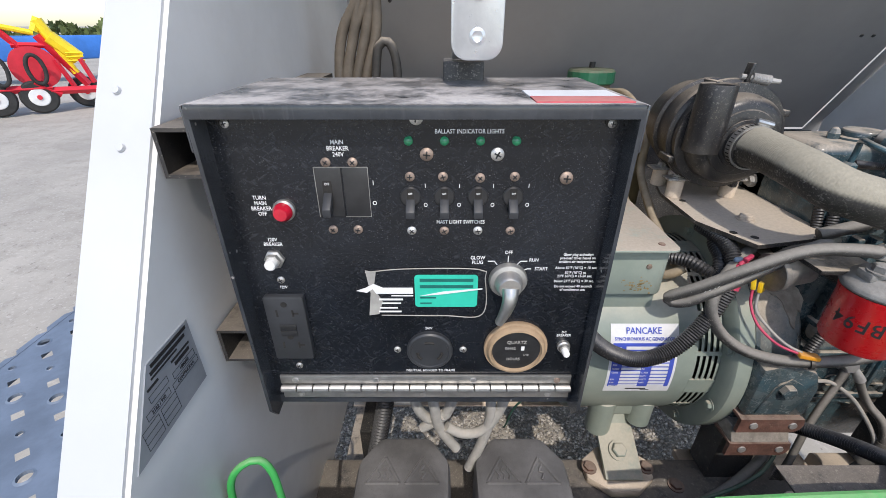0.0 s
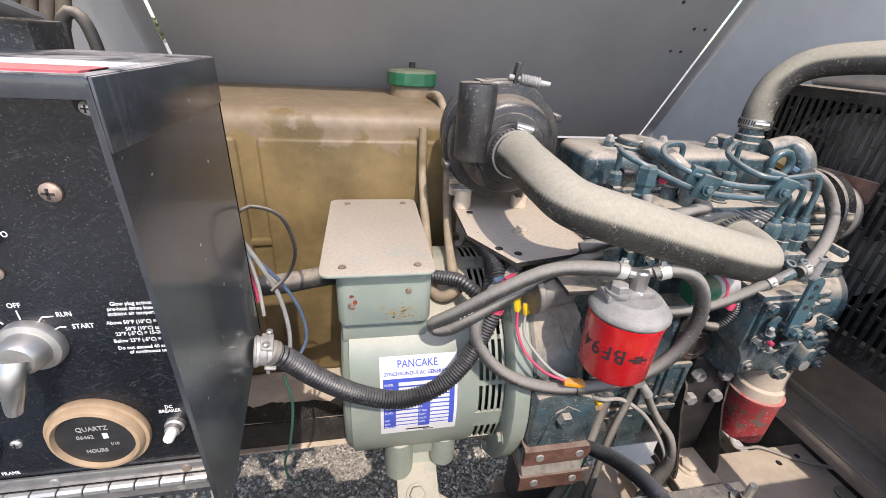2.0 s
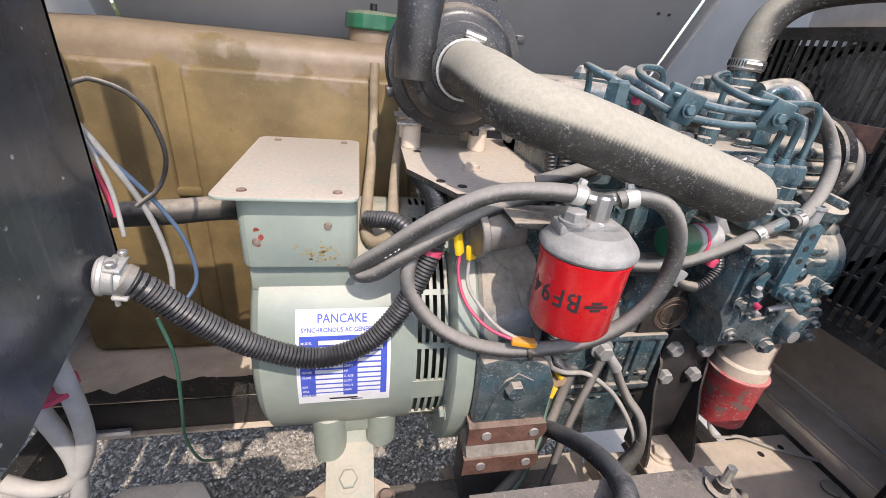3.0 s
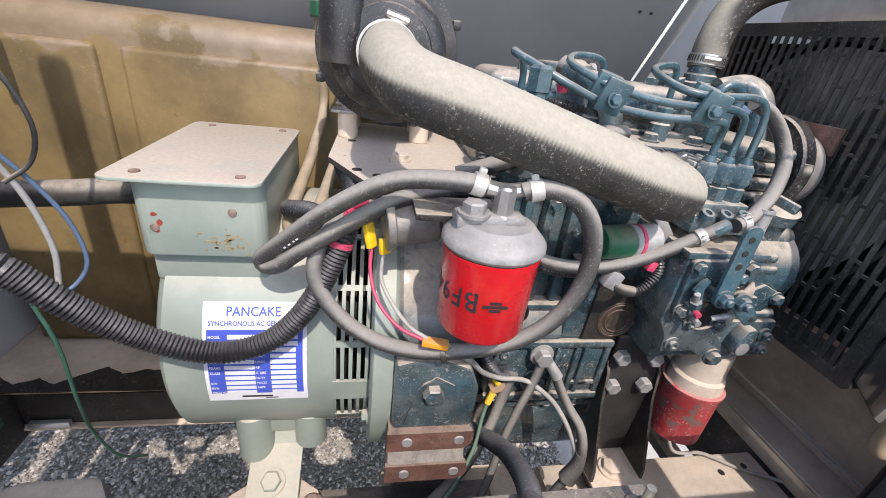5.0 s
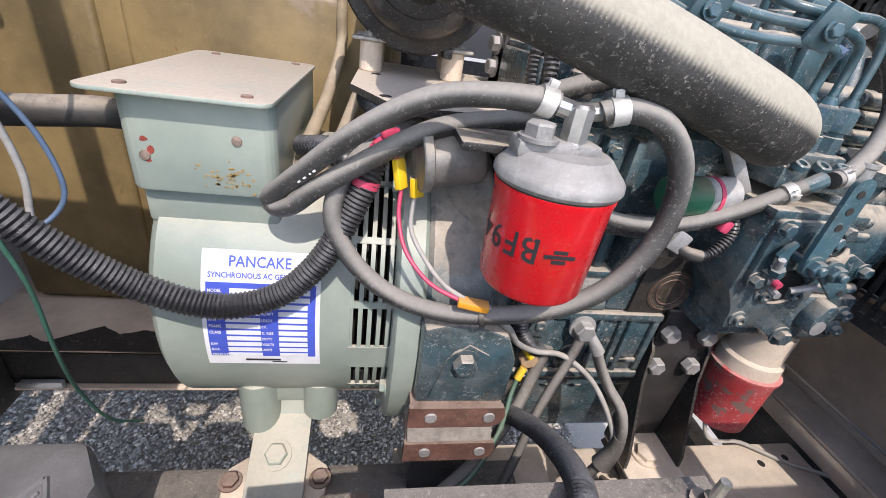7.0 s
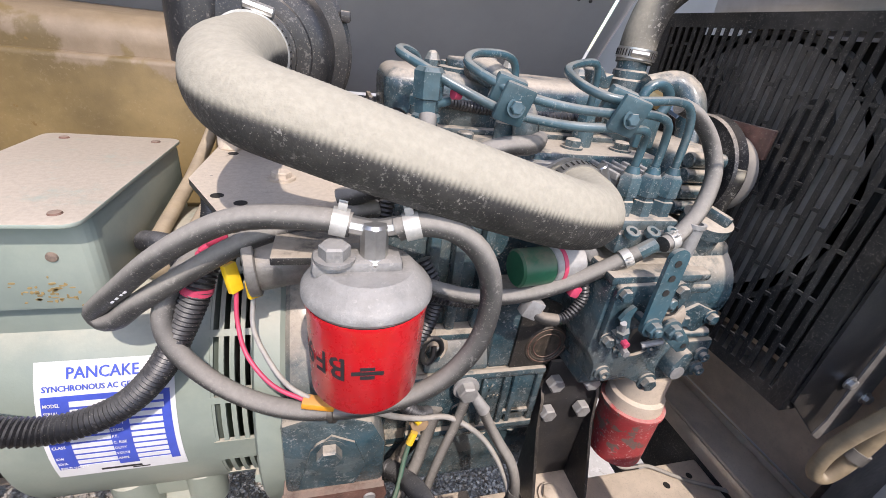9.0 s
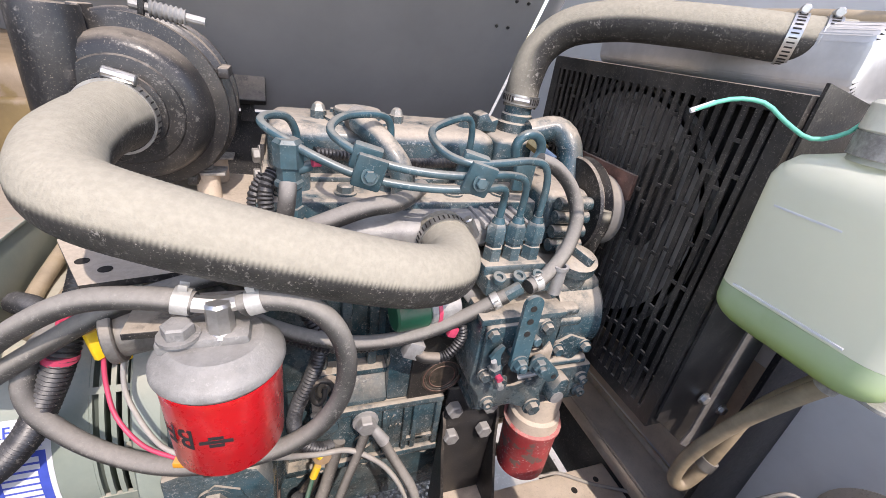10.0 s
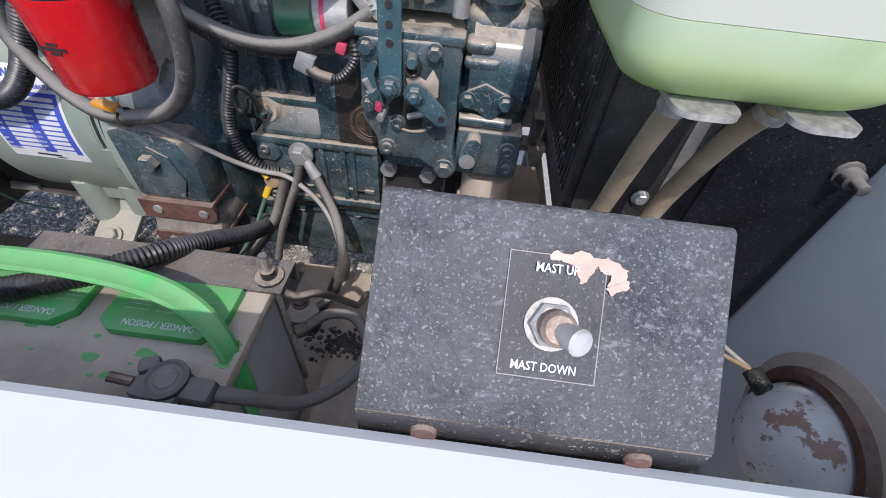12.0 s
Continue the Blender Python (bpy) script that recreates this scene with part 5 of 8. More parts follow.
# injection pump case with the governor cover
bm = prism([(0.736, 0.872), (0.738, 0.958), (0.832, 0.958), (0.832, 0.838), (0.839, 0.822), (0.834, 0.811), (0.822, 0.809), (0.812, 0.818), (0.795, 0.828), (0.752, 0.827), (0.750, 0.850)], "y", 0.441, 0.56, 0.004)
gov = part("governor_case", bm, M_TEAL, eng)
part("top_lip", span((0.735, 0.4385, 0.950), (0.8335, 0.462, 0.9585), 0.002), M_TEAL, gov)
bm = prism([(0.744, 0.951), (0.811, 0.953), (0.8145, 0.949), (0.8145, 0.893), (0.808, 0.886), (0.800, 0.900), (0.788, 0.904), (0.772, 0.900), (0.764, 0.888), (0.760, 0.878), (0.745, 0.882), (0.741, 0.890), (0.741, 0.947)], "y", 0.4345, 0.442, 0.002)
cov = part("governor_cover", bm, M_TEAL, gov)
# thin dark sheet on the solid case, painted as the shade in a recess
part("opening", prism([(0.764, 0.884), (0.768, 0.898), (0.788, 0.903), (0.802, 0.899), (0.811, 0.886), (0.800, 0.868), (0.785, 0.863), (0.770, 0.868)], "y", 0.4402, 0.4412), M_DARK, gov)
part("opening_rim", tube([(0.788 + 0.026 * math.cos(radians(q)), 0.4405, 0.884 + 0.022 * math.sin(radians(q))) for q in range(200, 341, 14)], 0.0016, 8, 0.004), M_BARE, gov)
for x, z in ((0.747, 0.944), (0.808, 0.945), (0.747, 0.891)):
    part("cover_bolt", hexbolt((x, 0.4345, z), (0, -1, 0), 0.0062, 0.006), M_TEAL, gov)
for x, z, r in ((0.773, 0.871, 0.0055), (0.806, 0.874, 0.0055), (0.762, 0.841, 0.0058)):
    part("socket_bolt", lathe((x, 0.4415, z), (0, -1, 0), [(0, r * 1.55), (0.002, r * 1.5), (0.003, r), (0.007, r), (0.0072, r * 0.85), (0.0072, r * 0.5), (0.004, r * 0.45)], 18), M_TEAL, gov)
part("corner_bolt", hexbolt((0.824, 0.441, 0.821), (0, -1, 0), 0.0085, 0.007), M_TEAL, gov)
# throttle and stop levers
arm = part("throttle_lever", prism(round_rect(0.762, 0.908, 0.7815, 0.998, 0.0096), "y", 0.4155, 0.4195), M_TEALPIPE, eng, "drilled teal throttle lever")
for z in (0.985, 0.9705, 0.956):
    part("lever_hole", lathe((0.7715, 0.4152, z), (0, -1, 0), [(0, 0.0033), (0.0004, 0.0033)], 14), M_DARK, arm)
part("pivot", rod((0.7715, 0.44, 0.919), (0.7715, 0.404, 0.919), 0.0042, 14, 0.001), M_TEALPIPE, arm)
part("pivot_nut", hexbolt((0.7715, 0.4155, 0.919), (0, -1, 0), 0.0075, 0.007), M_TEALPIPE, arm)
bm = prism([(0.786, 0.917), (0.790, 0.924), (0.797, 0.925), (0.803, 0.921), (0.822, 0.901), (0.8265, 0.893), (0.823, 0.886), (0.815, 0.885), (0.790, 0.905)], "y", 0.4155, 0.4195, 0.0008)
stp = part("stop_lever", bm, M_TEALPIPE, eng)
part("pivot", rod((0.794, 0.44, 0.915), (0.794, 0.402, 0.915), 0.0042, 14, 0.001), M_TEALPIPE, stp)
part("pivot_nut", hexbolt((0.794, 0.4155, 0.915), (0, -1, 0), 0.0078, 0.007), M_TEALPIPE, stp)
part("cable_hole", lathe((0.819, 0.4153, 0.893), (0, -1, 0), [(0, 0.003), (0.0004, 0.003)], 12), M_DARK, stp)
bm = prism([(0.784, 0.925), (0.792, 0.929), (0.802, 0.924), (0.808, 0.935), (0.814, 0.925), (0.814, 0.910), (0.806, 0.906), (0.796, 0.916), (0.786, 0.918)], "y", 0.4225, 0.4255, 0.0006)
part("stop_plate", bm, M_BARE, eng, "dusty worn stop plate")
part("spring_post", rod((0.787, 0.44, 0.938), (0.790, 0.418, 0.940), 0.0052, 12, 0.001), M_TEALPIPE, eng)
part("spring", tube([(0.790 + 0.0062 * math.cos(q * 0.9), 0.436 - q * 0.0006, 0.934 + 0.0062 * math.sin(q * 0.9)) for q in range(30)], 0.0011, 6, 0.002), M_DARK, eng)
part("throttle_pawl", prism([(0.744, 0.922), (0.749, 0.931), (0.755, 0.936), (0.758, 0.934), (0.755, 0.924), (0.757, 0.914), (0.761, 0.905), (0.755, 0.906), (0.750, 0.916)], "y", 0.424, 0.428), M_TEALPIPE, eng)
adj = part("idle_screw", rod((0.747, 0.422, 0.920), (0.757, 0.428, 0.896), 0.0030, 10), M_DUSTYALU, eng)
part("lock_nut", rod((0.7515, 0.4245, 0.910), (0.7545, 0.4265, 0.903), 0.0062, 6), M_TEALPIPE, adj)
part("idle_bracket", box((0.756, 0.431, 0.898), (0.014, 0.012, 0.012), 0.002, (0, -15, 0)), M_TEAL, adj)
part("paint_seal", rod((0.7575, 0.431, 0.896), (0.7585, 0.420, 0.894), 0.0036, 10), M_PINK, eng)
part("sealed_screw", rod((0.762, 0.438, 0.887), (0.760, 0.418, 0.885), 0.0036, 8), M_DUSTYALU, eng)
part("stop_screw", rod((0.786, 0.430, 0.884), (0.803, 0.424, 0.893), 0.0032, 8), M_DUSTYALU, eng)
# pump foot
bm = span((0.834, 0.447, 0.812), (0.903, 0.58, 0.867), 0.005)
span((0.756, 0.46, 0.803), (0.90, 0.58, 0.83), 0.005, 2, bm)
low = part("gear_case_foot", bm, M_TEAL, eng)
part("ridge", rod((0.834, 0.452, 0.877), (0.888, 0.452, 0.876), 0.0062, 14, 0.001), M_TEAL, low)
for x, z, r in ((0.889, 0.849, 0.0055), (0.891, 0.829, 0.0055)):
    part("socket_bolt", lathe((x, 0.447, z), (0, -1, 0), [(0, r * 1.6), (0.003, r * 1.6), (0.004, r), (0.009, r), (0.009, r * 0.5), (0.005, r * 0.45)], 18), M_TEAL, low)
bm = prism([(0.838, 0.834), (0.848, 0.829), (0.858, 0.835), (0.861, 0.846), (0.861, 0.862), (0.855, 0.868), (0.847, 0.866), (0.839, 0.850)], "y", 0.430, 0.448, 0.003)
part("boss", bm, M_TEAL, low)
part("bore", lathe((0.848, 0.430, 0.840), (0, -1, 0), [(0, 0.0085), (0.0006, 0.0085), (0.0006, 0.0)], 18), M_DUSTYALU, low)
# timing case behind, with oil filler and side cover
bm = span((0.828, 0.470, 0.80), (0.905, 0.74, 0.975), 0.018, 3)
lathe((0.84, 0.50, 0.92), (1, 0, 0), [(0, 0.05), (0.055, 0.05), (0.062, 0.044)], 32, bm)
tim = part("timing_case", bm, M_TEAL, eng)
for z, x1 in ((0.947, 0.861), (0.932, 0.868)):
    part("case_rib", span((0.8335, 0.450, z - 0.0062), (x1, 0.475, z + 0.0062), 0.0055, 3), M_TEAL, tim)
bm = prism([(0.835, 0.900), (0.840, 0.908), (0.848, 0.912), (0.857, 0.917), (0.872, 0.910), (0.882, 0.906), (0.884, 0.898), (0.876, 0.890), (0.868, 0.881), (0.862, 0.881), (0.852, 0.888), (0.840, 0.892)], "y", 0.447, 0.454, 0.0015)
sc = part("side_cover", bm, M_TEAL, tim)
for x in (0.841, 0.878):
    part("bolt", hexbolt((x, 0.447, 0.900), (0, -1, 0), 0.0062, 0.006), M_TEAL, sc)
bm = lathe((0.862, 0.49, 0.965), (-0.05, -0.25, 1), [(0, 0.020), (0.02, 0.020), (0.022, 0.024), (0.034, 0.024), (0.036, 0.021), (0.037, 0)], 26)
oc = part("oil_filler_cap", bm, M_TEAL, eng, "teal oil filler cap with a grip bar")
part("grip", box((0.859, 0.478, 1.004), (0.008, 0.036, 0.012), 0.003, (14, 0, 25)), M_TEAL, oc)
part("lettering", words("OIL", pose(0.867, 0.469, 1.003, 28, 0, -15), 0.009), M_TEALPIPE, oc)
part("dip_tube", lathe((0.826, 0.462, 0.968), (0, 0, 1), [(0, 0.0075), (0.028, 0.0075), (0.029, 0.009), (0.033, 0.009), (0.033, 0.006), (0.02, 0.006)], 16), M_DUSTYALU, eng)
# pump head with three delivery valves
bm = span((0.745, 0.462, 0.968), (0.828, 0.53, 0.990), 0.004)
span((0.743, 0.470, 0.985), (0.815, 0.505, 1.000), 0.004, 2, bm)
ph = part("injection_pump", bm, M_TEAL, eng)
for x in (0.757, 0.779, 0.801):
    dv = part("delivery_valve", lathe((x, 0.486, 0.998), (0, 0, 1), [(0, 0.0098), (0.016, 0.0098), (0.017, 0.0085), (0.020, 0.0085), (0.021, 0.0105), (0.038, 0.0105), (0.042, 0.0075)], 6), M_TEAL, ph)
    part("neck", lathe((x, 0.486, 1.040), (0, 0, 1), [(0, 0.007), (0.006, 0.005)], 12), M_TEALPIPE, dv)
    part("socket_bolt", lathe((x - 0.002, 0.460, 0.990), (0, -0.4, 0.9), [(0, 0.0068), (0.005, 0.0068), (0.0055, 0.0062), (0.0055, 0.0036), (0.002, 0.0034)], 16), M_TEALPIPE, ph)
# high pressure lines, their clamps, injectors
LINES = (
    [(0.757, 0.486, 1.042), (0.757, 0.484, 1.066), (0.750, 0.478, 1.078), (0.717, 0.468, 1.080), (0.672, 0.474, 1.079), (0.626, 0.482, 1.084), (0.590, 0.490, 1.096), (0.560, 0.504, 1.109), (0.546, 0.522, 1.116), (0.553, 0.545, 1.117), (0.566, 0.563, 1.112), (0.573, 0.570, 1.098), (0.574, 0.572, 1.080)],
    [(0.779, 0.486, 1.042), (0.780, 0.486, 1.070), (0.772, 0.482, 1.086), (0.745, 0.474, 1.092), (0.717, 0.470, 1.091), (0.672, 0.475, 1.092), (0.632, 0.484, 1.098), (0.608, 0.500, 1.107), (0.600, 0.520, 1.114), (0.615, 0.545, 1.120), (0.648, 0.562, 1.120), (0.662, 0.569, 1.110), (0.664, 0.572, 1.080)],
    [(0.801, 0.486, 1.042), (0.803, 0.488, 1.078), (0.796, 0.488, 1.097), (0.775, 0.482, 1.103), (0.745, 0.476, 1.102), (0.717, 0.474, 1.101), (0.697, 0.484, 1.104), (0.688, 0.505, 1.111), (0.695, 0.530, 1.117), (0.725, 0.555, 1.122), (0.745, 0.568, 1.121), (0.752, 0.572, 1.108), (0.752, 0.572, 1.080)],
)
for L in LINES:
    part("injection_line", tube(L, 0.0037, 12, 0.004), M_TEALPIPE, eng)
for x, y, z in ((0.626, 0.482, 1.091), (0.717, 0.470, 1.091)):
    cl = part("line_clamp", box((x, y - 0.008, z), (0.025, 0.006, 0.030), 0.003, (12, 14, -8)), M_TEALPIPE, eng, "teal line clamp")
    part("back_plate", box((x, y + 0.010, z + 0.006), (0.025, 0.010, 0.026), 0.003, (12, 14, -8)), M_TEALPIPE, cl)
    part("clamp_bolt", hexbolt((x, y - 0.0115, z - 0.002), (0, -1, 0.2), 0.0052, 0.004), M_TEALPIPE, cl)
for x in (0.574, 0.664, 0.752):
    inj = part("injector", lathe((x, 0.572, 1.04), (0, 0, 1), [(0, 0.0115), (0.02, 0.0115), (0.022, 0.009), (0.03, 0.009)], 16), M_TEAL, eng)
    part("union_nut", lathe((x, 0.572, 1.066), (0, 0, 1), [(0, 0.0095), (0.012, 0.0095), (0.015, 0.006)], 6), M_TEALPIPE, inj)
# tall sender at the rear of the head and glow plug leads
sn = part("water_sender", lathe((0.566, 0.500, 1.040), (0, 0, 1), [(0, 0.011), (0.012, 0.011), (0.013, 0.0095), (0.028, 0.0095), (0.030, 0.0115), (0.034, 0.0115), (0.036, 0.0095), (0.046, 0.0095), (0.047, 0.0118), (0.066, 0.0118), (0.069, 0.009)], 6), M_TEALPIPE, eng)
part("base", lathe((0.566, 0.500, 1.010), (0, 0, 1), [(0, 0.016), (0.026, 0.016), (0.031, 0.011)], 20), M_TEAL, sn)
part("stub_hose", tube([(0.565, 0.489, 1.076), (0.564, 0.484, 1.066), (0.561, 0.483, 1.045), (0.558, 0.486, 1.02)], 0.0068, 14, 0.004), M_HOSE, sn)
part("pink_sleeve", rod((0.584, 0.495, 1.092), (0.590, 0.497, 1.092), 0.0042, 12), M_PINK, sn)
part("side_pipe", rod((0.570, 0.500, 1.083), (0.583, 0.505, 1.086), 0.0048, 12), M_TEALPIPE, sn)
for pts in ([(0.545, 0.555, 1.06), (0.535, 0.55, 1.04), (0.535, 0.54, 1.00), (0.53, 0.53, 0.96)], [(0.553, 0.55, 1.066), (0.545, 0.54, 1.05), (0.545, 0.53, 1.01), (0.54, 0.52, 0.97)]):
    part("corrugated_lead", tube(pts, 0.0075, 12, rings=0.004, depth=0.0012), M_CONDUIT, eng)
part("corrugated_lead", tube([(0.59, 0.585, 1.075), (0.65, 0.60, 1.066), (0.72, 0.598, 1.064), (0.78, 0.59, 1.07)], 0.006, 12, rings=0.004, depth=0.001), M_CONDUIT, eng)
part("breather_hose", tube([(0.635, 0.60, 1.105), (0.640, 0.585, 1.104), (0.655, 0.565, 1.092), (0.672, 0.548, 1.068), (0.674, 0.543, 1.03), (0.674, 0.542, 1.0)], 0.0125, 16), M_TEAL, eng)
part("breather_sleeve", rod((0.632, 0.606, 1.107), (0.643, 0.585, 1.103), 0.0135, 16, 0.001), M_HOSE, eng)
# intake manifold
bm = span((0.60, 0.495, 1.005), (0.80, 0.545, 1.034), 0.010, 3)
for i in range(5):
    span((0.745 + i * 0.012, 0.49, 1.030), (0.750 + i * 0.012, 0.54, 1.037), 0.002, 2, bm)
part("intake_manifold", bm, M_DUSTYALU, eng, "dust-covered cast intake manifold")
part("intake_neck", rod((0.705, 0.515, 1.022), (0.704, 0.480, 1.020), 0.022, 28, 0.002), M_DUSTYALU, eng)
# thermostat housing, lifting eye, hose to water pump
bm = span((0.800, 0.60, 1.035), (0.850, 0.69, 1.095), 0.008, 3)
lathe((0.848, 0.655, 1.08), (0, 0, 1), [(0, 0.028), (0.012, 0.028), (0.014, 0.024), (0.026, 0.024), (0.028, 0.020), (0.036, 0.020), (0.038, 0.0175), (0.06, 0.0175)], 22, bm)
part("thermostat_housing", bm, M_TEAL, eng)
sd = part("temperature_sender", rod((0.842, 0.598, 1.095), (0.852, 0.580, 1.088), 0.009, 8, 0.001), mat("brass", (0.45, 0.33, 0.16), 0.35, metal=0.9, var=0.2, scale=60), eng)
part("spade", rod((0.852, 0.580, 1.088), (0.860, 0.567, 1.082), 0.005, 8), M_BLUEW, sd)
bm = bmesh.new()
tube([(0.820 + 0.0165 * math.cos(radians(a)), 0.563, 1.094 + 0.0165 * math.sin(radians(a))) for a in range(-50, 240, 29)], 0.0055, 10, 0.004, bm=bm)
span((0.807, 0.558, 1.045), (0.833, 0.568, 1.084), 0.003, 2, bm)
part("lifting_eye", bm, M_TEALPIPE, eng)
part("bypass_hose", tube([(0.85, 0.62, 1.10), (0.885, 0.615, 1.108), (0.898, 0.60, 1.095), (0.90, 0.585, 1.06), (0.897, 0.575, 1.03)], 0.016, 16), M_TEAL, eng)
bm = span((0.838, 0.53, 0.985), (0.90, 0.66, 1.055), 0.012, 3)
for i, z in enumerate((0.995, 1.012, 1.030, 1.046)):
    rod((0.845, 0.518, z), (0.888, 0.518, z), 0.008, 12, 0.001, bm)
part("water_pump", bm, M_TEAL, eng)
pul = part("fan_pulley", lathe((0.898, 0.566, 1.026), (1, 0, 0), [(0, 0.03), (0, 0.058), (0.003, 0.060), (0.007, 0.051), (0.012, 0.051), (0.016, 0.060), (0.019, 0.058), (0.019, 0.02)], 48), M_BLACK, eng, "black fan pulley")
part("hub", lathe((0.9172, 0.556, 1.024), (1, 0, 0), [(0, 0.045), (0.0195, 0.045), (0.021, 0.042), (0.0215, 0)], 40), mat("grey_fan_hub", (0.20, 0.19, 0.18), 0.55, var=0.2, scale=30, bump=0.2, dust=0.5), pul, "dusty grey fan hub")
part("belt", tube([(0.908, 0.512, 1.04), (0.908, 0.513, 1.01), (0.908, 0.545, 0.86), (0.908, 0.565, 0.78)], 0.007, 12), M_RUBBER, eng)
M_FAN = mat("grey_fan_plastic", (0.22, 0.21, 0.2), 0.55, var=0.2, scale=30, bump=0.2, dust=0.4)
for k in range(6):
    b = box((0.0, 0.082, 0), (0.004, 0.105, 0.085), 0.001, (0, 14, 0))
    turn(b, pose(0.972, 0.572, 1.030, k * 60 + 12, 0, 0))
    part("fan_blade", b, M_FAN, eng)

# studs, bosses and plugs over the block and pump side
for x, y, z, r in ((0.895, 0.468, 0.945, 0.0055), (0.55, 0.532, 0.965, 0.006), (0.62, 0.518, 0.972, 0.006), (0.70, 0.524, 0.968, 0.006)):
    part("bolt", hexbolt((x, y, z), (0, -1, 0), r, r * 0.9), M_TEAL, eng)

# fuel cut-off solenoid
so = part("stop_solenoid", rod((0.655, 0.472, 0.950), (0.690, 0.476, 0.951), 0.018, 22, 0.002), M_GREENCAP, eng, "green stop solenoid with a pink band")
part("barrel", rod((0.690, 0.476, 0.951), (0.722, 0.480, 0.953), 0.0175, 22, 0.001), M_DUSTYALU, so)
part("band", rod((0.697, 0.4768, 0.9515), (0.701, 0.4772, 0.9517), 0.0182, 22), M_PINK, so)
part("strut", box((0.735, 0.485, 0.962), (0.012, 0.012, 0.11), 0.002, (0, -40, 0)), M_DUSTYALU, eng)
part("plug", box((0.677, 0.464, 0.911), (0.018, 0.013, 0.020), 0.002, (0, 25, 0)), M_DUSTYALU, eng, "dull silver lead plug")
part("plug_boot", tube([(0.681, 0.463, 0.905), (0.688, 0.460, 0.901), (0.704, 0.459, 0.898)], 0.0062, 12, 0.003), M_BLKW, eng)
part("corrugated_lead", tube([(0.703, 0.459, 0.898), (0.712, 0.459, 0.900), (0.721, 0.460, 0.908), (0.728, 0.462, 0.920), (0.727, 0.465, 0.933), (0.722, 0.470, 0.945)], 0.0058, 12, rings=0.0035, depth=0.001), M_CONDUIT, eng)
part("red_clip", box((0.716, 0.461, 0.930), (0.010, 0.008, 0.012), 0.002, (0, 20, 0)), M_PINK, eng)
# banjo bolt with the two lead lugs
bj = part("banjo_bolt", hexbolt((0.639, 0.494, 0.780), (0, -1, 0), 0.0115, 0.012), M_DUSTYALU, eng, "pale dusty hex bolt holding two lugs")
part("lug", tube([(0.645, 0.487, 0.778), (0.652, 0.483, 0.768), (0.660, 0.479, 0.756)], 0.0065, 12, 0.003, radii=lambda t: 0.0055 + 0.0022 * t), M_DUSTYALU, bj)
part("lug", tube([(0.639, 0.488, 0.774), (0.637, 0.486, 0.764), (0.634, 0.484, 0.752)], 0.0060, 12, 0.003), M_HOSE, bj)
part("drain_plug", lathe((0.590, 0.502, 0.728), (-0.1, -1, 0.1), [(0, 0.0115), (0.009, 0.0115), (0.011, 0.010), (0.0115, 0)], 8), M_TAN, eng, "tan-coated plug")

# ---- oil filter ----
of = thing("oil_filter", (0.876, 0.487, 0.640), "scuffed red spin-on oil filter canister", "oil filter")
part("can", lathe((0.876, 0.487, 0.640), (0.0, 0.02, 1), [(0, 0.0), (0.001, 0.030), (0.006, 0.036), (0.085, 0.038), (0.090, 0.0405), (0.094, 0.0405), (0.095, 0.037)], 36), M_REDOLD, of)
part("top_ring", lathe((0.876, 0.489, 0.733), (0, 0.02, 1), [(0, 0.036), (0.018, 0.035), (0.022, 0.031), (0.06, 0.031)], 32), M_DIRT, of)

# ---- fuel filter ----
ff = thing("fuel_filter", (0.517, 0.405, 0.898), "bright red fuel filter under a grey cast head", "fuel filter")
can = part("can", lathe((0.517, 0.405, 0.898), (0, 0, 1), [(0, 0.0), (0.0003, 0.022), (0.001, 0.031), (0.003, 0.0355), (0.007, 0.0378), (0.072, 0.0395), (0.075, 0.0405), (0.078, 0.0405), (0.079, 0.038)], 48), M_RED, ff, "glossy red can")
for ch, a in (("4", 182), ("9", 201), ("F", 220), ("B", 239)):
    t_ = pose(0.517 + 0.0388 * math.cos(radians(a)), 0.405 + 0.0388 * math.sin(radians(a)), 0.943, 90, 0, a + 90) @ pose(0, 0, 0, 0, 0, 180)
    part("lettering", words(ch, t_, 0.025), M_BLACKTXT, can)
a = radians(267)
for dz, w in ((0.0035, 0.009), (0.0, 0.020), (-0.0035, 0.009)):
    b = box((0, 0, 0), (w, 0.0008, 0.0024), 0)
    turn(b, pose(0.517 + 0.0388 * math.cos(a), 0.405 + 0.0388 * math.sin(a), 0.941 + dz, 0, 0, math.degrees(a) + 90))
    part("emblem_bar", b, M_BLACKTXT, can)
hd = part("cast_head", lathe((0.517, 0.405, 0.977), (0, 0, 1), [(0, 0.036), (0.0005, 0.041), (0.003, 0.0425), (0.0065, 0.0422), (0.0095, 0.040), (0.015, 0.0345), (0.019, 0.031), (0.0205, 0.029), (0.021, 0)], 48), M_CASTHEAD, ff, "dusty grey cast head")
part("gasket", lathe((0.517, 0.405, 0.9755), (0, 0, 1), [(0, 0.037), (0, 0.0402), (0.002, 0.0402), (0.002, 0.037)], 40), M_DARK, hd)
part("head_boss", span((0.482, 0.394, 0.992), (0.538, 0.416, 1.004), 0.004), M_CASTHEAD, hd)
part("bleed_bolt", hexbolt((0.496, 0.401, 1.003), (0, 0, 1), 0.0095, 0.009), M_CASTHEAD, hd)
part("inlet_stub", lathe((0.520, 0.405, 0.998), (0, 0, 1), [(0, 0.011), (0.004, 0.011), (0.006, 0.0088), (0.026, 0.0088), (0.028, 0.007)], 8), M_STEEL, hd)
part("bracket", span((0.455, 0.425, 0.985), (0.53, 0.47, 0.991), 0.001), M_BLACK, hd)
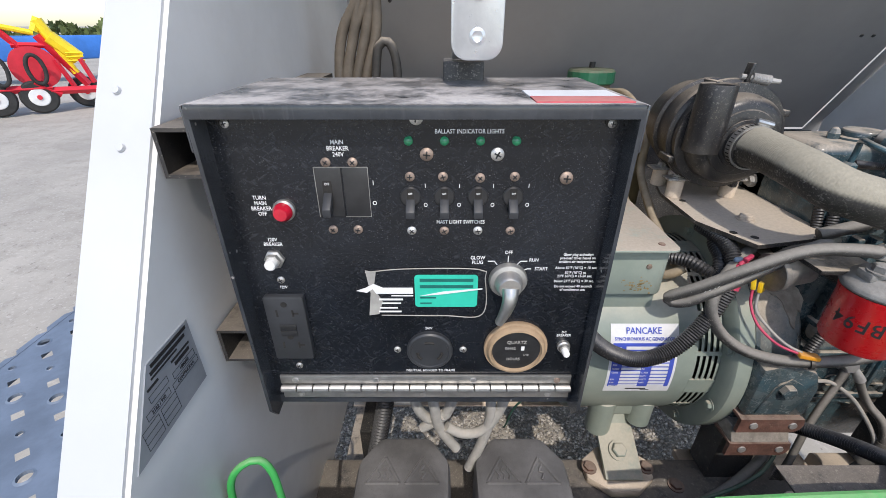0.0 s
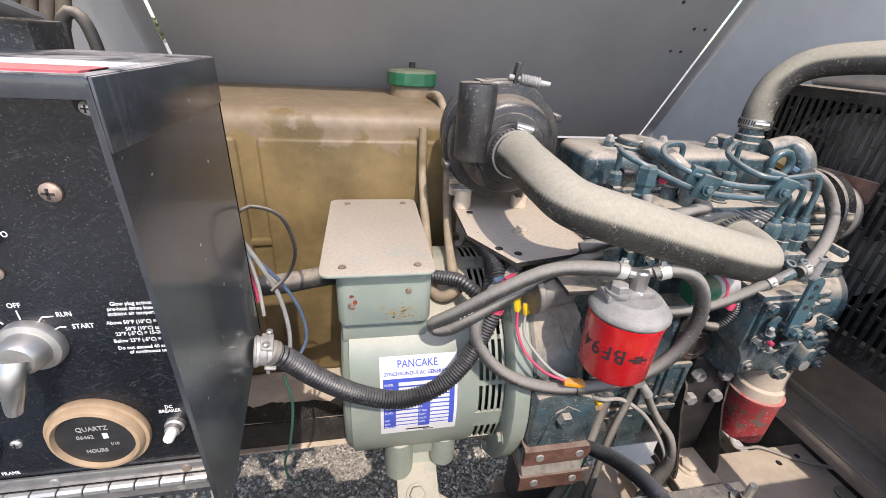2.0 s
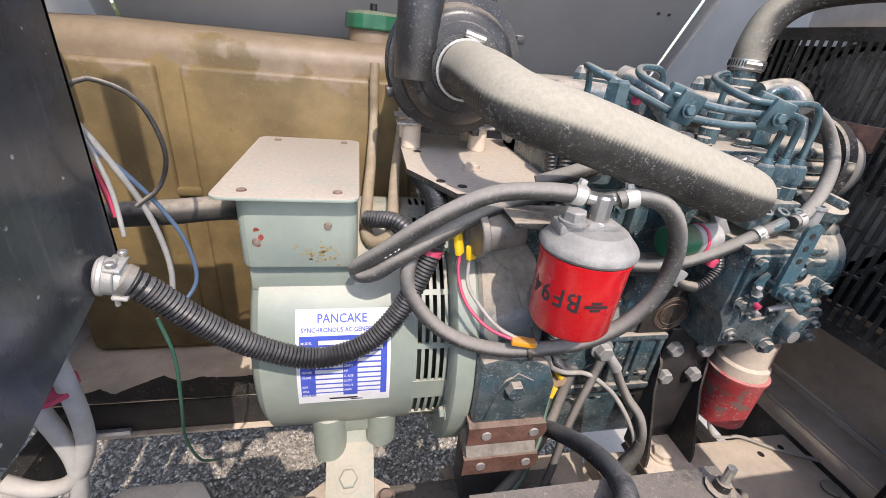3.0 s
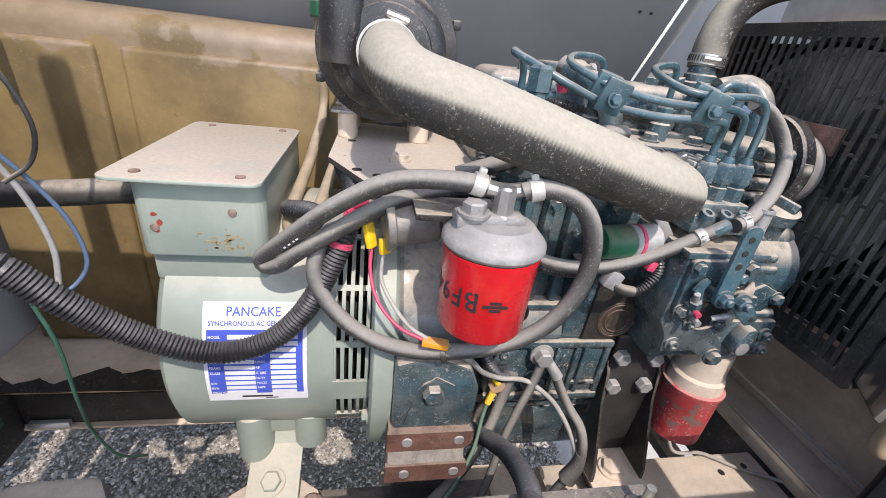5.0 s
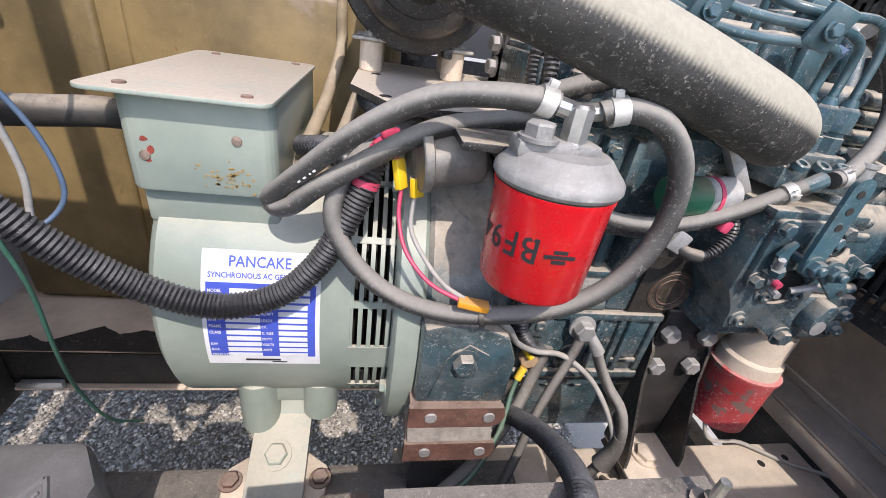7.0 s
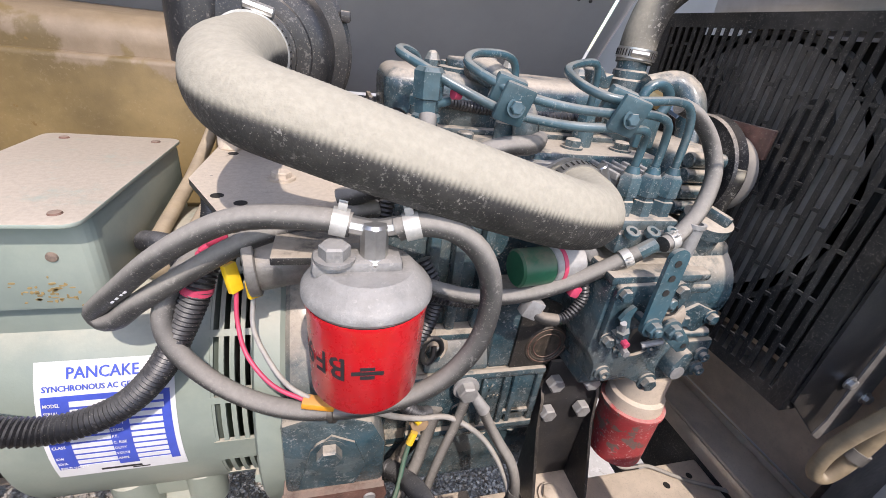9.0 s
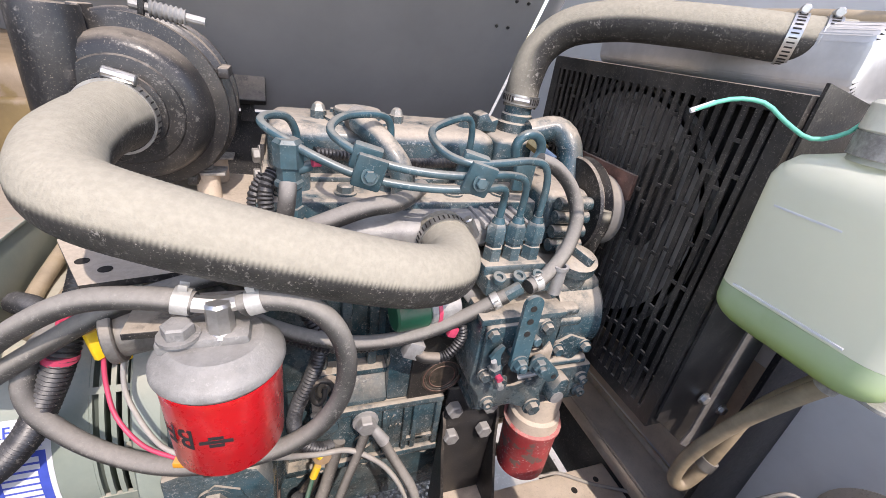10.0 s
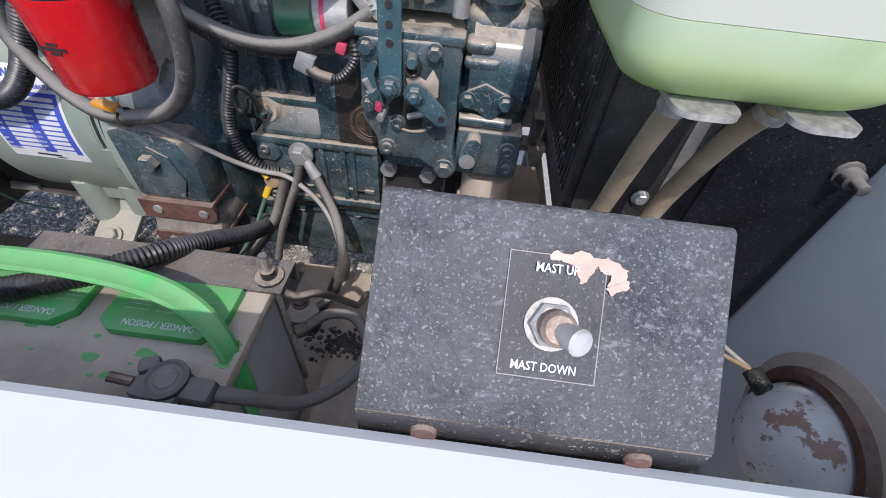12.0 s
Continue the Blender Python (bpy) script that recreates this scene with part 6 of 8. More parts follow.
for xa, xb in ((0.512, 0.502), (0.528, 0.541)):
    part("banjo", rod((0.52, 0.408, 1.020), (xb, 0.408, 1.024), 0.006, 10), M_STEEL, hd)

# ---- air cleaner with its shelf ----
sh = thing("shelf_bracket", (0.43, 0.58, 0.99), "black flat steel shelf carrying the air cleaner, dust-covered", "bracket")
bm = prism([(0.374, 0.560), (0.376, 0.675), (0.40, 0.76), (0.56, 0.74), (0.60, 0.60), (0.50, 0.50), (0.415, 0.482)], "z", 0.990, 0.996)
part("shelf", bm, M_SHELF, sh)
for x, y in ((0.405, 0.520), (0.425, 0.505), (0.395, 0.64)):
    part("hole", lathe((x, y, 0.996), (0, 0, 1), [(0, 0.0052), (0.0004, 0.0052)], 12), M_DARK, sh)
part("bolt", hexbolt((0.45, 0.565, 0.996), (0, 0, 1), 0.009, 0.006), M_DIRT, sh)
part("post", span((0.50, 0.60, 0.97), (0.545, 0.68, 0.991), 0.002), M_BLACK, sh)
part("upright_lug", span((0.535, 0.665, 0.995), (0.54, 0.71, 1.06), 0.001), M_BLACK, sh)
for z in (1.015, 1.04):
    part("bolt", hexbolt((0.534, 0.688, z), (-1, -0.2, 0), 0.009, 0.008), M_DUSTYALU, sh)

ac = thing("air_cleaner", (0.42, 0.66, 0.996), "round black plastic air cleaner housing, dusty", "air cleaner")
AC, AD = Vector((0.432, 0.602, 1.100)), Vector((0.03, 1.0, 0.0)).normalized()
bm = lathe(AC, AD, [(0.0, 0.0258), (0.0, 0.0530), (0.004, 0.0600), (0.012, 0.0640), (0.030, 0.0660), (0.032, 0.0783), (0.040, 0.0783), (0.042, 0.0757), (0.050, 0.0757), (0.052, 0.0800), (0.064, 0.0800), (0.066, 0.0740),
                     (0.110, 0.0722), (0.112, 0.0774), (0.120, 0.0774), (0.122, 0.0722), (0.165, 0.0688), (0.172, 0.0568), (0.174, 0)], 56)
body = part("body", bm, M_PLASTIC, ac)
part("scroll", lathe(AC - AD * 0.004, AD, [(0, 0.036), (0.002, 0.046), (0.008, 0.050)], 48), M_PLASTIC, ac)
bm = lathe((0.386, 0.618, 1.095), (0, 0, 1), [(-0.01, 0.026), (0.03, 0.0255), (0.082, 0.0245), (0.084, 0.0238), (0.082, 0.0215), (0.03, 0.021)], 36)
part("inlet_pipe", bm, M_PLASTIC, ac, "short upright inlet pipe")
part("outlet_neck", lathe(AC - AD * 0.030, AD, [(0, 0.0285), (0.022, 0.0295), (0.023, 0.034), (0.035, 0.035)], 36), M_PLASTIC, ac)
part("clamp_band", lathe(AC + AD * 0.052, AD, [(0, 0.0802), (0.001, 0.0822), (0.010, 0.0822), (0.011, 0.0802)], 56), M_BLACK, ac)
sp = part("clamp_spring", tube([(0.452, 0.655, 1.183), (0.480, 0.655, 1.179)], 0.0075, 10, rings=0.004, depth=0.002), M_DUSTYALU, ac)
part("clamp_screw", rod((0.436, 0.655, 1.185), (0.496, 0.655, 1.177), 0.004, 10), M_DUSTYALU, sp)
part("clamp_ear", box((0.446, 0.656, 1.186), (0.005, 0.014, 0.034), 0.001, (0, 8, 0)), M_BLACK, ac)
for d in (0.06, 0.12):
    for sgn in (-1, 1):
        c = AC + AD * d + Vector((sgn * 0.045, 0, -0.075))
        part("mount_foot", rod((c.x, c.y, 0.996), (c.x, c.y, 1.026), 0.0125, 18, 0.001), M_DIRT, ac)
        ft_ = part("foot_strap", span((c.x - 0.020, c.y - 0.013, 1.026), (c.x + 0.020, c.y + 0.013, 1.0295), 0.001), M_DULL, ac)
        part("foot_nut", hexbolt((c.x, c.y, 1.0295), (0, 0, 1), 0.0075, 0.007), M_DULL, ft_)
for k in range(4):
    a = radians(20 + k * 90)
    w = AD.orthogonal().normalized()
    p = AC + AD * 0.052 + (w * math.cos(a) + AD.cross(w) * math.sin(a)) * 0.083
    part("clip", box(p, (0.010, 0.035, 0.010), 0.002), M_BLACK, ac)

# ---- intake hose ----
ih = thing("intake_hose", (0.56, 0.44, 0.99), "fat dust-coated rubber intake hose with a curved end", "hose")
HOSE = [(0.433, 0.588, 1.100), (0.432, 0.557, 1.102), (0.430, 0.515, 1.101), (0.432, 0.473, 1.097), (0.447, 0.437, 1.087), (0.491, 0.417, 1.076), (0.558, 0.409, 1.057), (0.632, 0.410, 1.036), (0.666, 0.419, 1.026), (0.690, 0.436, 1.019), (0.703, 0.460, 1.018), (0.704, 0.483, 1.020), (0.705, 0.503, 1.022)]
part("hose", tube(HOSE, 0.0252, 40, rings=0.003, depth=0.00018, radii=lambda t: 0.0252 + 0.004 * max(0, 1 - t * 9)), M_RUBBER, ih)


def hose_clamp(par, c, d, r, w=0.012, screw_dir=(0, 0, 1)):
    c, d = Vector(c), Vector(d).normalized()
    if r < 0.012:
        # plain spring band with two squeezed ears
        k = part("hose_clamp", lathe(c - d * w / 2, d, [(0, r), (0, r + 0.0009), (w, r + 0.0009), (w, r)], 28), M_CLIP, par, "plain pale spring band clamp")
        s = Vector(screw_dir)
        s = (s - d * s.dot(d)).normalized()
        t = s.cross(d)
        for g in (-1, 1):
            m = Matrix((t, d, s)).transposed().to_4x4()
            m.translation = c + s * (r + 0.0025) + t * (0.0022 * g)
            part("ear", turn(box((0, 0, 0), (0.0009, w * 0.55, 0.0055), 0.0003), m), M_CLIP, k)
        return k
    b = lathe(c - d * w / 2, d, [(0, r), (0, r + 0.0012), (w, r + 0.0012), (w, r)], 36)
    k = part("hose_clamp", b, M_STEEL, par, "perforated steel hose clamp")
    s = Vector(screw_dir)
    s = (s - d * s.dot(d)).normalized()
    p = c + s * (r + min(0.004, 0.001 + r * 0.1))
    t = s.cross(d)
    k_ = min(0.012, 0.004 + r * 0.3)
    b = rod(p - t * k_, p + t * k_, k_ * 0.4, 10, 0.001)
    part("worm_screw", b, M_STEEL, k)
    for i in range(36):
        a = 6.2832 * i / 36
        q = (s * math.cos(a) + t * math.sin(a))
        b = box((0, 0, 0), (0.0012, w * 0.6, 0.0006))
        m = Matrix((t * -math.sin(a) * 0 + q.cross(d), d, q)).transposed().to_4x4()
        m.translation = c + q * (r + 0.0014)
        turn(b, m)
        part("slot", b, M_DARK, k)
    return k


hose_clamp(ih, AC - AD * 0.022, AD, 0.0298, 0.012, (0.25, 0, 1))
hose_clamp(ih, (0.7043, 0.488, 1.0205), (0.03, 1, 0.1), 0.0256, 0.011, (0.8, 0.2, 0.5))

# ---- radiator with slotted guard ----
rad = thing("radiator", (0.98, 0.565, 0.80), "black radiator behind a slotted steel guard", "radiator")
RX, RY0, RY1, RZ0, RZ1 = 0.945, 0.383, 0.745, 0.822, 1.190
part("core", span((0.998, RY0 + 0.02, RZ0 + 0.02), (1.02, RY1 - 0.02, RZ1 - 0.02)), M_DARK, rad)
fr = bmesh.new()
for lo_, hi_ in (((RX, RY0, RZ0), (1.015, RY0 + 0.004, RZ1)), ((RX, RY1 - 0.004, RZ0), (1.015, RY1, RZ1)), ((RX, RY0 + 0.004, RZ1 - 0.004), (1.015, RY1 - 0.004, RZ1)), ((RX, RY0 + 0.004, RZ0), (1.015, RY1 - 0.004, RZ0 + 0.004)),
                 ((RX, RY0 + 0.004, RZ0 + 0.004), (RX + 0.002, RY0 + 0.016, RZ1 - 0.004)), ((RX, RY1 - 0.016, RZ0 + 0.004), (RX + 0.002, RY1 - 0.004, RZ1 - 0.004)),
                 ((RX, RY0 + 0.016, RZ1 - 0.016), (RX + 0.002, RY1 - 0.016, RZ1 - 0.004)), ((RX, RY0 + 0.016, RZ0 + 0.004), (RX + 0.002, RY1 - 0.016, RZ0 + 0.016))):
    span(lo_, hi_, 0.0, 2, fr)
frame_part = part("guard_frame", fr, M_GUARD, rad)
NB = 26
random.seed(5)
PITCH = (RY1 - RY0 - 0.032) / NB
for i in range(NB):
    y = RY0 + 0.016 + PITCH * (i + 0.5)
    part("guard_bar", span((RX, y - 0.0029, RZ0 + 0.016), (RX + 0.002, y + 0.0029, RZ1 - 0.016)), M_GUARD, frame_part)
    z = RZ0 + 0.03 + random.uniform(0, 0.05)
    while z < RZ1 - 0.03:
        part("guard_bridge", span((RX - 0.0008, y + 0.0029, z - 0.0018), (RX + 0.0017, y + PITCH - 0.0029, z + 0.0018)), M_GUARD, frame_part)
        z += random.choice((0.045, 0.052, 0.06))
# fan shroud behind the guard: round opening
part("shroud_ring", lathe((RX + 0.012, 0.575, 1.02), (1, 0, 0), [(0, 0.150), (0.012, 0.150), (0.012, 0.156), (0, 0.156), (0, 0.150)], 40), M_HOSE, rad)
part("dusty_core", lathe((RX + 0.011, 0.572, 1.025), (1, 0, 0), [(0, 0), (0, 0.140), (0.002, 0.140)], 40), mat("dusty_core_fins", (0.27, 0.25, 0.23), 0.9, var=0.25, scale=30, bump=0.8), rad, "grey dusty round core face")
for a_, w_, h_ in ((35, 0.030, 0.062), (155, 0.028, 0.058), (275, 0.030, 0.060)):
    ca_, sa_ = math.cos(radians(a_)), math.sin(radians(a_))
    el_ = [(0.572 + 0.082 * ca_ + w_ * math.cos(radians(q)), 1.025 + 0.082 * sa_ + h_ * math.sin(radians(q))) for q in range(0, 360, 24)]
    part("fan_blade", prism(el_, "x", RX + 0.0065, RX + 0.0095), M_PLASTIC, rad, "black plastic fan blade")
part("side_plate", prism([(0.952, 0.836), (1.030, 0.768), (1.062, 0.795), (1.062, 1.18), (0.952, 1.20)], "y", RY0 - 0.004, RY0 - 0.001), M_GUARD, rad, "dusty black side flange")
part("mounting_strip", prism([(1.016, 0.778), (1.030, 0.769), (1.061, 0.796), (1.061, 1.16), (1.022, 1.16), (1.022, 0.80)], "y", RY0 - 0.0062, RY0 - 0.0042), M_TUBEGREY, rad, "dust-greyed steel mounting strip")
for x, z in ((1.009, 0.861), (1.055, 0.832)):
    part("bolt", hexbolt((x, RY0 - 0.006, z), (0, -1, 0), 0.0058, 0.005), M_SCREWB, rad)
tt = part("header_tank", prism(round_rect(1.012, 1.188, 1.122, 1.250, 0.016), "y", 0.398, 0.74, 0.006), M_TANKM, rad, "bare metal header tank")
part("inlet_neck", rod((1.06, 0.418, 1.230), (1.015, 0.472, 1.232), 0.0195, 24), M_TANKM, tt)
part("tank_seam", span((1.008, 0.393, 1.184), (1.124, 0.742, 1.188), 0.001), M_DUSTYALU, tt)
# dark bars laid on the uncut frame side, painted as the shade in slots
for k_ in range(3):
    for z_ in (0.86, 0.96, 1.06):
        part("side_slot_shade", span((RX + 0.014 + k_ * 0.013, RY0 - 0.0005, z_), (RX + 0.018 + k_ * 0.013, RY0, z_ + 0.086)), M_DARK, frame_part)
rb = part("rust_bracket", span((0.938, 0.517, 1.050), (0.9435, 0.66, 1.081), 0.001), M_RUSTY, rad, "rust-brown fan guard strap")

# black upright panel beside the radiator
bm = prism([(1.036, 0.592), (X1 - 0.003, 0.592), (X1 - 0.003, 1.42), (1.116, 1.42), (1.116, 1.175), (1.066, 1.150), (1.036, 1.10)], "y", 0.345, 0.352, 0.001)
up = thing("upright_panel", (1.09, 0.348, 0.592), "glossy black steel upright between radiator and end wall", "panel")
M_GLOSS = mat("glossy_black_paint", (0.008, 0.009, 0.012), 0.3, var=0.4, scale=30, bump=0.15, specks=0.12)
M_GLOSS.node_tree.nodes["Principled BSDF"].inputs["Specular IOR Level"].default_value = 0.22
part("sheet", bm, M_GLOSS, up)
bb = part("latch_bolt", lathe((1.127, 0.345, 0.928), (0, -1, 0), [(0, 0.0105), (0.0025, 0.0105), (0.003, 0.0078), (0.011, 0.0078), (0.012, 0.0045), (0.022, 0.0045), (0.023, 0)], 12), M_HOSE, up)
# upper radiator hose
rh = thing("radiator_hose", (0.93, 0.58, 1.13), "dusty black upper radiator hose", "hose")
part("hose", tube([(0.849, 0.655, 1.125), (0.852, 0.658, 1.16), (0.862, 0.655, 1.195), (0.885, 0.635, 1.222), (0.92, 0.592, 1.234), (0.955, 0.550, 1.236), (0.99, 0.505, 1.235), (1.02, 0.467, 1.233), (1.043, 0.437, 1.232)], 0.0212, 28), M_RUBBER, rh)
hose_clamp(rh, (0.850, 0.656, 1.135), (0.05, 0, 1), 0.0216, 0.012, (-0.5, -1, 0))
hose_clamp(rh, (1.018, 0.470, 1.233), (0.6, -0.75, -0.04), 0.0216, 0.011, (0, 0, 1))
hose_clamp(rh, (1.033, 0.450, 1.2322), (0.6, -0.75, -0.04), 0.0216, 0.011, (0, 0, 1))

# ---- coolant bottle ----
cb = thing("coolant_bottle", (0.96, 0.304, 1.006), "milky plastic coolant bottle with green coolant at the bottom", "bottle")
BX0, BX1, BY0, BY1, BZ0, BZ1 = 0.8995, 1.032, 0.2345, 0.367, 1.009, 1.159


def bottle_shell(z0, z1, taper0, taper1, inset=0.0):
    """A rounded box, narrower towards its top and bottom."""
    b = bmesh.new()
    rings = []
    n = 14
    for i in range(n + 1):
        t = i / n
        z = z0 + (z1 - z0) * t
        f = (z - BZ0) / (BZ1 - BZ0)
        g = inset
        if f < 0.14:
            g += 0.022 * (1 - math.sqrt(max(0, 1 - (1 - f / 0.14) ** 2)))
        if f > 0.82:
            g += 0.030 * (1 - math.sqrt(max(0, 1 - ((f - 0.82) / 0.18) ** 2)))
        g += 0.004 * (1 - f)
        rings.append([b.verts.new((u, v, z)) for u, v in round_rect(BX0 + g, BY0 + g, BX1 - g, BY1 - g, 0.020, 6)])
    m = len(rings[0])
    for r0, r1 in zip(rings, rings[1:]):
        for k in range(m):
            b.faces.new((r0[k], r0[(k + 1) % m], r1[(k + 1) % m], r1[k]))
    b.faces.new(rings[0])
    b.faces.new(rings[-1])
    return b


part("shell", bottle_shell(1.0443, BZ1, 0, 0), M_MILKY, cb, smooth=60)
part("coolant_level", bottle_shell(BZ0, 1.0440, 0, 0), M_COOLANT, cb, "green coolant showing through the lower bottle", smooth=60)
for y0_, y1_, z_ in ((0.265, 0.345, 1.047), (0.30, 0.345, 1.115)):
    part("moulded_line", span((BX0 + 0.0006, y0_, z_), (BX0 + 0.0022, y1_, z_ + 0.0014)), M_LABELW, cb)
part("neck", lathe((0.936, 0.311, BZ1 - 0.003), (0, 0, 1), [(0, 0.0245), (0.022, 0.0225)], 32), M_MILKY, cb)
part("cap", lathe((0.936, 0.311, BZ1 + 0.016), (0, 0, 1), [(0, 0.025), (0.0015, 0.0265), (0.017, 0.0262), (0.0195, 0.024), (0.0205, 0)], 40), M_CREAM, cb, "cream screw cap")
br = part("neck_bracket", lathe((0.936, 0.311, BZ1 + 0.001), (0, 0, 1), [(0, 0.0248), (0, 0.0262), (0.015, 0.0262), (0.015, 0.0248), (0, 0.0248)], 36), M_DULL, cb, "zinc neck bracket")
part("bracket_bolt", hexbolt((0.934, 0.2845, BZ1 + 0.008), (-0.3, -1, 0), 0.0058, 0.005, True, None, 0.010), M_SCREWB, br)
part("bracket_arm", span((0.955, 0.328, BZ1 + 0.0006), (1.07, 0.332, BZ1 + 0.0155), 0.001), M_DULL, br)
part("bracket_ear", span((0.936, 0.2815, BZ1 + 0.0006), (0.972, 0.2845, BZ1 + 0.0155), 0.001), M_DULL, br)
for x in (0.947, 0.999):
    part("tab", prism(round_rect(x - 0.015, 0.236, x + 0.015, 0.285, 0.009), "z", 1.007, 1.0098), M_DULL, cb)

# ---- mast switch box ----
sb = thing("mast_switch_box", (0.874, 0.16, 0.905), "black crinkle-painted mast switch box with a worn decal", "switch box")
SX0, SX1 = 0.8205, 0.928
bm = prism([(0.1105, 0.9660), (0.1595, 1.0105), (0.162, 1.0105), (0.2105, 0.966), (0.2085, 0.964), (0.161, 1.0075), (0.1125, 0.9640)], "x", SX0, SX1, 0.0006)
part("cover", bm, M_CRINKLE, sb, "dust-filmed sloped cover")
part("lower_flange", prism([(0.1105, 0.9655), (0.1125, 0.9645), (0.1118, 0.944), (0.1098, 0.944)], "x", SX0, SX1, 0.0004), M_BLACK, sb, "dust-speckled lower flange")
part("side_plate", prism([(0.118, 0.909), (0.118, 0.968), (0.160, 1.0065), (0.2065, 0.964), (0.2065, 0.909)], "x", SX0 + 0.002, SX0 + 0.0045), M_BLACK, sb)
part("side_plate", prism([(0.118, 0.909), (0.118, 0.968), (0.160, 1.0065), (0.2065, 0.964), (0.2065, 0.909)], "x", SX1 - 0.0045, SX1 - 0.002), M_BLACK, sb)
part("back_plate", span((SX0 + 0.0045, 0.2045, 0.909), (SX1 - 0.0045, 0.2065, 0.962)), M_BLACK, sb)
FN = Vector((0, -0.676, 0.737))  # outward from the sloped face
FU = Vector((0, 0.737, 0.676))
FC = Vector((0.8745, 0.1325, 0.9858))


def on_slope(x, s, off):
    p = FC + FU * s + FN * off
    return Matrix(((1, FU.x, FN.x, x), (0, FU.y, FN.y, p.y), (0, FU.z, FN.z, p.z), (0, 0, 0, 1)))


bm = turn(prism(round_rect(-0.0145, -0.0175, 0.0145, 0.0195, 0.001), "z", 0, 0.0003), on_slope(0.8758, 0.004, 0.0006))
dc = part("decal", bm, M_DECAL, sb, "black decal lettered for mast up and down")
bm = bmesh.new()
for a, b_ in (((-0.0145, -0.0175), (0.0145, -0.0175)), ((0.0145, -0.0175), (0.0145, 0.0195)), ((0.0145, 0.0195), (-0.0145, 0.0195)), ((-0.0145, 0.0195), (-0.0145, -0.0175))):
    rod((*a, 0.0003), (*b_, 0.0003), 0.00018, 5, 0, bm)
part("decal_border", turn(bm, on_slope(0.8758, 0.004, 0.0006)), M_GREYW, dc)
part("lettering", turn(words("MAST UP", Matrix(), 0.0037), on_slope(0.8753, 0.0193, 0.0026)), M_TEXT, dc)
part("lettering", turn(words("MAST DOWN", Matrix(), 0.0037), on_slope(0.8748, -0.0102, 0.0011)), M_TEXT, dc)
random.seed(4)
patch = ragged([(-0.0115, 0.0035), (-0.009, 0.0050), (-0.005, 0.0042), (-0.002, 0.0058), (0.002, 0.0040), (0.006, 0.0047), (0.010, 0.0030), (0.0128, 0.0015), (0.0122, -0.0015), (0.0135, -0.0035), (0.0105, -0.0052), (0.0085, -0.0068), (0.0058, -0.0048), (0.0072, -0.0028), (0.0078, -0.0005), (0.005, 0.0002), (0.0035, 0.0018), (0.0005, -0.0035), (-0.0015, -0.0042), (-0.0025, -0.0012), (-0.0045, 0.0012), (-0.0075, 0.0022), (-0.0095, 0.0018)], 0.0006)
bm = prism(patch, "z", 0, 0.0004)
part("bare_patch", turn(bm, on_slope(0.8840, 0.0200, 0.0008)), mat("bare_tan_primer", (0.55, 0.42, 0.34), 0.7, var=0.2, scale=90), dc)
tg = part("toggle_switch", turn(lathe((0, 0, 0), (0, 0, 1), [(0, 0.0080), (0.0010, 0.0080), (0.0010, 0.0066)], 30), on_slope(0.8755, 0.0030, 0.001)), M_DULL, sb, "chrome toggle switch")
part("hex_nut", turn(lathe((0, 0, 0.0012), (0, 0, 1), [(0, 0.0070), (0.0032, 0.0070), (0.0040, 0.0058)], 6), on_slope(0.8755, 0.0030, 0.001)), M_DULL, tg)
part("bushing", turn(lathe((0, 0, 0.004), (0, 0, 1), [(0, 0.0052), (0.006, 0.0052), (0.007, 0.004)], 18), on_slope(0.8755, 0.0030, 0.001)), M_SCREW, tg)
part("bat_lever", turn(tube([(0, 0, 0.008), (0.0020, -0.001, 0.0115), (0.0042, -0.002, 0.0160), (0.0046, -0.0022, 0.0168)], 0.0022, 14, 0.0008, radii=lambda t: 0.0026 + 0.0014 * min(1.0, t * 1.15) - 0.0016 * max(0.0, t - 0.87) / 0.13), on_slope(0.8755, 0.0030, 0.001)), M_CLIP, tg)
for x in (0.842, 0.909):
    part("flange_screw", lathe((x, 0.1100, 0.9565), (0, -1, 0.1), [(0, 0.0045), (0.0015, 0.004), (0.0022, 0)], 12), M_RUSTY, sb)
for x in (0.832, 0.918):
    part("cover_screw", lathe((x, 0.186, 0.9885), (0, 0.676, 0.737), [(0, 0.004), (0.002, 0.0035), (0.0025, 0)], 12), M_SCREWB, sb)

# ---- battery ----
bt = thing("battery", (0.545, 0.215, 0.521), "dust-caked green-topped starter battery in a strap", "battery")
part("case", span((0.415, 0.145, 0.521), (0.672, 0.300, 0.742), 0.006), M_BATGREY, bt)
part("lid", span((0.412, 0.142, 0.742), (0.675, 0.303, 0.757), 0.004), M_BATDUST, bt, "dust-caked green lid")
for x0, x1 in ((0.425, 0.520), (0.545, 0.652)):
    bm = prism([(x0, 0.287), (x0, 0.238), (x0 + 0.012, 0.228), (x1 - 0.015, 0.228), (x1, 0.242), (x1, 0.287)], "z", 0.756, 0.766, 0.0015)
    vc = part("vent_cover", bm, M_GREENBAT, bt, "green vent cover with moulded warnings")
    part("lettering", words("DANGER / POISON", pose((x0 + x1) / 2, 0.2375, 0.7664, 0, 0, 180), 0.0088), M_TEXT, vc)
    for k in range(3):
        for j in range(4):
            part("print_bar", span((x0 + 0.015 + k * 0.028, 0.2505 + j * 0.0052, 0.7661), (x0 + 0.036 + k * 0.028, 0.2517 + j * 0.0052, 0.7663)), M_BATPRINT, vc)
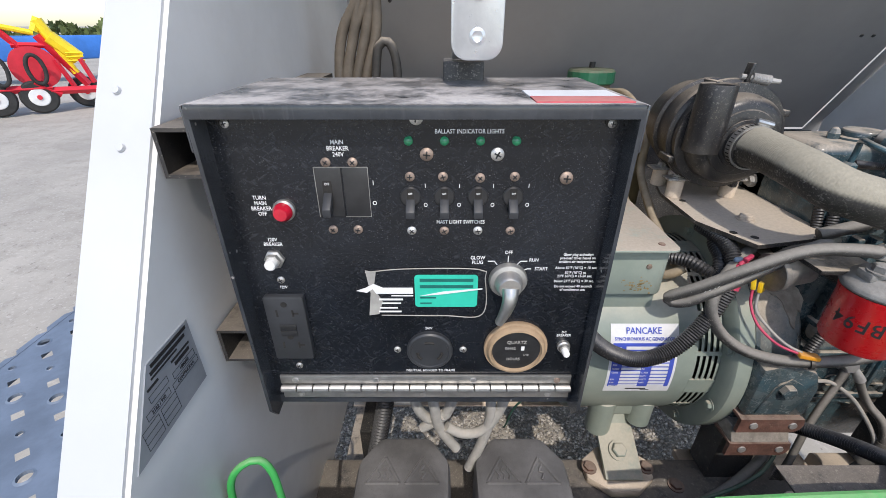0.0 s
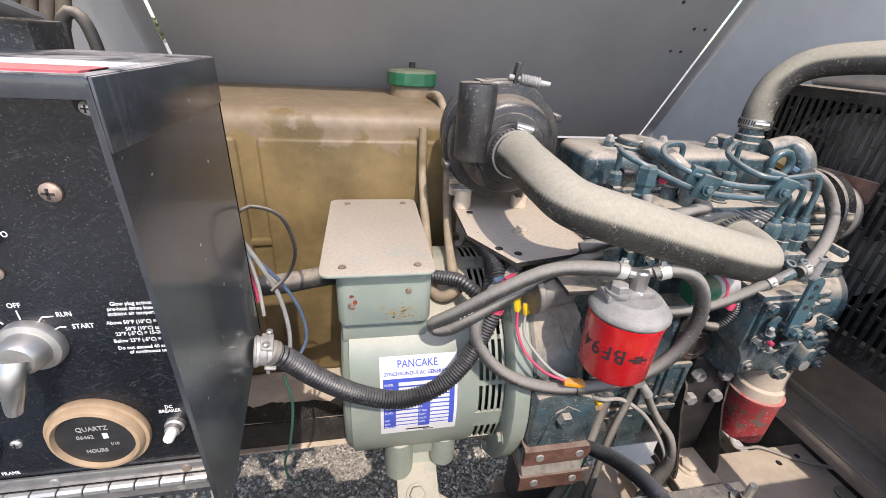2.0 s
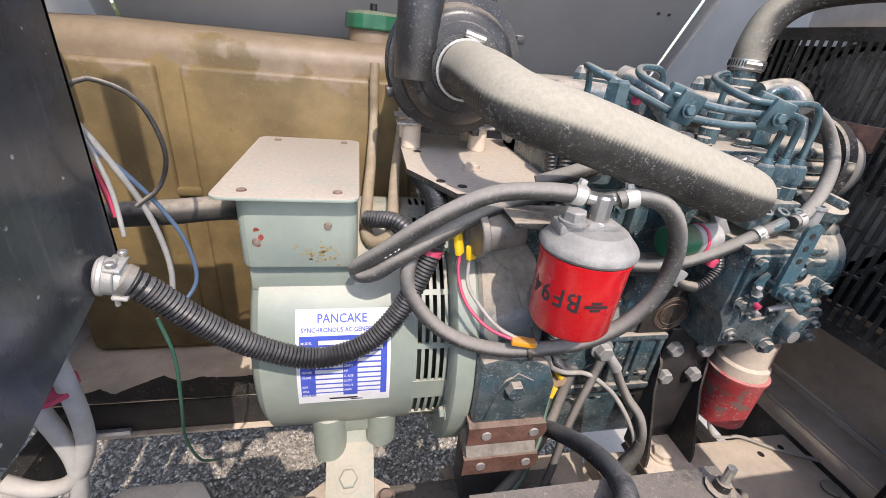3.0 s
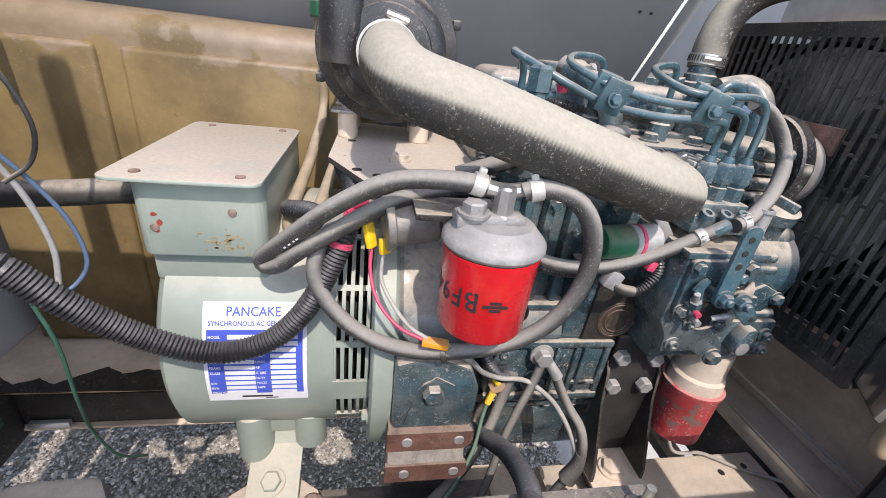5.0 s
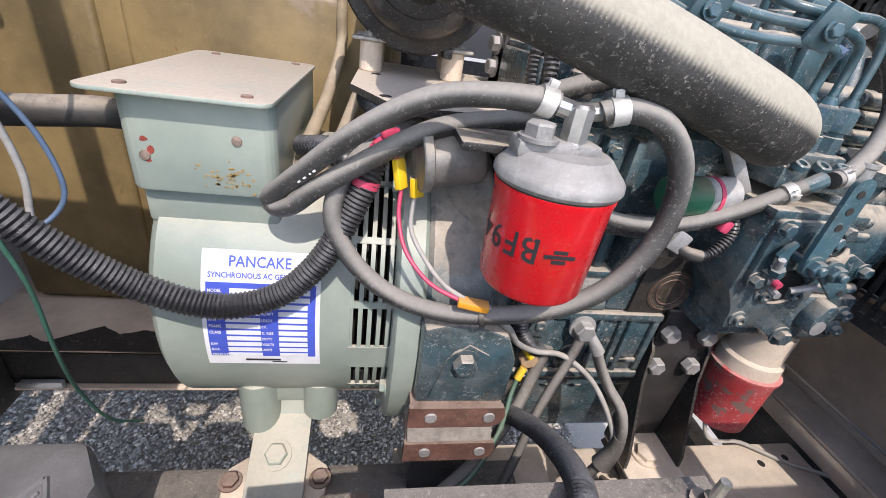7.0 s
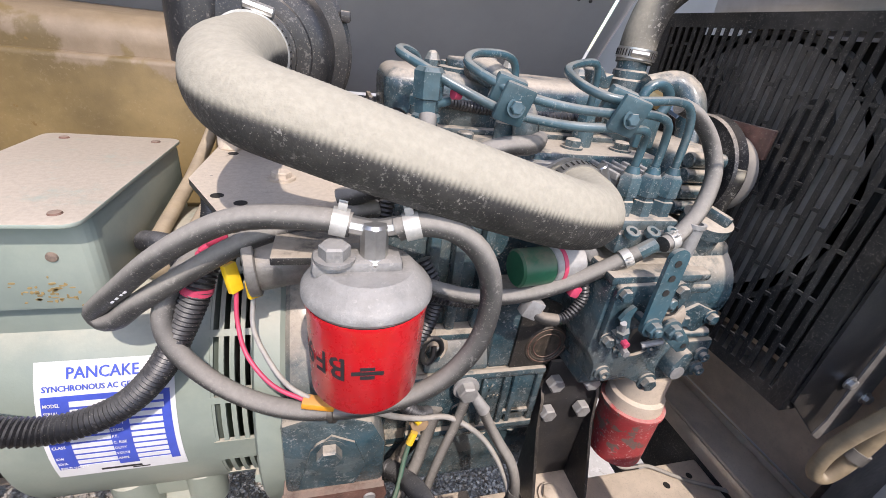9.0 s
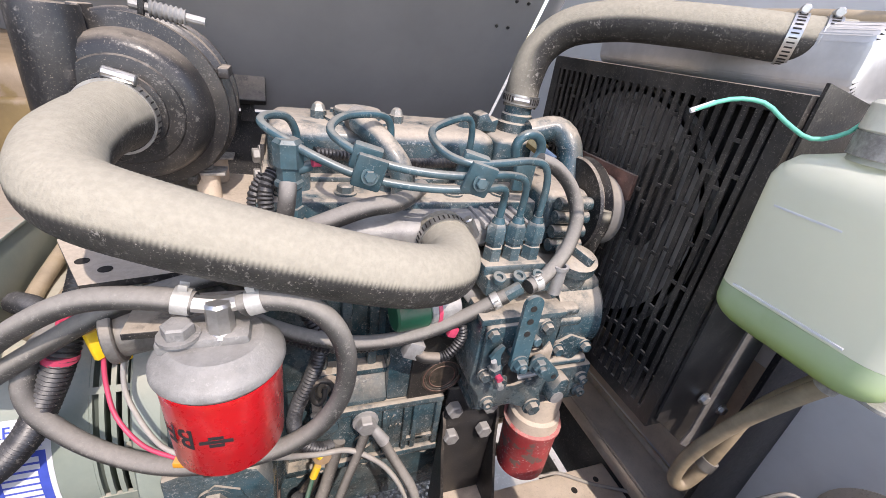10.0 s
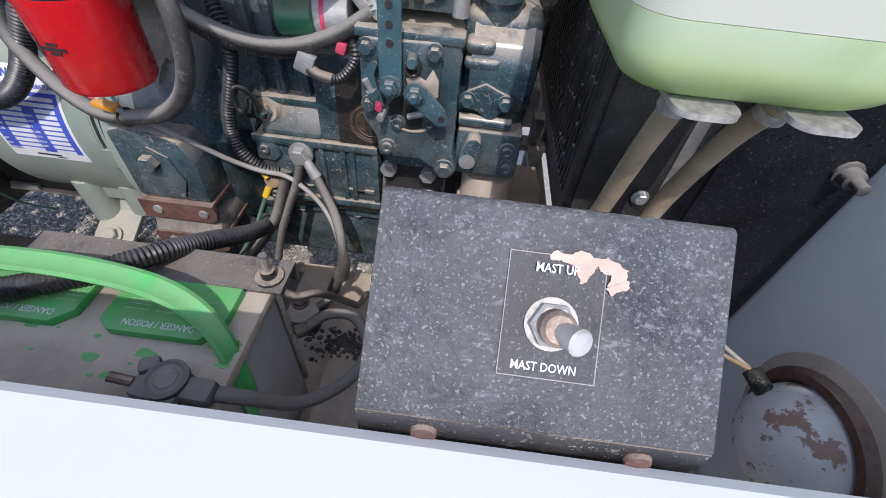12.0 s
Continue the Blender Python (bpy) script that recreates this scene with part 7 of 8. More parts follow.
tm = part("terminal_clamp", box((0.632, 0.186, 0.766), (0.042, 0.030, 0.016), 0.006, (0, 0, -8)), M_HOSE, bt, "dirty battery terminal clamp")
part("ring", lathe((0.638, 0.188, 0.772), (0, 0, 1), [(0, 0.0165), (0.005, 0.0165), (0.007, 0.014), (0.0045, 0.012)], 24), M_HOSE, tm)
part("post", lathe((0.638, 0.188, 0.757), (0, 0, 1), [(0, 0.011), (0.019, 0.0095), (0.0205, 0.008), (0.0205, 0.0)], 18), M_PUMP, tm)
part("ear", box((0.618, 0.198, 0.772), (0.016, 0.014, 0.012), 0.004, (0, 10, 30)), M_HOSE, tm)
part("clamp_bolt", rod((0.612, 0.184, 0.772), (0.597, 0.183, 0.779), 0.0042, 10), M_SCREW, tm)
part("cable_socket", box((0.662, 0.185, 0.766), (0.026, 0.020, 0.016), 0.005, (0, 0, -3)), M_HOSE, tm)
random.seed(17)
for k in range(34):
    gx, gy = random.uniform(0.425, 0.668), random.choice((random.gauss(0.232, 0.006), random.gauss(0.20, 0.012)))
    if 0.15 < gy < 0.296 and not (0.59 < gx < 0.68 and gy < 0.21):
        rr_ = random.uniform(0.0015, 0.0075)
        part("bare_patch", prism([(gx + rr_ * 1.6 * random.uniform(0.5, 1) * math.cos(6.2832 * q / 8), gy + rr_ * 0.8 * random.uniform(0.5, 1) * math.sin(6.2832 * q / 8)) for q in range(8)], "z", 0.7568, 0.7574), M_GREENBAT, bt)
# strap
SP = smooth_path([(0.30, 0.262, 0.790), (0.42, 0.262, 0.800), (0.52, 0.262, 0.803), (0.60, 0.255, 0.797), (0.645, 0.240, 0.782), (0.668, 0.222, 0.758), (0.677, 0.210, 0.715), (0.678, 0.205, 0.68)], 0.01)
bm = bmesh.new()
rows_ = []
for i, p in enumerate(SP):
    d = (SP[min(i + 1, len(SP) - 1)] - SP[max(i - 1, 0)]).normalized()
    w = Vector((-d.y * 0.3, 1, 0.25)).normalized()
    n = d.cross(w).normalized()
    rows_.append([bm.verts.new(p + w * a_ + n * b_) for a_, b_ in ((-0.011, 0), (-0.0075, 0.002), (-0.004, 0.0006), (0.004, 0.0006), (0.0075, 0.002), (0.011, 0), (0.011, -0.002), (-0.011, -0.002))])
for r0, r1 in zip(rows_, rows_[1:]):
    for k in range(8):
        bm.faces.new((r0[k], r0[(k + 1) % 8], r1[(k + 1) % 8], r1[k]))
bm.faces.new(rows_[0])
bm.faces.new(rows_[-1])
sr = part("carry_strap", bm, M_GREENBAT, bt, "bright green ribbed carry strap")
# hold-down bar with stud
hb = thing("hold_down_bar", (0.55, 0.315, 0.757), "black dusty angle bar holding the battery down", "angle bar")
bm = prism([(0.290, 0.7605), (0.332, 0.7605), (0.332, 0.735), (0.329, 0.735), (0.329, 0.758), (0.290, 0.758)], "x", 0.42, 0.685)
part("angle", bm, M_RAIL, hb)
part("stud", rod((0.668, 0.308, 0.55), (0.668, 0.308, 0.793), 0.0042, 10), M_SCREWB, hb)
part("wing_washer", lathe((0.668, 0.308, 0.7605), (0, 0, 1), [(0, 0.014), (0.003, 0.014), (0.004, 0.008), (0.012, 0.007)], 12), M_BLACK, hb)

# ---- ballast covers ----
def ballast(x):
    t = thing("ballast_cover", (x, 0.31, 0.44), "grey dusty moulded ballast cover with raised hazard triangles", "ballast", "ballast covers")
    b = bmesh.new()
    prof = [(-0.069, 0.255), (-0.069, 0.398), (-0.040, 0.440), (0.040, 0.440), (0.069, 0.398), (0.069, 0.255), (0.058, 0.225), (-0.058, 0.225)]
    prism([(x + u, v) for u, v in prof], "z", 0.548, 0.677, 0.012, b)
    body = part("shell", b, M_COVER, t)
    part("base", span((x - 0.062, 0.232, 0.44), (x + 0.062, 0.382, 0.5485), 0.004), M_COVER, t)
    for dx in (-0.028, 0.028):
        tri = [(-0.024, -0.019), (0.024, -0.019), (0.0, 0.021)]
        q = bmesh.new()
        for (a, c) in ((0, 1), (1, 2), (2, 0)):
            rod((x + dx + tri[a][0], 0.380 + tri[a][1], 0.6775), (x + dx + tri[c][0], 0.380 + tri[c][1], 0.6775), 0.0024, 6, 0, q)
        part("hazard_triangle", q, M_COVER, body)
        q = bmesh.new()
        if dx < 0:
            for k in (-0.008, 0, 0.008):
                tube([(x + dx + k, 0.367, 0.6778), (x + dx + k + 0.003, 0.373, 0.6778), (x + dx + k - 0.002, 0.380, 0.6778), (x + dx + k + 0.001, 0.386, 0.6778)], 0.0016, 6, 0.003, bm=q)
        else:
            tube([(x + dx + 0.002, 0.388, 0.6778), (x + dx - 0.003, 0.379, 0.6778), (x + dx + 0.004, 0.377, 0.6778), (x + dx - 0.001, 0.366, 0.6778)], 0.0018, 6, 0.003, bm=q)
        part("hazard_sign", q, M_COVER, body)
    return t


ballast(-0.058)
ballast(0.115)

# ---- hoses and cables on the engine ----
def cable(name, pts, r, m, label, category="cable", seg=12, rings=0.0, depth=0.0, group=""):
    return solo(name, tube(pts, r, seg, 0.006, rings, depth), m, label, category, group)


fh = thing("fuel_hose", (0.42, 0.44, 0.84), "dusty grey rubber fuel hose looped round the fuel filter", "hose", "fuel hoses")
part("hose", tube([(0.506, 0.409, 1.0225), (0.494, 0.412, 1.0240), (0.470, 0.420, 1.0225), (0.439, 0.430, 1.0165), (0.412, 0.437, 1.003), (0.380, 0.446, 0.979), (0.347, 0.462, 0.946), (0.326, 0.476, 0.924), (0.318, 0.482, 0.914), (0.323, 0.480, 0.907),
                    (0.338, 0.470, 0.915), (0.357, 0.462, 0.934), (0.386, 0.459, 0.955), (0.421, 0.459, 0.978), (0.450, 0.465, 0.990), (0.49, 0.48, 0.995), (0.53, 0.50, 0.995)], 0.0078, 18), M_HOSE, fh)
for q_, dx_ in ((0, 0.0), (1, 0.007), (2, 0.014), (3, 0.019)):
    part("print_mark", box((0.346 + dx_ * 0.6, 0.4545 - dx_ * 0.25, 0.9410 + dx_ * 0.57), (0.0022 if q_ != 2 else 0.0014, 0.0004, 0.0016), 0, (30, -42, 0)), M_TEXT, fh)
hose_clamp(fh, (0.499, 0.411, 1.0237), (1, -0.1, -0.2), 0.0082, 0.010, (0, 0, 1))
part("zip_tie", lathe((0.494, 0.419, 0.852), (1, -0.3, 0.2), [(-0.002, 0.0088), (-0.002, 0.0102), (0.002, 0.0102), (0.002, 0.0088)], 16), M_BLKW, fh)
fl = thing("fuel_hose", (0.48, 0.43, 0.84), "dusty grey rubber fuel hose hanging in a wide loop", "hose", "fuel hoses")
part("hose", tube([(0.534, 0.405, 1.0215), (0.546, 0.403, 1.026), (0.570, 0.400, 1.023), (0.592, 0.398, 1.003), (0.602, 0.397, 0.970), (0.598, 0.398, 0.930), (0.580, 0.402, 0.895), (0.550, 0.408, 0.870), (0.510, 0.415, 0.856),
                    (0.465, 0.428, 0.846), (0.425, 0.444, 0.848), (0.392, 0.455, 0.868), (0.371, 0.462, 0.900), (0.372, 0.470, 0.930), (0.392, 0.484, 0.958), (0.43, 0.51, 0.975)], 0.0078, 18), M_HOSE, fl)
hose_clamp(fl, (0.543, 0.404, 1.0245), (1, -0.1, 0.3), 0.0082, 0.010, (0, 0, 1))
rt = thing("return_hose", (0.66, 0.46, 0.92), "dusty grey rubber hose to the injection pump", "hose", "fuel hoses")
part("hose", tube([(0.764, 0.452, 0.976), (0.752, 0.455, 0.967), (0.715, 0.461, 0.943), (0.670, 0.465, 0.926), (0.62, 0.468, 0.923), (0.57, 0.472, 0.936), (0.53, 0.478, 0.955), (0.50, 0.50, 0.97)], 0.0074, 16), M_HOSE, rt)
hose_clamp(rt, (0.754, 0.4545, 0.969), (0.8, -0.1, 0.5), 0.0078, 0.008, (0, -1, 0.5))
part("fitting", rod((0.760, 0.453, 0.973), (0.778, 0.452, 0.985), 0.007, 10, 0.001), M_TEALPIPE, rt)
lk = thing("leak_off_hose", (0.82, 0.50, 0.99), "pale dusty hose curving up beside the injection pump", "hose", "fuel hoses")
part("hose", tube([(0.786, 0.452, 0.984), (0.796, 0.455, 0.986), (0.812, 0.462, 0.991), (0.838, 0.475, 1.012), (0.850, 0.488, 1.042), (0.843, 0.500, 1.07), (0.822, 0.505, 1.09), (0.80, 0.505, 1.098)], 0.0075, 14), M_HOSE, lk)
hose_clamp(lk, (0.797, 0.455, 0.9865), (1, 0.1, 0.3), 0.0078, 0.008, (0, -0.5, 1))
cable("diagonal_hose", [(0.70, 0.565, 1.047), (0.66, 0.50, 1.056), (0.623, 0.487, 1.054), (0.56, 0.485, 1.03), (0.50, 0.495, 1.005)], 0.0085, M_HOSE, "dusty black fuel pipe crossing behind the intake hose", "hose")
lcd = thing("battery_conduit", (0.55, 0.40, 0.70), "black battery cable in a corrugated conduit", "conduit")
part("bare_end", tube([(0.603, 0.515, 0.705), (0.590, 0.515, 0.672), (0.572, 0.510, 0.650), (0.562, 0.497, 0.648)], 0.0085, 14), M_BLKW, lcd)
part("sleeve", tube([(0.558, 0.500, 0.646), (0.564, 0.492, 0.651), (0.572, 0.474, 0.662), (0.579, 0.454, 0.676), (0.584, 0.414, 0.705), (0.576, 0.358, 0.746), (0.564, 0.318, 0.771), (0.550, 0.294, 0.780), (0.523, 0.275, 0.780), (0.476, 0.251, 0.780), (0.42, 0.226, 0.779), (0.35, 0.20, 0.765)], 0.0112, 14, 0.006, 0.0042, 0.0015), M_CONDUIT, lcd, "corrugated black sleeve")
oc_ = thing("output_conduit", (0.279, 0.448, 0.829), "black corrugated conduit from the control box over the generator", "conduit")
part("conduit", tube([(0.143, 0.411, 0.950), (0.160, 0.416, 0.935), (0.190, 0.427, 0.893), (0.230, 0.440, 0.852), (0.279, 0.448, 0.829), (0.325, 0.456, 0.836), (0.358, 0.463, 0.866), (0.382, 0.470, 0.910), (0.398, 0.482, 0.950), (0.402, 0.52, 0.978), (0.39, 0.57, 0.985)], 0.0115, 14, 0.006, 0.0038, 0.0017), M_CONDUIT, oc_)
part("end_fitting", rod((0.146, 0.412, 0.948), (0.153, 0.414, 0.942), 0.0128, 16, 0.002), M_PUMP, oc_, "dull conduit end fitting")
cable("terminal_cable", [(0.207, 0.56, 0.945), (0.18, 0.54, 0.953), (0.14, 0.53, 0.952), (0.08, 0.535, 0.945), (0.0, 0.55, 0.93), (-0.10, 0.56, 0.91)], 0.0125, M_BLKW, "thick black cable into the terminal box", "cable", 14)
cable("starter_conduit", [(0.41, 0.56, 0.985), (0.405, 0.55, 0.965), (0.40, 0.52, 0.955), (0.385, 0.50, 0.94), (0.36, 0.53, 0.945), (0.33, 0.56, 0.935)], 0.010, M_CONDUIT, "black corrugated harness conduit under the shelf", "conduit", 12, 0.0045, 0.0015)
cable("side_conduit", [(0.575, 0.50, 0.945), (0.588, 0.488, 0.915), (0.585, 0.486, 0.890), (0.576, 0.485, 0.862), (0.564, 0.485, 0.830), (0.560, 0.485, 0.805), (0.564, 0.484, 0.782), (0.574, 0.484, 0.766), (0.588, 0.488, 0.752), (0.598, 0.495, 0.744)], 0.0083, M_CONDUIT, "black corrugated harness conduit on the engine block", "conduit", 12, 0.0042, 0.0015)
cable("cross_conduit", [(0.52, 0.485, 0.956), (0.555, 0.475, 0.936), (0.577, 0.471, 0.926), (0.601, 0.470, 0.919), (0.637, 0.473, 0.913), (0.668, 0.480, 0.914)], 0.0065, M_CONDUIT, "black corrugated conduit running under the pump hose", "conduit", 12, 0.0038, 0.0012)
for pts in ([(0.345, 0.812, 1.085), (0.345, 0.808, 1.05), (0.345, 0.80, 1.00), (0.338, 0.70, 0.955), (0.330, 0.59, 0.925), (0.332, 0.555, 0.912), (0.345, 0.54, 0.915), (0.362, 0.535, 0.93)],
            [(0.385, 1.03, 1.115), (0.392, 0.93, 1.12), (0.392, 0.81, 1.07), (0.388, 0.79, 1.0), (0.372, 0.68, 0.955), (0.362, 0.58, 0.93), (0.36, 0.54, 0.925)]):
    cable("tank_line", pts, 0.0075, M_TANHOSE, "dust-tanned fuel line hanging from the tank", "hose", 12, group="tank lines")
# electric lift pump behind the filter
lp = thing("lift_pump", (0.46, 0.475, 0.94), "dull silver electric fuel lift pump", "pump")
part("body", rod((0.435, 0.468, 0.962), (0.482, 0.474, 0.968), 0.0215, 24, 0.003), M_PUMP, lp)
part("flange", rod((0.432, 0.4675, 0.9627), (0.440, 0.4685, 0.9634), 0.026, 24, 0.001), M_PUMP, lp)
part("strap", span((0.45, 0.49, 0.955), (0.47, 0.53, 0.965), 0.001), M_BLACK, lp)
# small wires with crimp connectors
wr = thing("wire_harness", (0.44, 0.46, 0.85), "loose pink and grey wires with yellow crimp connectors", "wiring")
part("pink_wire", tube([(0.403, 0.484, 0.972), (0.414, 0.476, 0.962), (0.421, 0.472, 0.940), (0.421, 0.464, 0.915), (0.428, 0.448, 0.892), (0.448, 0.430, 0.874), (0.474, 0.418, 0.866)], 0.0018, 8), M_PINK, wr)
part("grey_wire", tube([(0.436, 0.478, 0.955), (0.434, 0.474, 0.935), (0.432, 0.464, 0.905), (0.445, 0.444, 0.886), (0.460, 0.428, 0.874), (0.476, 0.419, 0.868)], 0.0020, 8), M_GREYW, wr)
for p0, p1, m in (((0.4175, 0.474, 0.958), (0.4215, 0.471, 0.937), M_YELLOW), ((0.4335, 0.4735, 0.944), (0.4345, 0.472, 0.930), M_YELLOW), ((0.472, 0.4175, 0.8665), (0.494, 0.4135, 0.8645), M_ORANGE)):
    v = Vector(p1) - Vector(p0)
    b = box((0, 0, 0), (0.011, 0.006, v.length * 1.12), 0.0012)
    m4 = axis_matrix(v).to_4x4()
    m4.translation = (Vector(p0) + Vector(p1)) / 2
    part("crimp_connector", turn(b, m4), m, wr)
for k, (dx, dz, m) in enumerate(((0, 0, M_PINK), (0.006, 0.006, M_PINK), (-0.008, 0.004, M_BLUEW), (0.010, -0.004, M_PINK), (-0.004, -0.010, M_PINK))):
    part("spade_sleeve", box((0.404 + dx, 0.483, 0.970 + dz), (0.016, 0.006, 0.006), 0.002, (0, 20 * k - 30, 30)), m, wr)
part("black_wire", tube([(0.44, 0.49, 0.97), (0.47, 0.495, 0.985), (0.51, 0.50, 0.99)], 0.003, 8), M_BLKW, wr)
part("pink_tape", lathe((0.392, 0.476, 0.934), (0.25, 0.1, 0.95), [(0, 0.0122), (0.006, 0.0122)], 16), M_PINK, wr)
# engine leads near the oil sender
el = thing("engine_leads", (0.62, 0.46, 0.6), "grey dusty sender leads running down to the frame", "wiring")
part("lead", tube([(0.656, 0.481, 0.762), (0.668, 0.474, 0.737), (0.681, 0.464, 0.715), (0.692, 0.446, 0.700), (0.697, 0.434, 0.672), (0.695, 0.433, 0.640), (0.683, 0.435, 0.60), (0.671, 0.434, 0.566), (0.65, 0.42, 0.552)], 0.0062, 12), M_HOSE, el)
part("lead", tube([(0.635, 0.485, 0.756), (0.628, 0.480, 0.735), (0.614, 0.472, 0.70), (0.600, 0.462, 0.66), (0.588, 0.45, 0.61), (0.575, 0.44, 0.565)], 0.0056, 12), M_HOSE, el)
part("lead", tube([(0.494, 0.4135, 0.8645), (0.505, 0.424, 0.848), (0.53, 0.44, 0.82), (0.555, 0.465, 0.78), (0.585, 0.478, 0.757), (0.62, 0.482, 0.748), (0.655, 0.474, 0.725), (0.676, 0.462, 0.700), (0.690, 0.444, 0.672), (0.694, 0.434, 0.648)], 0.0032, 10), M_GREYW, el)
part("lead", tube([(0.610, 0.50, 0.745), (0.597, 0.49, 0.70), (0.58, 0.475, 0.66), (0.54, 0.45, 0.61), (0.47, 0.42, 0.565), (0.38, 0.39, 0.555)], 0.0075, 10), M_HOSE, el)
part("boot", tube([(0.697, 0.434, 0.668), (0.696, 0.433, 0.645), (0.690, 0.434, 0.618)], 0.009, 12, 0.003, radii=lambda t: 0.0070 + 0.0050 * t), M_HOSE, el)
for a_, b_ in (((0.580, 0.492, 0.748), (0.588, 0.488, 0.738)), ((0.584, 0.490, 0.720), (0.578, 0.486, 0.706))):
    part("yellow_tag", rod(a_, b_, 0.0045, 10), M_YELLOW, el)
part("green_earth", tube([(0.578, 0.486, 0.706), (0.572, 0.478, 0.69), (0.555, 0.45, 0.65), (0.51, 0.42, 0.60), (0.40, 0.40, 0.565), (0.25, 0.39, 0.555), (0.10, 0.39, 0.56)], 0.0028, 8), M_GREENW, el)
# battery cable with its lug and curl
bcab = thing("battery_cable", (0.68, 0.28, 0.53), "stiff dusty black battery cable curling over the deck", "cable")
CURL = [(0.662, 0.185, 0.766), (0.693, 0.191, 0.752), (0.705, 0.197, 0.735), (0.724, 0.207, 0.715), (0.743, 0.229, 0.695), (0.760, 0.260, 0.680), (0.763, 0.300, 0.670), (0.738, 0.334, 0.668), (0.707, 0.334, 0.668), (0.685, 0.310, 0.668)]
part("cable", tube(CURL, 0.0064, 14), M_HOSE, bcab)
part("lug", lathe(CURL[-1], (-0.7, -0.5, -0.1), [(-0.006, 0.0075), (0.002, 0.0088), (0.009, 0.008), (0.012, 0)], 12), M_BLKW, bcab)
cable("black_lead", [(0.668, 0.305, 0.758), (0.69, 0.302, 0.742), (0.712, 0.315, 0.735), (0.725, 0.36, 0.66), (0.722, 0.40, 0.60), (0.72, 0.45, 0.56)], 0.0045, M_BLKW, "thin black lead by the battery stud", "cable", 10)
cable("frame_wire", [(0.985, 0.60, 0.60), (0.93, 0.515, 0.556), (0.98, 0.50, 0.555), (1.03, 0.47, 0.552), (1.09, 0.43, 0.560), (1.14, 0.36, 0.565)], 0.003, M_GREYW, "thin tan wire lying across the frame", "cable", 8)
cable("drain_hose", [(0.83, 0.60, 0.60), (0.86, 0.56, 0.588), (0.89, 0.545, 0.585), (0.93, 0.56, 0.58)], 0.011, M_HOSE, "grey corrugated drain hose behind the oil filter", "hose", 12, 0.005, 0.0015)

random.seed(29)
bm = bmesh.new()
for k in range(170):
    cx, cy = random.gauss(0.708, 0.026), random.gauss(0.362, 0.011)
    w_ = random.uniform(0.0012, 0.0055)
    prism([(cx + w_ * random.uniform(0.5, 1.2) * math.cos(6.2832 * q / 7), cy + w_ * random.uniform(0.5, 1.0) * math.sin(6.2832 * q / 7)) for q in range(7)], "z", 0.5470, 0.5480 + 0.000015 * k, 0.0, bm)
tagged(link_mesh("oil_crust", bm, M_OILCAKE), "ragged black oily crust on the tan deck", "crust", kind="stuff")

# ---- wiring of the control box ----
cw = thing("control_wiring", (0.15, 0.46, 0.85), "loose blue, grey and black wires beside the control box", "wiring")
for pts, m, r in (([(0.128, 0.446, 1.075), (0.140, 0.452, 1.082), (0.163, 0.462, 1.068), (0.172, 0.468, 1.030), (0.162, 0.470, 1.000), (0.145, 0.462, 0.985)], M_BLKW, 0.0018),
                  ([(0.128, 0.448, 1.040), (0.140, 0.458, 1.020), (0.155, 0.472, 0.985), (0.167, 0.482, 0.945), (0.170, 0.484, 0.905), (0.160, 0.475, 0.885), (0.148, 0.462, 0.88)], M_BLUEW, 0.0019),
                  ([(0.128, 0.446, 1.055), (0.138, 0.455, 1.025), (0.150, 0.468, 0.975), (0.154, 0.474, 0.925), (0.152, 0.470, 0.89)], M_GREYW, 0.0024),
                  ([(0.128, 0.444, 1.055), (0.132, 0.450, 1.030), (0.136, 0.452, 1.000), (0.138, 0.448, 0.965)], M_GREYW, 0.0018),
                  ([(0.124, 0.448, 1.040), (0.130, 0.452, 1.010), (0.134, 0.452, 0.98)], M_PINK, 0.0022),
                  ([(0.150, 0.44, 0.89), (0.153, 0.445, 0.84), (0.140, 0.46, 0.76), (0.120, 0.49, 0.68), (0.115, 0.52, 0.60), (0.12, 0.56, 0.545)], M_GREENW, 0.0017)):
    part("wire", tube(pts, r, 8), m, cw)
wb = thing("white_cable_bundle", (0.0, 0.42, 0.62), "dusty off-white cables hanging in loops under the control box", "cable")
M_OFFW = mat("off_white_cable", (0.5, 0.49, 0.46), 0.6, var=0.15, scale=40, bump=0.2, dust=0.4)
for pts in ([(-0.035, 0.40, 0.93), (-0.042, 0.405, 0.84), (-0.036, 0.41, 0.775), (-0.018, 0.415, 0.745), (0.0, 0.41, 0.76)], [(0.008, 0.40, 0.93), (0.014, 0.405, 0.83), (0.008, 0.41, 0.77), (-0.010, 0.415, 0.742), (-0.03, 0.42, 0.72)],
            [(-0.012, 0.40, 0.93), (-0.016, 0.40, 0.84), (-0.012, 0.405, 0.78), (-0.004, 0.41, 0.73), (0.02, 0.415, 0.68)], [(0.085, 0.40, 0.95), (0.090, 0.405, 0.86), (0.083, 0.41, 0.78), (0.06, 0.41, 0.73), (0.03, 0.41, 0.72), (0.005, 0.41, 0.735)],
            [(0.060, 0.40, 0.95), (0.062, 0.405, 0.84), (0.068, 0.41, 0.76), (0.058, 0.41, 0.70), (0.04, 0.41, 0.64)]):
    part("cable", tube(pts, 0.0075, 12), M_OFFW, wb)
part("red_tie", lathe((0.073, 0.407, 0.845), (0, 0, 1), [(0, 0.022), (0.004, 0.022)], 14), M_PINK, wb)
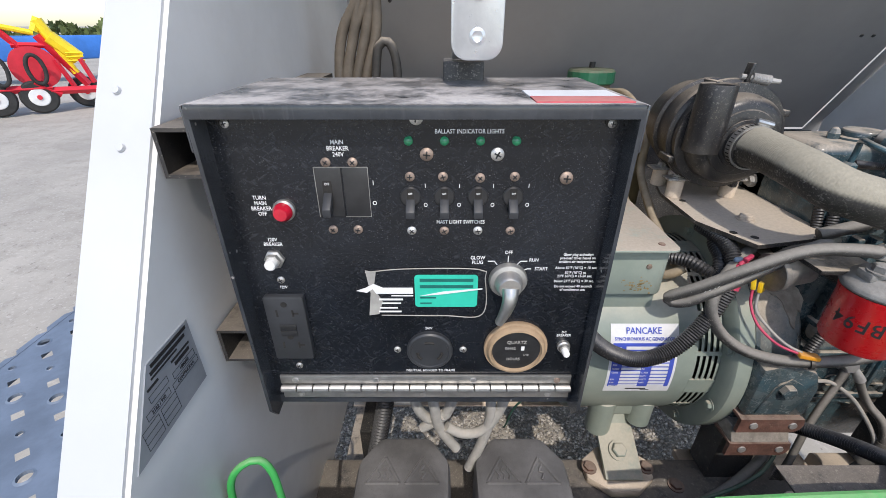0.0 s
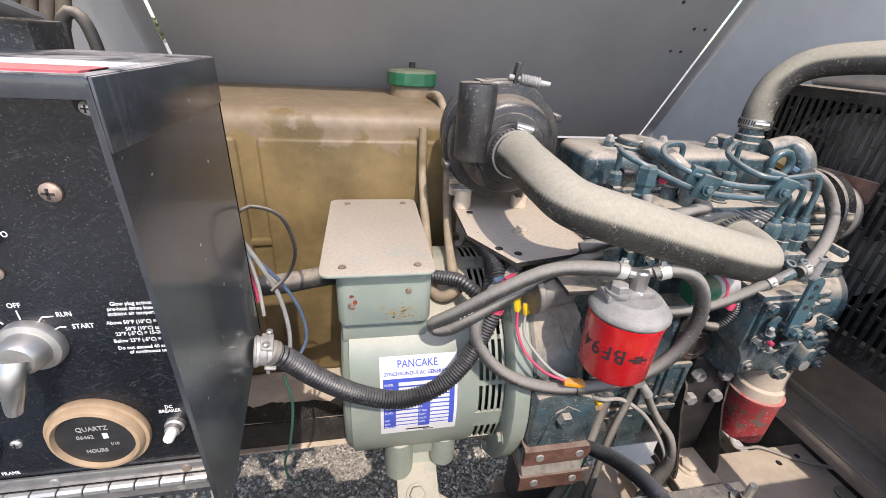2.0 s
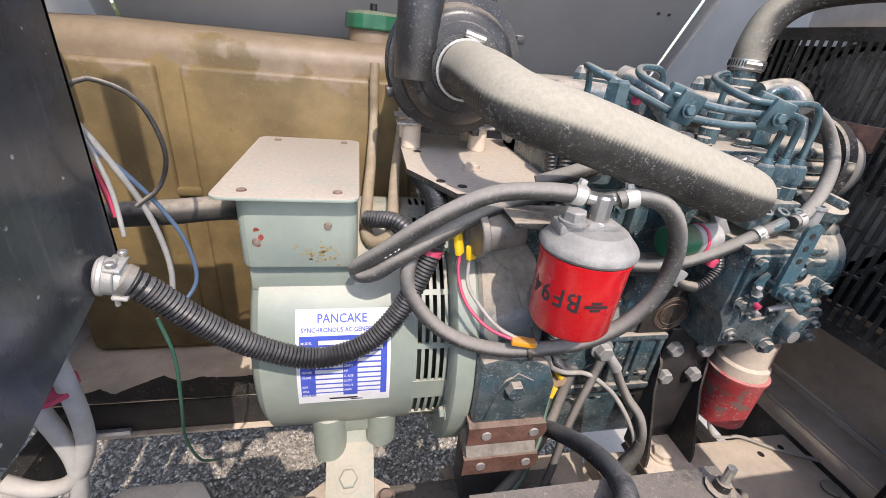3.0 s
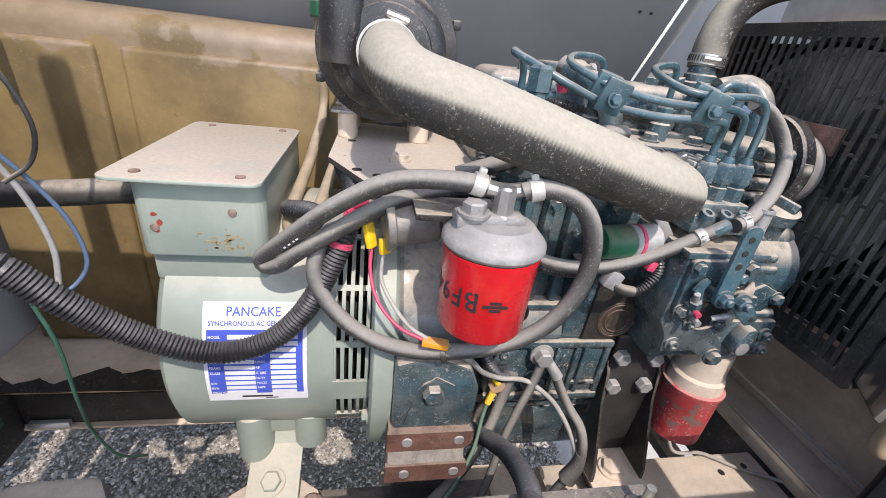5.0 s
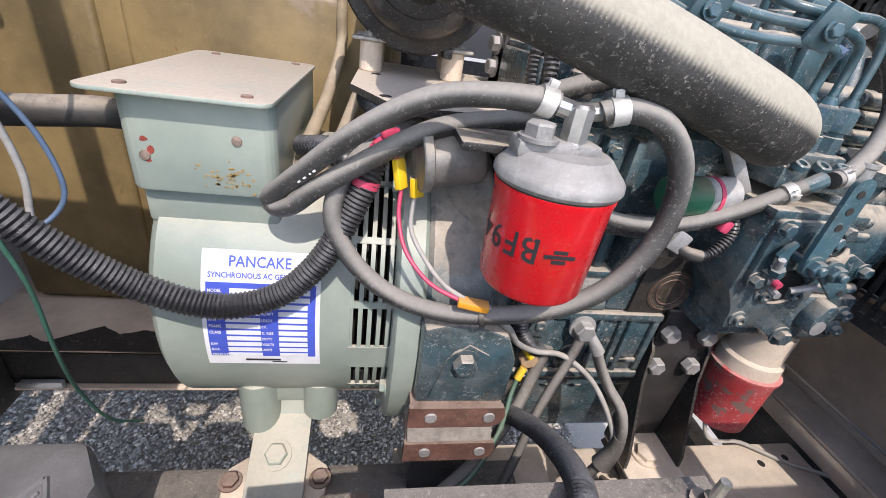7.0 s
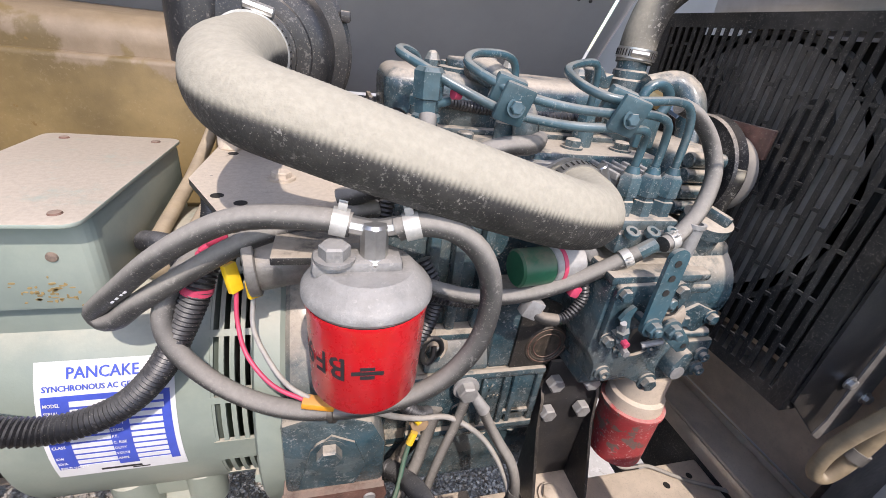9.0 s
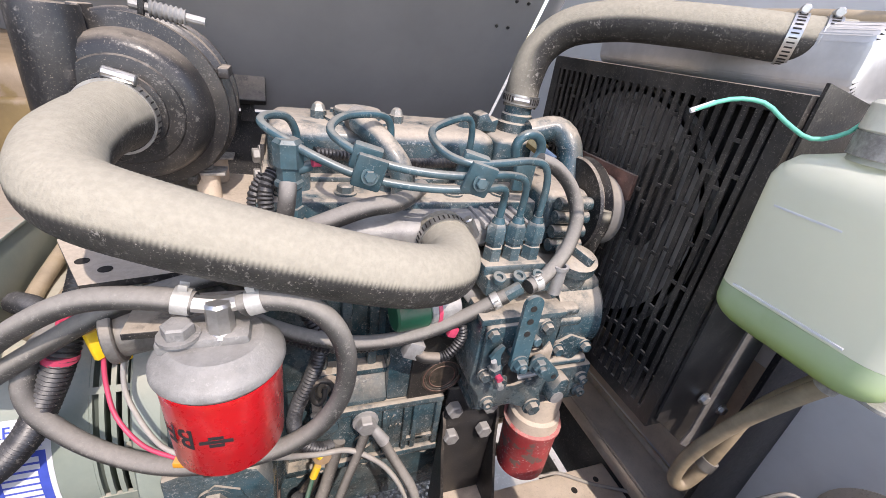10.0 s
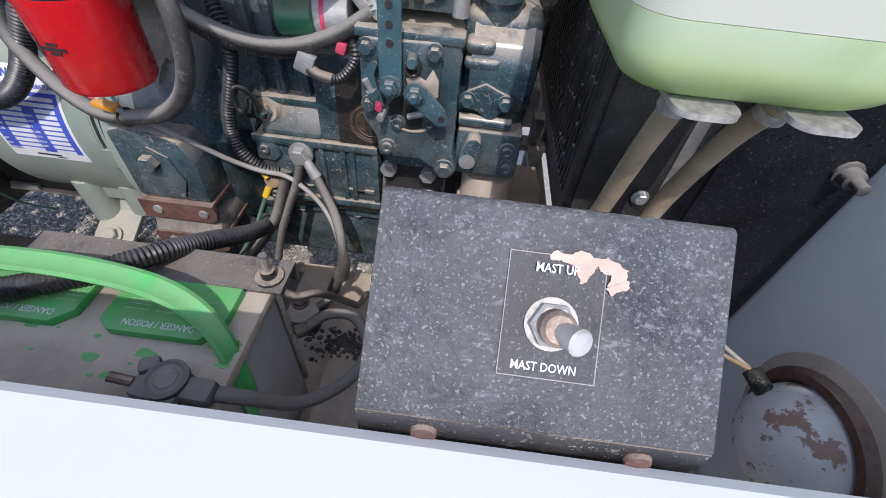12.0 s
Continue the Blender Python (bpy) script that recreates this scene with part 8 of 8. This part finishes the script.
cable("mast_conduit", [(-0.06, 0.47, 0.93), (-0.075, 0.47, 0.82), (-0.092, 0.46, 0.72), (-0.112, 0.44, 0.62), (-0.13, 0.42, 0.52)], 0.014, M_CONDUIT, "black corrugated conduit running down inside the end wall", "conduit", 14, 0.006, 0.002)
cable("green_handle", [(-0.222 + 0.010, 0.245, 0.80), (-0.205, 0.245, 0.86), (-0.190, 0.248, 0.884), (-0.175, 0.252, 0.886), (-0.166, 0.252, 0.868), (-0.163, 0.25, 0.83), (-0.162, 0.25, 0.77)], 0.0036, M_GREENBAT, "bright green plastic strap loop by the end wall", "strap")
hc = thing("mast_cable", (-0.12, 0.72, 1.1), "dusty tan cables rising behind the control box", "cable")
for dx, a in ((0, 0.0), (0.014, 0.4), (0.028, 0.9), (0.042, 1.5), (0.010, 2.2)):
    part("cable", tube([(-0.165 + dx, 0.70, 1.10), (-0.165 + dx, 0.71, 1.17), (-0.155 + dx + 0.01 * math.sin(a), 0.72, 1.24), (-0.13 + dx + 0.012 * math.cos(a * 2), 0.72, 1.31), (-0.125 + dx * 0.7, 0.70, 1.40), (-0.13 + dx, 0.68, 1.55)], 0.008, 10), M_MASTC, hc)
part("black_loop", tube([(-0.105, 0.70, 1.18), (-0.098, 0.70, 1.222), (-0.082, 0.70, 1.228), (-0.072, 0.70, 1.20), (-0.07, 0.70, 1.13)], 0.007, 10), M_BLKW, hc)

# galvanised lift bracket on its black stub
gb = thing("lift_bracket", (0.02, 0.42, 1.17), "galvanised bent strap bolted to a black square stub", "bracket")
part("stub", span((0.0, 0.415, 1.12), (0.038, 0.452, 1.222), 0.002), M_BLACK, gb)
stp2 = part("strap", prism(round_rect(0.006, 1.226, 0.046, 1.62, 0.0125), "y", 0.3535, 0.3575, 0.0012), M_ZINC, gb)
part("strap_foot", prism([(0.3578, 1.238), (0.3578, 1.2415), (0.425, 1.226), (0.425, 1.2225)], "x", 0.008, 0.044, 0.0008), M_ZINC, stp2)
for z in (1.243, 1.272, 1.35):
    part("bolt", lathe((0.026, 0.3535, z), (0, -1, 0), [(0, 0.0062), (0.0008, 0.006), (0.0016, 0.004), (0.0008, 0.0025), (0.0006, 0)], 20), M_ZINC, gb)

# rating plate on the end wall
rp = thing("rating_plate", (X0, 0.22, 0.97), "grey metal rating plate with printed boxes on the white end wall", "plate")
part("plate", prism([(0.181, 0.9705), (0.2765, 0.9705), (0.2765, 1.0345), (0.2235, 1.0345)], "x", X0, X0 + 0.0008), M_GREYPL, rp)


def plate_words(s, y, z, h):
    part("lettering", words(s, pose(X0 + 0.0011, y, z, 90, 0, 90), h), M_BLACKTXT, rp)


for y0, y1, z, h in ((0.226, 0.272, 1.0305, 0.003), (0.223, 0.268, 1.0255, 0.003), (0.222, 0.255, 1.0215, 0.0015), (0.245, 0.270, 1.0165, 0.0018), (0.215, 0.228, 1.0165, 0.002), (0.248, 0.268, 1.0120, 0.003)):
    part("print_bar", span((X0 + 0.0008, y0, z - h / 2), (X0 + 0.0012, y1, z + h / 2)), M_BLACKTXT, rp)
plate_words("2182 / 990", 0.220, 0.9985, 0.0045)
plate_words("1800/60", 0.257, 1.0045, 0.0045)
plate_words("CONTINUOUS", 0.256, 0.9965, 0.0042)
for y0, y1, z in ((0.242, 0.272, 1.0045), (0.238, 0.2735, 0.9965), (0.206, 0.234, 0.9985), (0.214, 0.236, 1.0085)) + tuple((0.197 + 0.022 * k, 0.216 + 0.022 * k, 0.990 - 0.0058 * j) for k in range(2) for j in range(3)):
    bm = bmesh.new()
    for a, b_ in (((y0, z - 0.0029), (y1, z - 0.0029)), ((y0, z + 0.0029), (y1, z + 0.0029)), ((y0, z - 0.0029), (y0, z + 0.0029)), ((y1, z - 0.0029), (y1, z + 0.0029))):
        rod((X0 + 0.0009, *a), (X0 + 0.0009, *b_), 0.00025, 4, 0, bm)
    part("printed_box", bm, M_BLACKTXT, rp)

# ---- round lamp housing in the end wall ----
dm = thing("lamp_housing", (X1, 0.209, 0.69), "rust-spotted white dome of a recessed lamp in a rubber grommet", "lamp")
part("dome", lathe((X1, 0.209, 0.757), (-1, 0, 0), [(0, 0.050), (0.012, 0.050), (0.022, 0.047), (0.033, 0.040), (0.042, 0.028), (0.047, 0.013), (0.048, 0)], 36), M_DOME, dm)
part("grommet", lathe((X1, 0.209, 0.757), (-1, 0, 0), [(0, 0.064), (0.008, 0.064), (0.012, 0.060), (0.012, 0.053), (0.006, 0.050)], 40), M_RUSTY, dm)
part("collar", lathe((X1, 0.209, 0.757), (-1, 0, 0), [(0, 0.076), (0.002, 0.076), (0.005, 0.066)], 40), M_DIRT, dm)
sk = part("socket", rod((X1 - 0.026, 0.236, 0.772), (X1 - 0.036, 0.262, 0.778), 0.008, 12, 0.001), M_CRUST, dm)
part("wire", tube([(X1 - 0.036, 0.262, 0.778), (X1 - 0.06, 0.272, 0.790), (X1 - 0.085, 0.285, 0.80), (X1 - 0.10, 0.30, 0.77)], 0.002, 8), M_GREYW, sk)
part("wire", tube([(X1 - 0.036, 0.260, 0.780), (X1 - 0.062, 0.268, 0.786), (X1 - 0.088, 0.282, 0.79), (X1 - 0.10, 0.295, 0.75)], 0.002, 8), M_TAN, sk)

# latch on the far door, rivets
la = thing("door_latch", (0.475, 1.24, 0.98), "black steel latch on the inside of the far door", "latch")
part("case", box((0.475, YF(1.035) - 0.016, 1.035), (0.088, 0.026, 0.075), 0.004, (-33, 0, 0)), M_BLACK, la)
part("tongue", box((0.475, YF(0.99) - 0.026, 0.995), (0.03, 0.02, 0.08), 0.003), M_RAIL, la)
for x, z in ((1.073, 1.28), (1.043, 1.28), (1.049, 1.229), (1.020, 1.229), (0.97, 1.33), (-0.12, 1.30), (-0.10, 1.35)):
    b = lathe((x, YF(z) - 0.0005, z), (0, -1, -0.66), [(0, 0.0042), (0.002, 0.0036), (0.0028, 0)], 10)
    solo("rivet", b, M_BLACK, "small dark rivet in the white far door", "rivet", "door rivets")
tp = solo("reflective_tape", box((X0 + 0.05, YF(1.03) - 0.002, 1.03), (0.03, 0.001, 0.07), 0, (33, 0, 0)), mat("red_tape", (0.6, 0.03, 0.06), 0.4, var=0.1, scale=40), "strip of red reflective tape by the far door", "tape")
# bottle hoses and the green tie wire
ov_ = thing("overflow_hose", (0.970, 0.335, 0.775), "tan rubber overflow hose looping under the bottle", "hose")
part("hose", tube([(0.948, 0.270, 1.007), (0.951, 0.292, 0.96), (0.955, 0.316, 0.90), (0.955, 0.334, 0.83), (0.962, 0.338, 0.785), (0.978, 0.335, 0.775), (0.990, 0.332, 0.80), (0.996, 0.330, 0.845), (1.000, 0.325, 0.90), (1.000, 0.297, 0.97), (1.000, 0.272, 1.007)], 0.0070, 16), M_TANHOSE, ov_)
for q_ in ((0.949, 0.276, 0.996), (1.000, 0.279, 0.996)):
    part("spring_clip", lathe(q_, (0, -0.3, 1), [(-0.003, 0.0070), (-0.003, 0.0085), (0.003, 0.0085), (0.003, 0.0070)], 16), M_DULL, ov_)
oc2 = solo("hose_tie", lathe((0.990, 0.332, 0.805), (0.3, 0, 1), [(0, 0.0075), (0, 0.0095), (0.012, 0.0095), (0.012, 0.0075)], 18), M_HOSE, "wire clamp on the overflow hose", "clamp")
cable("top_hose", [(1.060, 0.335, 1.17), (1.085, 0.352, 1.215), (1.108, 0.40, 1.252), (1.112, 0.48, 1.261), (1.105, 0.58, 1.262), (1.085, 0.69, 1.259)], 0.0095, M_TANHOSE, "tan rubber hose along the header tank", "hose", 14)
cable("tie_wire", [(0.838, 0.388, 1.171), (0.858, 0.380, 1.181), (0.878, 0.370, 1.182), (0.893, 0.360, 1.172), (0.908, 0.348, 1.164), (0.925, 0.338, 1.172), (0.932, 0.332, 1.190)], 0.0016, mat("pale_green_wire", (0.12, 0.5, 0.36), 0.45, var=0.1, scale=40), "loose green wire tied to the bottle cap", "wire", 8)
solo("wire_sleeve", rod((0.836, 0.389, 1.170), (0.850, 0.384, 1.1775), 0.0019, 8), M_LABELW, "pale stripped end of the green wire", "wire")

# ---- yard: gravel under the machine, perforated step, parked trailer, scrub ----
random.seed(11)
bm = bmesh.new()
ico = [Vector(v) for v in ((0, 0, 1), (0.89, 0, 0.45), (0.28, 0.85, 0.45), (-0.72, 0.53, 0.45), (-0.72, -0.53, 0.45), (0.28, -0.85, 0.45))]
verts, faces = [], []
for k in range(62000):
    x, y = random.uniform(-0.7, 1.0), 0.45 + 1.2 * random.random() ** 1.4
    s = random.uniform(0.0030, 0.0068)
    q = Euler((random.uniform(-0.5, 0.5), random.uniform(-0.5, 0.5), random.uniform(0, 6.28))).to_matrix()
    n0 = len(verts)
    sx, sy, sz = s * random.uniform(0.7, 1.25), s * random.uniform(0.7, 1.25), s * random.uniform(0.6, 1.1)
    for v in ico:
        w = q @ Vector((v.x * sx, v.y * sy, v.z * sz))
        verts.append((x + w.x, y + w.y, G - 0.010 + w.z + s * 0.2))
    for f in ((0, 1, 2), (0, 2, 3), (0, 3, 4), (0, 4, 5), (0, 5, 1)):
        faces.append([n0 + i for i in f])
me = bpy.data.meshes.new("gravel")
me.from_pydata(verts, [], faces)
gm = bpy.data.materials.new("gravel_mixed")
gm.use_nodes = True
nt = gm.node_tree
gg = nt.nodes.new("ShaderNodeNewGeometry")
cr = mix(nt, math_of(nt, "POWER", gg.outputs["Random Per Island"], 1.6), (0.15, 0.132, 0.115), (0.60, 0.54, 0.47))
nt.links.new(mix(nt, ramp(nt, noise_of(nt, 300, 3), 0.45, 0.9), cr, (0.30, 0.27, 0.235)), nt.nodes["Principled BSDF"].inputs["Base Color"])
nt.nodes["Principled BSDF"].inputs["Roughness"].default_value = 0.85
me.materials.append(gm)
tagged(new("gravel", me), "grey loose gravel under the trailer", "gravel", kind="stuff")

stp_ = thing("step_plate", (-0.66, 0.65, 0.545), "blue-grey perforated steel tread plate beside the enclosure", "step")
verts, faces = [], []
cell = 0.088


def tread_cell(cx, cy, r, rise):
    """One square of plate with a raised round hole through it."""
    h, n = cell / 2, 16
    n0 = len(verts)
    for i in range(n):
        a = 6.28318531 * (i + 0.5) / n
        c, s = math.cos(a), math.sin(a)
        k = h / max(abs(c), abs(s))
        verts.append((cx + c * k, cy + s * k, 0.550))
    for rr, zz in ((r * 1.35, 0.550), (r, 0.550 + rise), (r * 0.97, 0.545)):
        for i in range(n):
            a = 6.28318531 * (i + 0.5) / n
            verts.append((cx + rr * math.cos(a), cy + rr * math.sin(a), zz))
    for L in range(3):
        for i in range(n):
            j = (i + 1) % n
            faces.append((n0 + L * n + i, n0 + L * n + j, n0 + (L + 1) * n + j, n0 + (L + 1) * n + i))


for i in range(8):
    for j in range(12):
        big = j % 2 == 0
        tread_cell(-1.0 + cell * i, 0.10 + cell * j, 0.0125, 0.0025) if big else tread_cell(-1.0 + cell * (i + 0.0), 0.10 + cell * j, 0.0065, 0.0015)
me = bpy.data.meshes.new("tread")
me.from_pydata([(x - stp_.location.x, y - stp_.location.y, z - stp_.location.z) for x, y, z in verts], [], faces)
me.materials.append(M_STEP)
tr_ = new("tread", me)
tr_.parent = stp_
part("edge_fold", span((-1.030, 0.07, 0.50), (-1.026, 1.12, 0.551)), M_STEP, stp_)
for x, y in ((-1.02, 0.12), (-1.02, 1.09), (-0.37, 0.12), (-0.37, 1.09)):
    part("leg", span((x - 0.02, y - 0.02, G - 0.012), (x + 0.02, y + 0.02, 0.545)), M_STEP, stp_)
part("edge_fold", span((-1.026, 1.115, 0.50), (-0.35, 1.119, 0.551)), M_STEP, stp_)

O, U, W = Vector((-6.49, 7.25, G)), Vector((0.735, 0.678, 0)), Vector((-0.678, 0.735, 0))


def at(u, h, w=0.0):
    return O + U * u + W * w + Vector((0, 0, h))


pt = thing("parked_trailer", at(0, 0), "red equipment trailer with a cable reel and yellow boom", "trailer")
for u, w in ((-0.62, 0), (0.0, 0), (0.78, 0.35)):
    wh = part("wheel", lathe(at(u, 0.30, w - 0.10), W, [(0, 0.17), (0, 0.27), (0.03, 0.30), (0.17, 0.30), (0.2, 0.27), (0.2, 0.17)], 28), M_TYRE, pt)
    part("rim", lathe(at(u, 0.30, w - 0.11), W, [(0, 0.05), (0.0, 0.15), (0.02, 0.175), (0.06, 0.175)], 24), M_RIM, wh)
    part("hub", lathe(at(u, 0.30, w - 0.13), W, [(0, 0.04), (0.04, 0.05)], 12), M_MACHRED, wh)


def beam(name, a, b, r, m, par, seg=4):
    p, q = at(*a), at(*b)
    return part(name, rod(p, q, r, seg), m, par)


beam("chassis", (-1.6, 0.46, -0.05), (0.25, 0.46, -0.05), 0.07, M_MACHRED, pt)
beam("chassis", (0.2, 0.40, -0.05), (1.3, 0.36, 0.0), 0.07, M_MACHRED, pt)
beam("chassis", (0.0, 0.56, -0.05), (0.35, 0.32, -0.05), 0.07, M_MACHRED, pt)
rl = part("reel", lathe(at(0.12, 0.82, 0.1), W, [(0, 0.10), (0, 0.38), (0.05, 0.38), (0.06, 0.26), (0.5, 0.26), (0.51, 0.38), (0.56, 0.38), (0.56, 0.1)], 28), M_MACHRED, pt, "red cable reel")
for u, h in ((-0.42, 0.80), (0.12, 0.80)):
    part("hose_coil", tube([at(u + 0.13 * math.cos(a / 10 * 6.283), h + 0.26 * math.sin(a / 10 * 6.283), -0.12) for a in range(11)], 0.035, 8, 0.08), M_TYRE, pt)
for a, b, r in (((0.85, 0.45, 0.2), (0.33, 1.38, 0.2), 0.075), ((0.10, 1.05, 0.2), (-0.30, 1.62, 0.2), 0.06), ((-0.10, 1.22, 0.2), (0.40, 1.20, 0.2), 0.05), ((0.6, 0.45, 0.0), (0.45, 0.95, 0.0), 0.045), ((0.95, 0.5, 0.0), (0.85, 0.95, 0.0), 0.045)):
    beam("mast_beam", a, b, r, M_MACHRED, pt)
for a, b, r in (((-0.48, 1.62, 0.2), (0.30, 1.42, 0.2), 0.05), ((0.32, 1.45, 0.2), (0.45, 1.68, 0.2), 0.07), ((0.42, 1.65, 0.2), (0.55, 1.25, 0.2), 0.10), ((0.5, 1.35, 0.2), (0.85, 0.95, 0.2), 0.14), ((0.55, 1.2, 0.2), (0.72, 0.68, 0.2), 0.07)):
    beam("boom", a, b, r, M_MACHYEL, pt, 8)
for h in (0.92, 0.99, 1.06):
    beam("rack_bar", (0.65, h, 0.05), (0.92, h, 0.05), 0.018, M_MACHYEL, pt)
part("engine_cover", box(at(-1.0, 0.85, 0.3), (0.9, 0.5, 0.5), 0.05, (0, 0, 43)), M_TYRE, pt)
pt.scale = (0.76, 0.76, 0.76)
pt.location = (-6.07, 6.58, G)
part("tarp", box(at(0.0, 0.72, 4.5), (3.4, 0.8, 0.5), 0.05, (0, 0, 43)), M_BLUE, thing("blue_skip", at(0.0, 0.0, 4.5), "low blue skip standing behind the trailer", "skip"))
random.seed(21)
verts, faces = [], []
for k in range(5200):
    a = random.uniform(-75, -15)
    d = random.uniform(31, 42)
    base = 1.5 + 0.55 * math.sin(a * 0.35) + 0.35 * math.sin(a * 1.1 + 1)
    h = random.random() ** 0.7 * base
    c = Vector((d * math.sin(radians(a)), d * math.cos(radians(a)), G + h))
    q = Euler((random.uniform(0, 6), random.uniform(0, 6), random.uniform(0, 6))).to_matrix()
    s = random.uniform(0.10, 0.26)
    n0 = len(verts)
    for v in ((-1, -0.5, 0), (1, -0.6, 0.1), (0.8, 0.6, 0), (-0.7, 0.7, 0.2)):
        verts.append(tuple(c + q @ (Vector(v) * s)))
    faces.append((n0, n0 + 1, n0 + 2, n0 + 3))
me = bpy.data.meshes.new("scrub")
me.from_pydata(verts, [], faces)
me.materials.append(M_LEAF)
tagged(new("scrub", me), "line of olive green scrub beyond the yard", "scrub", kind="stuff")
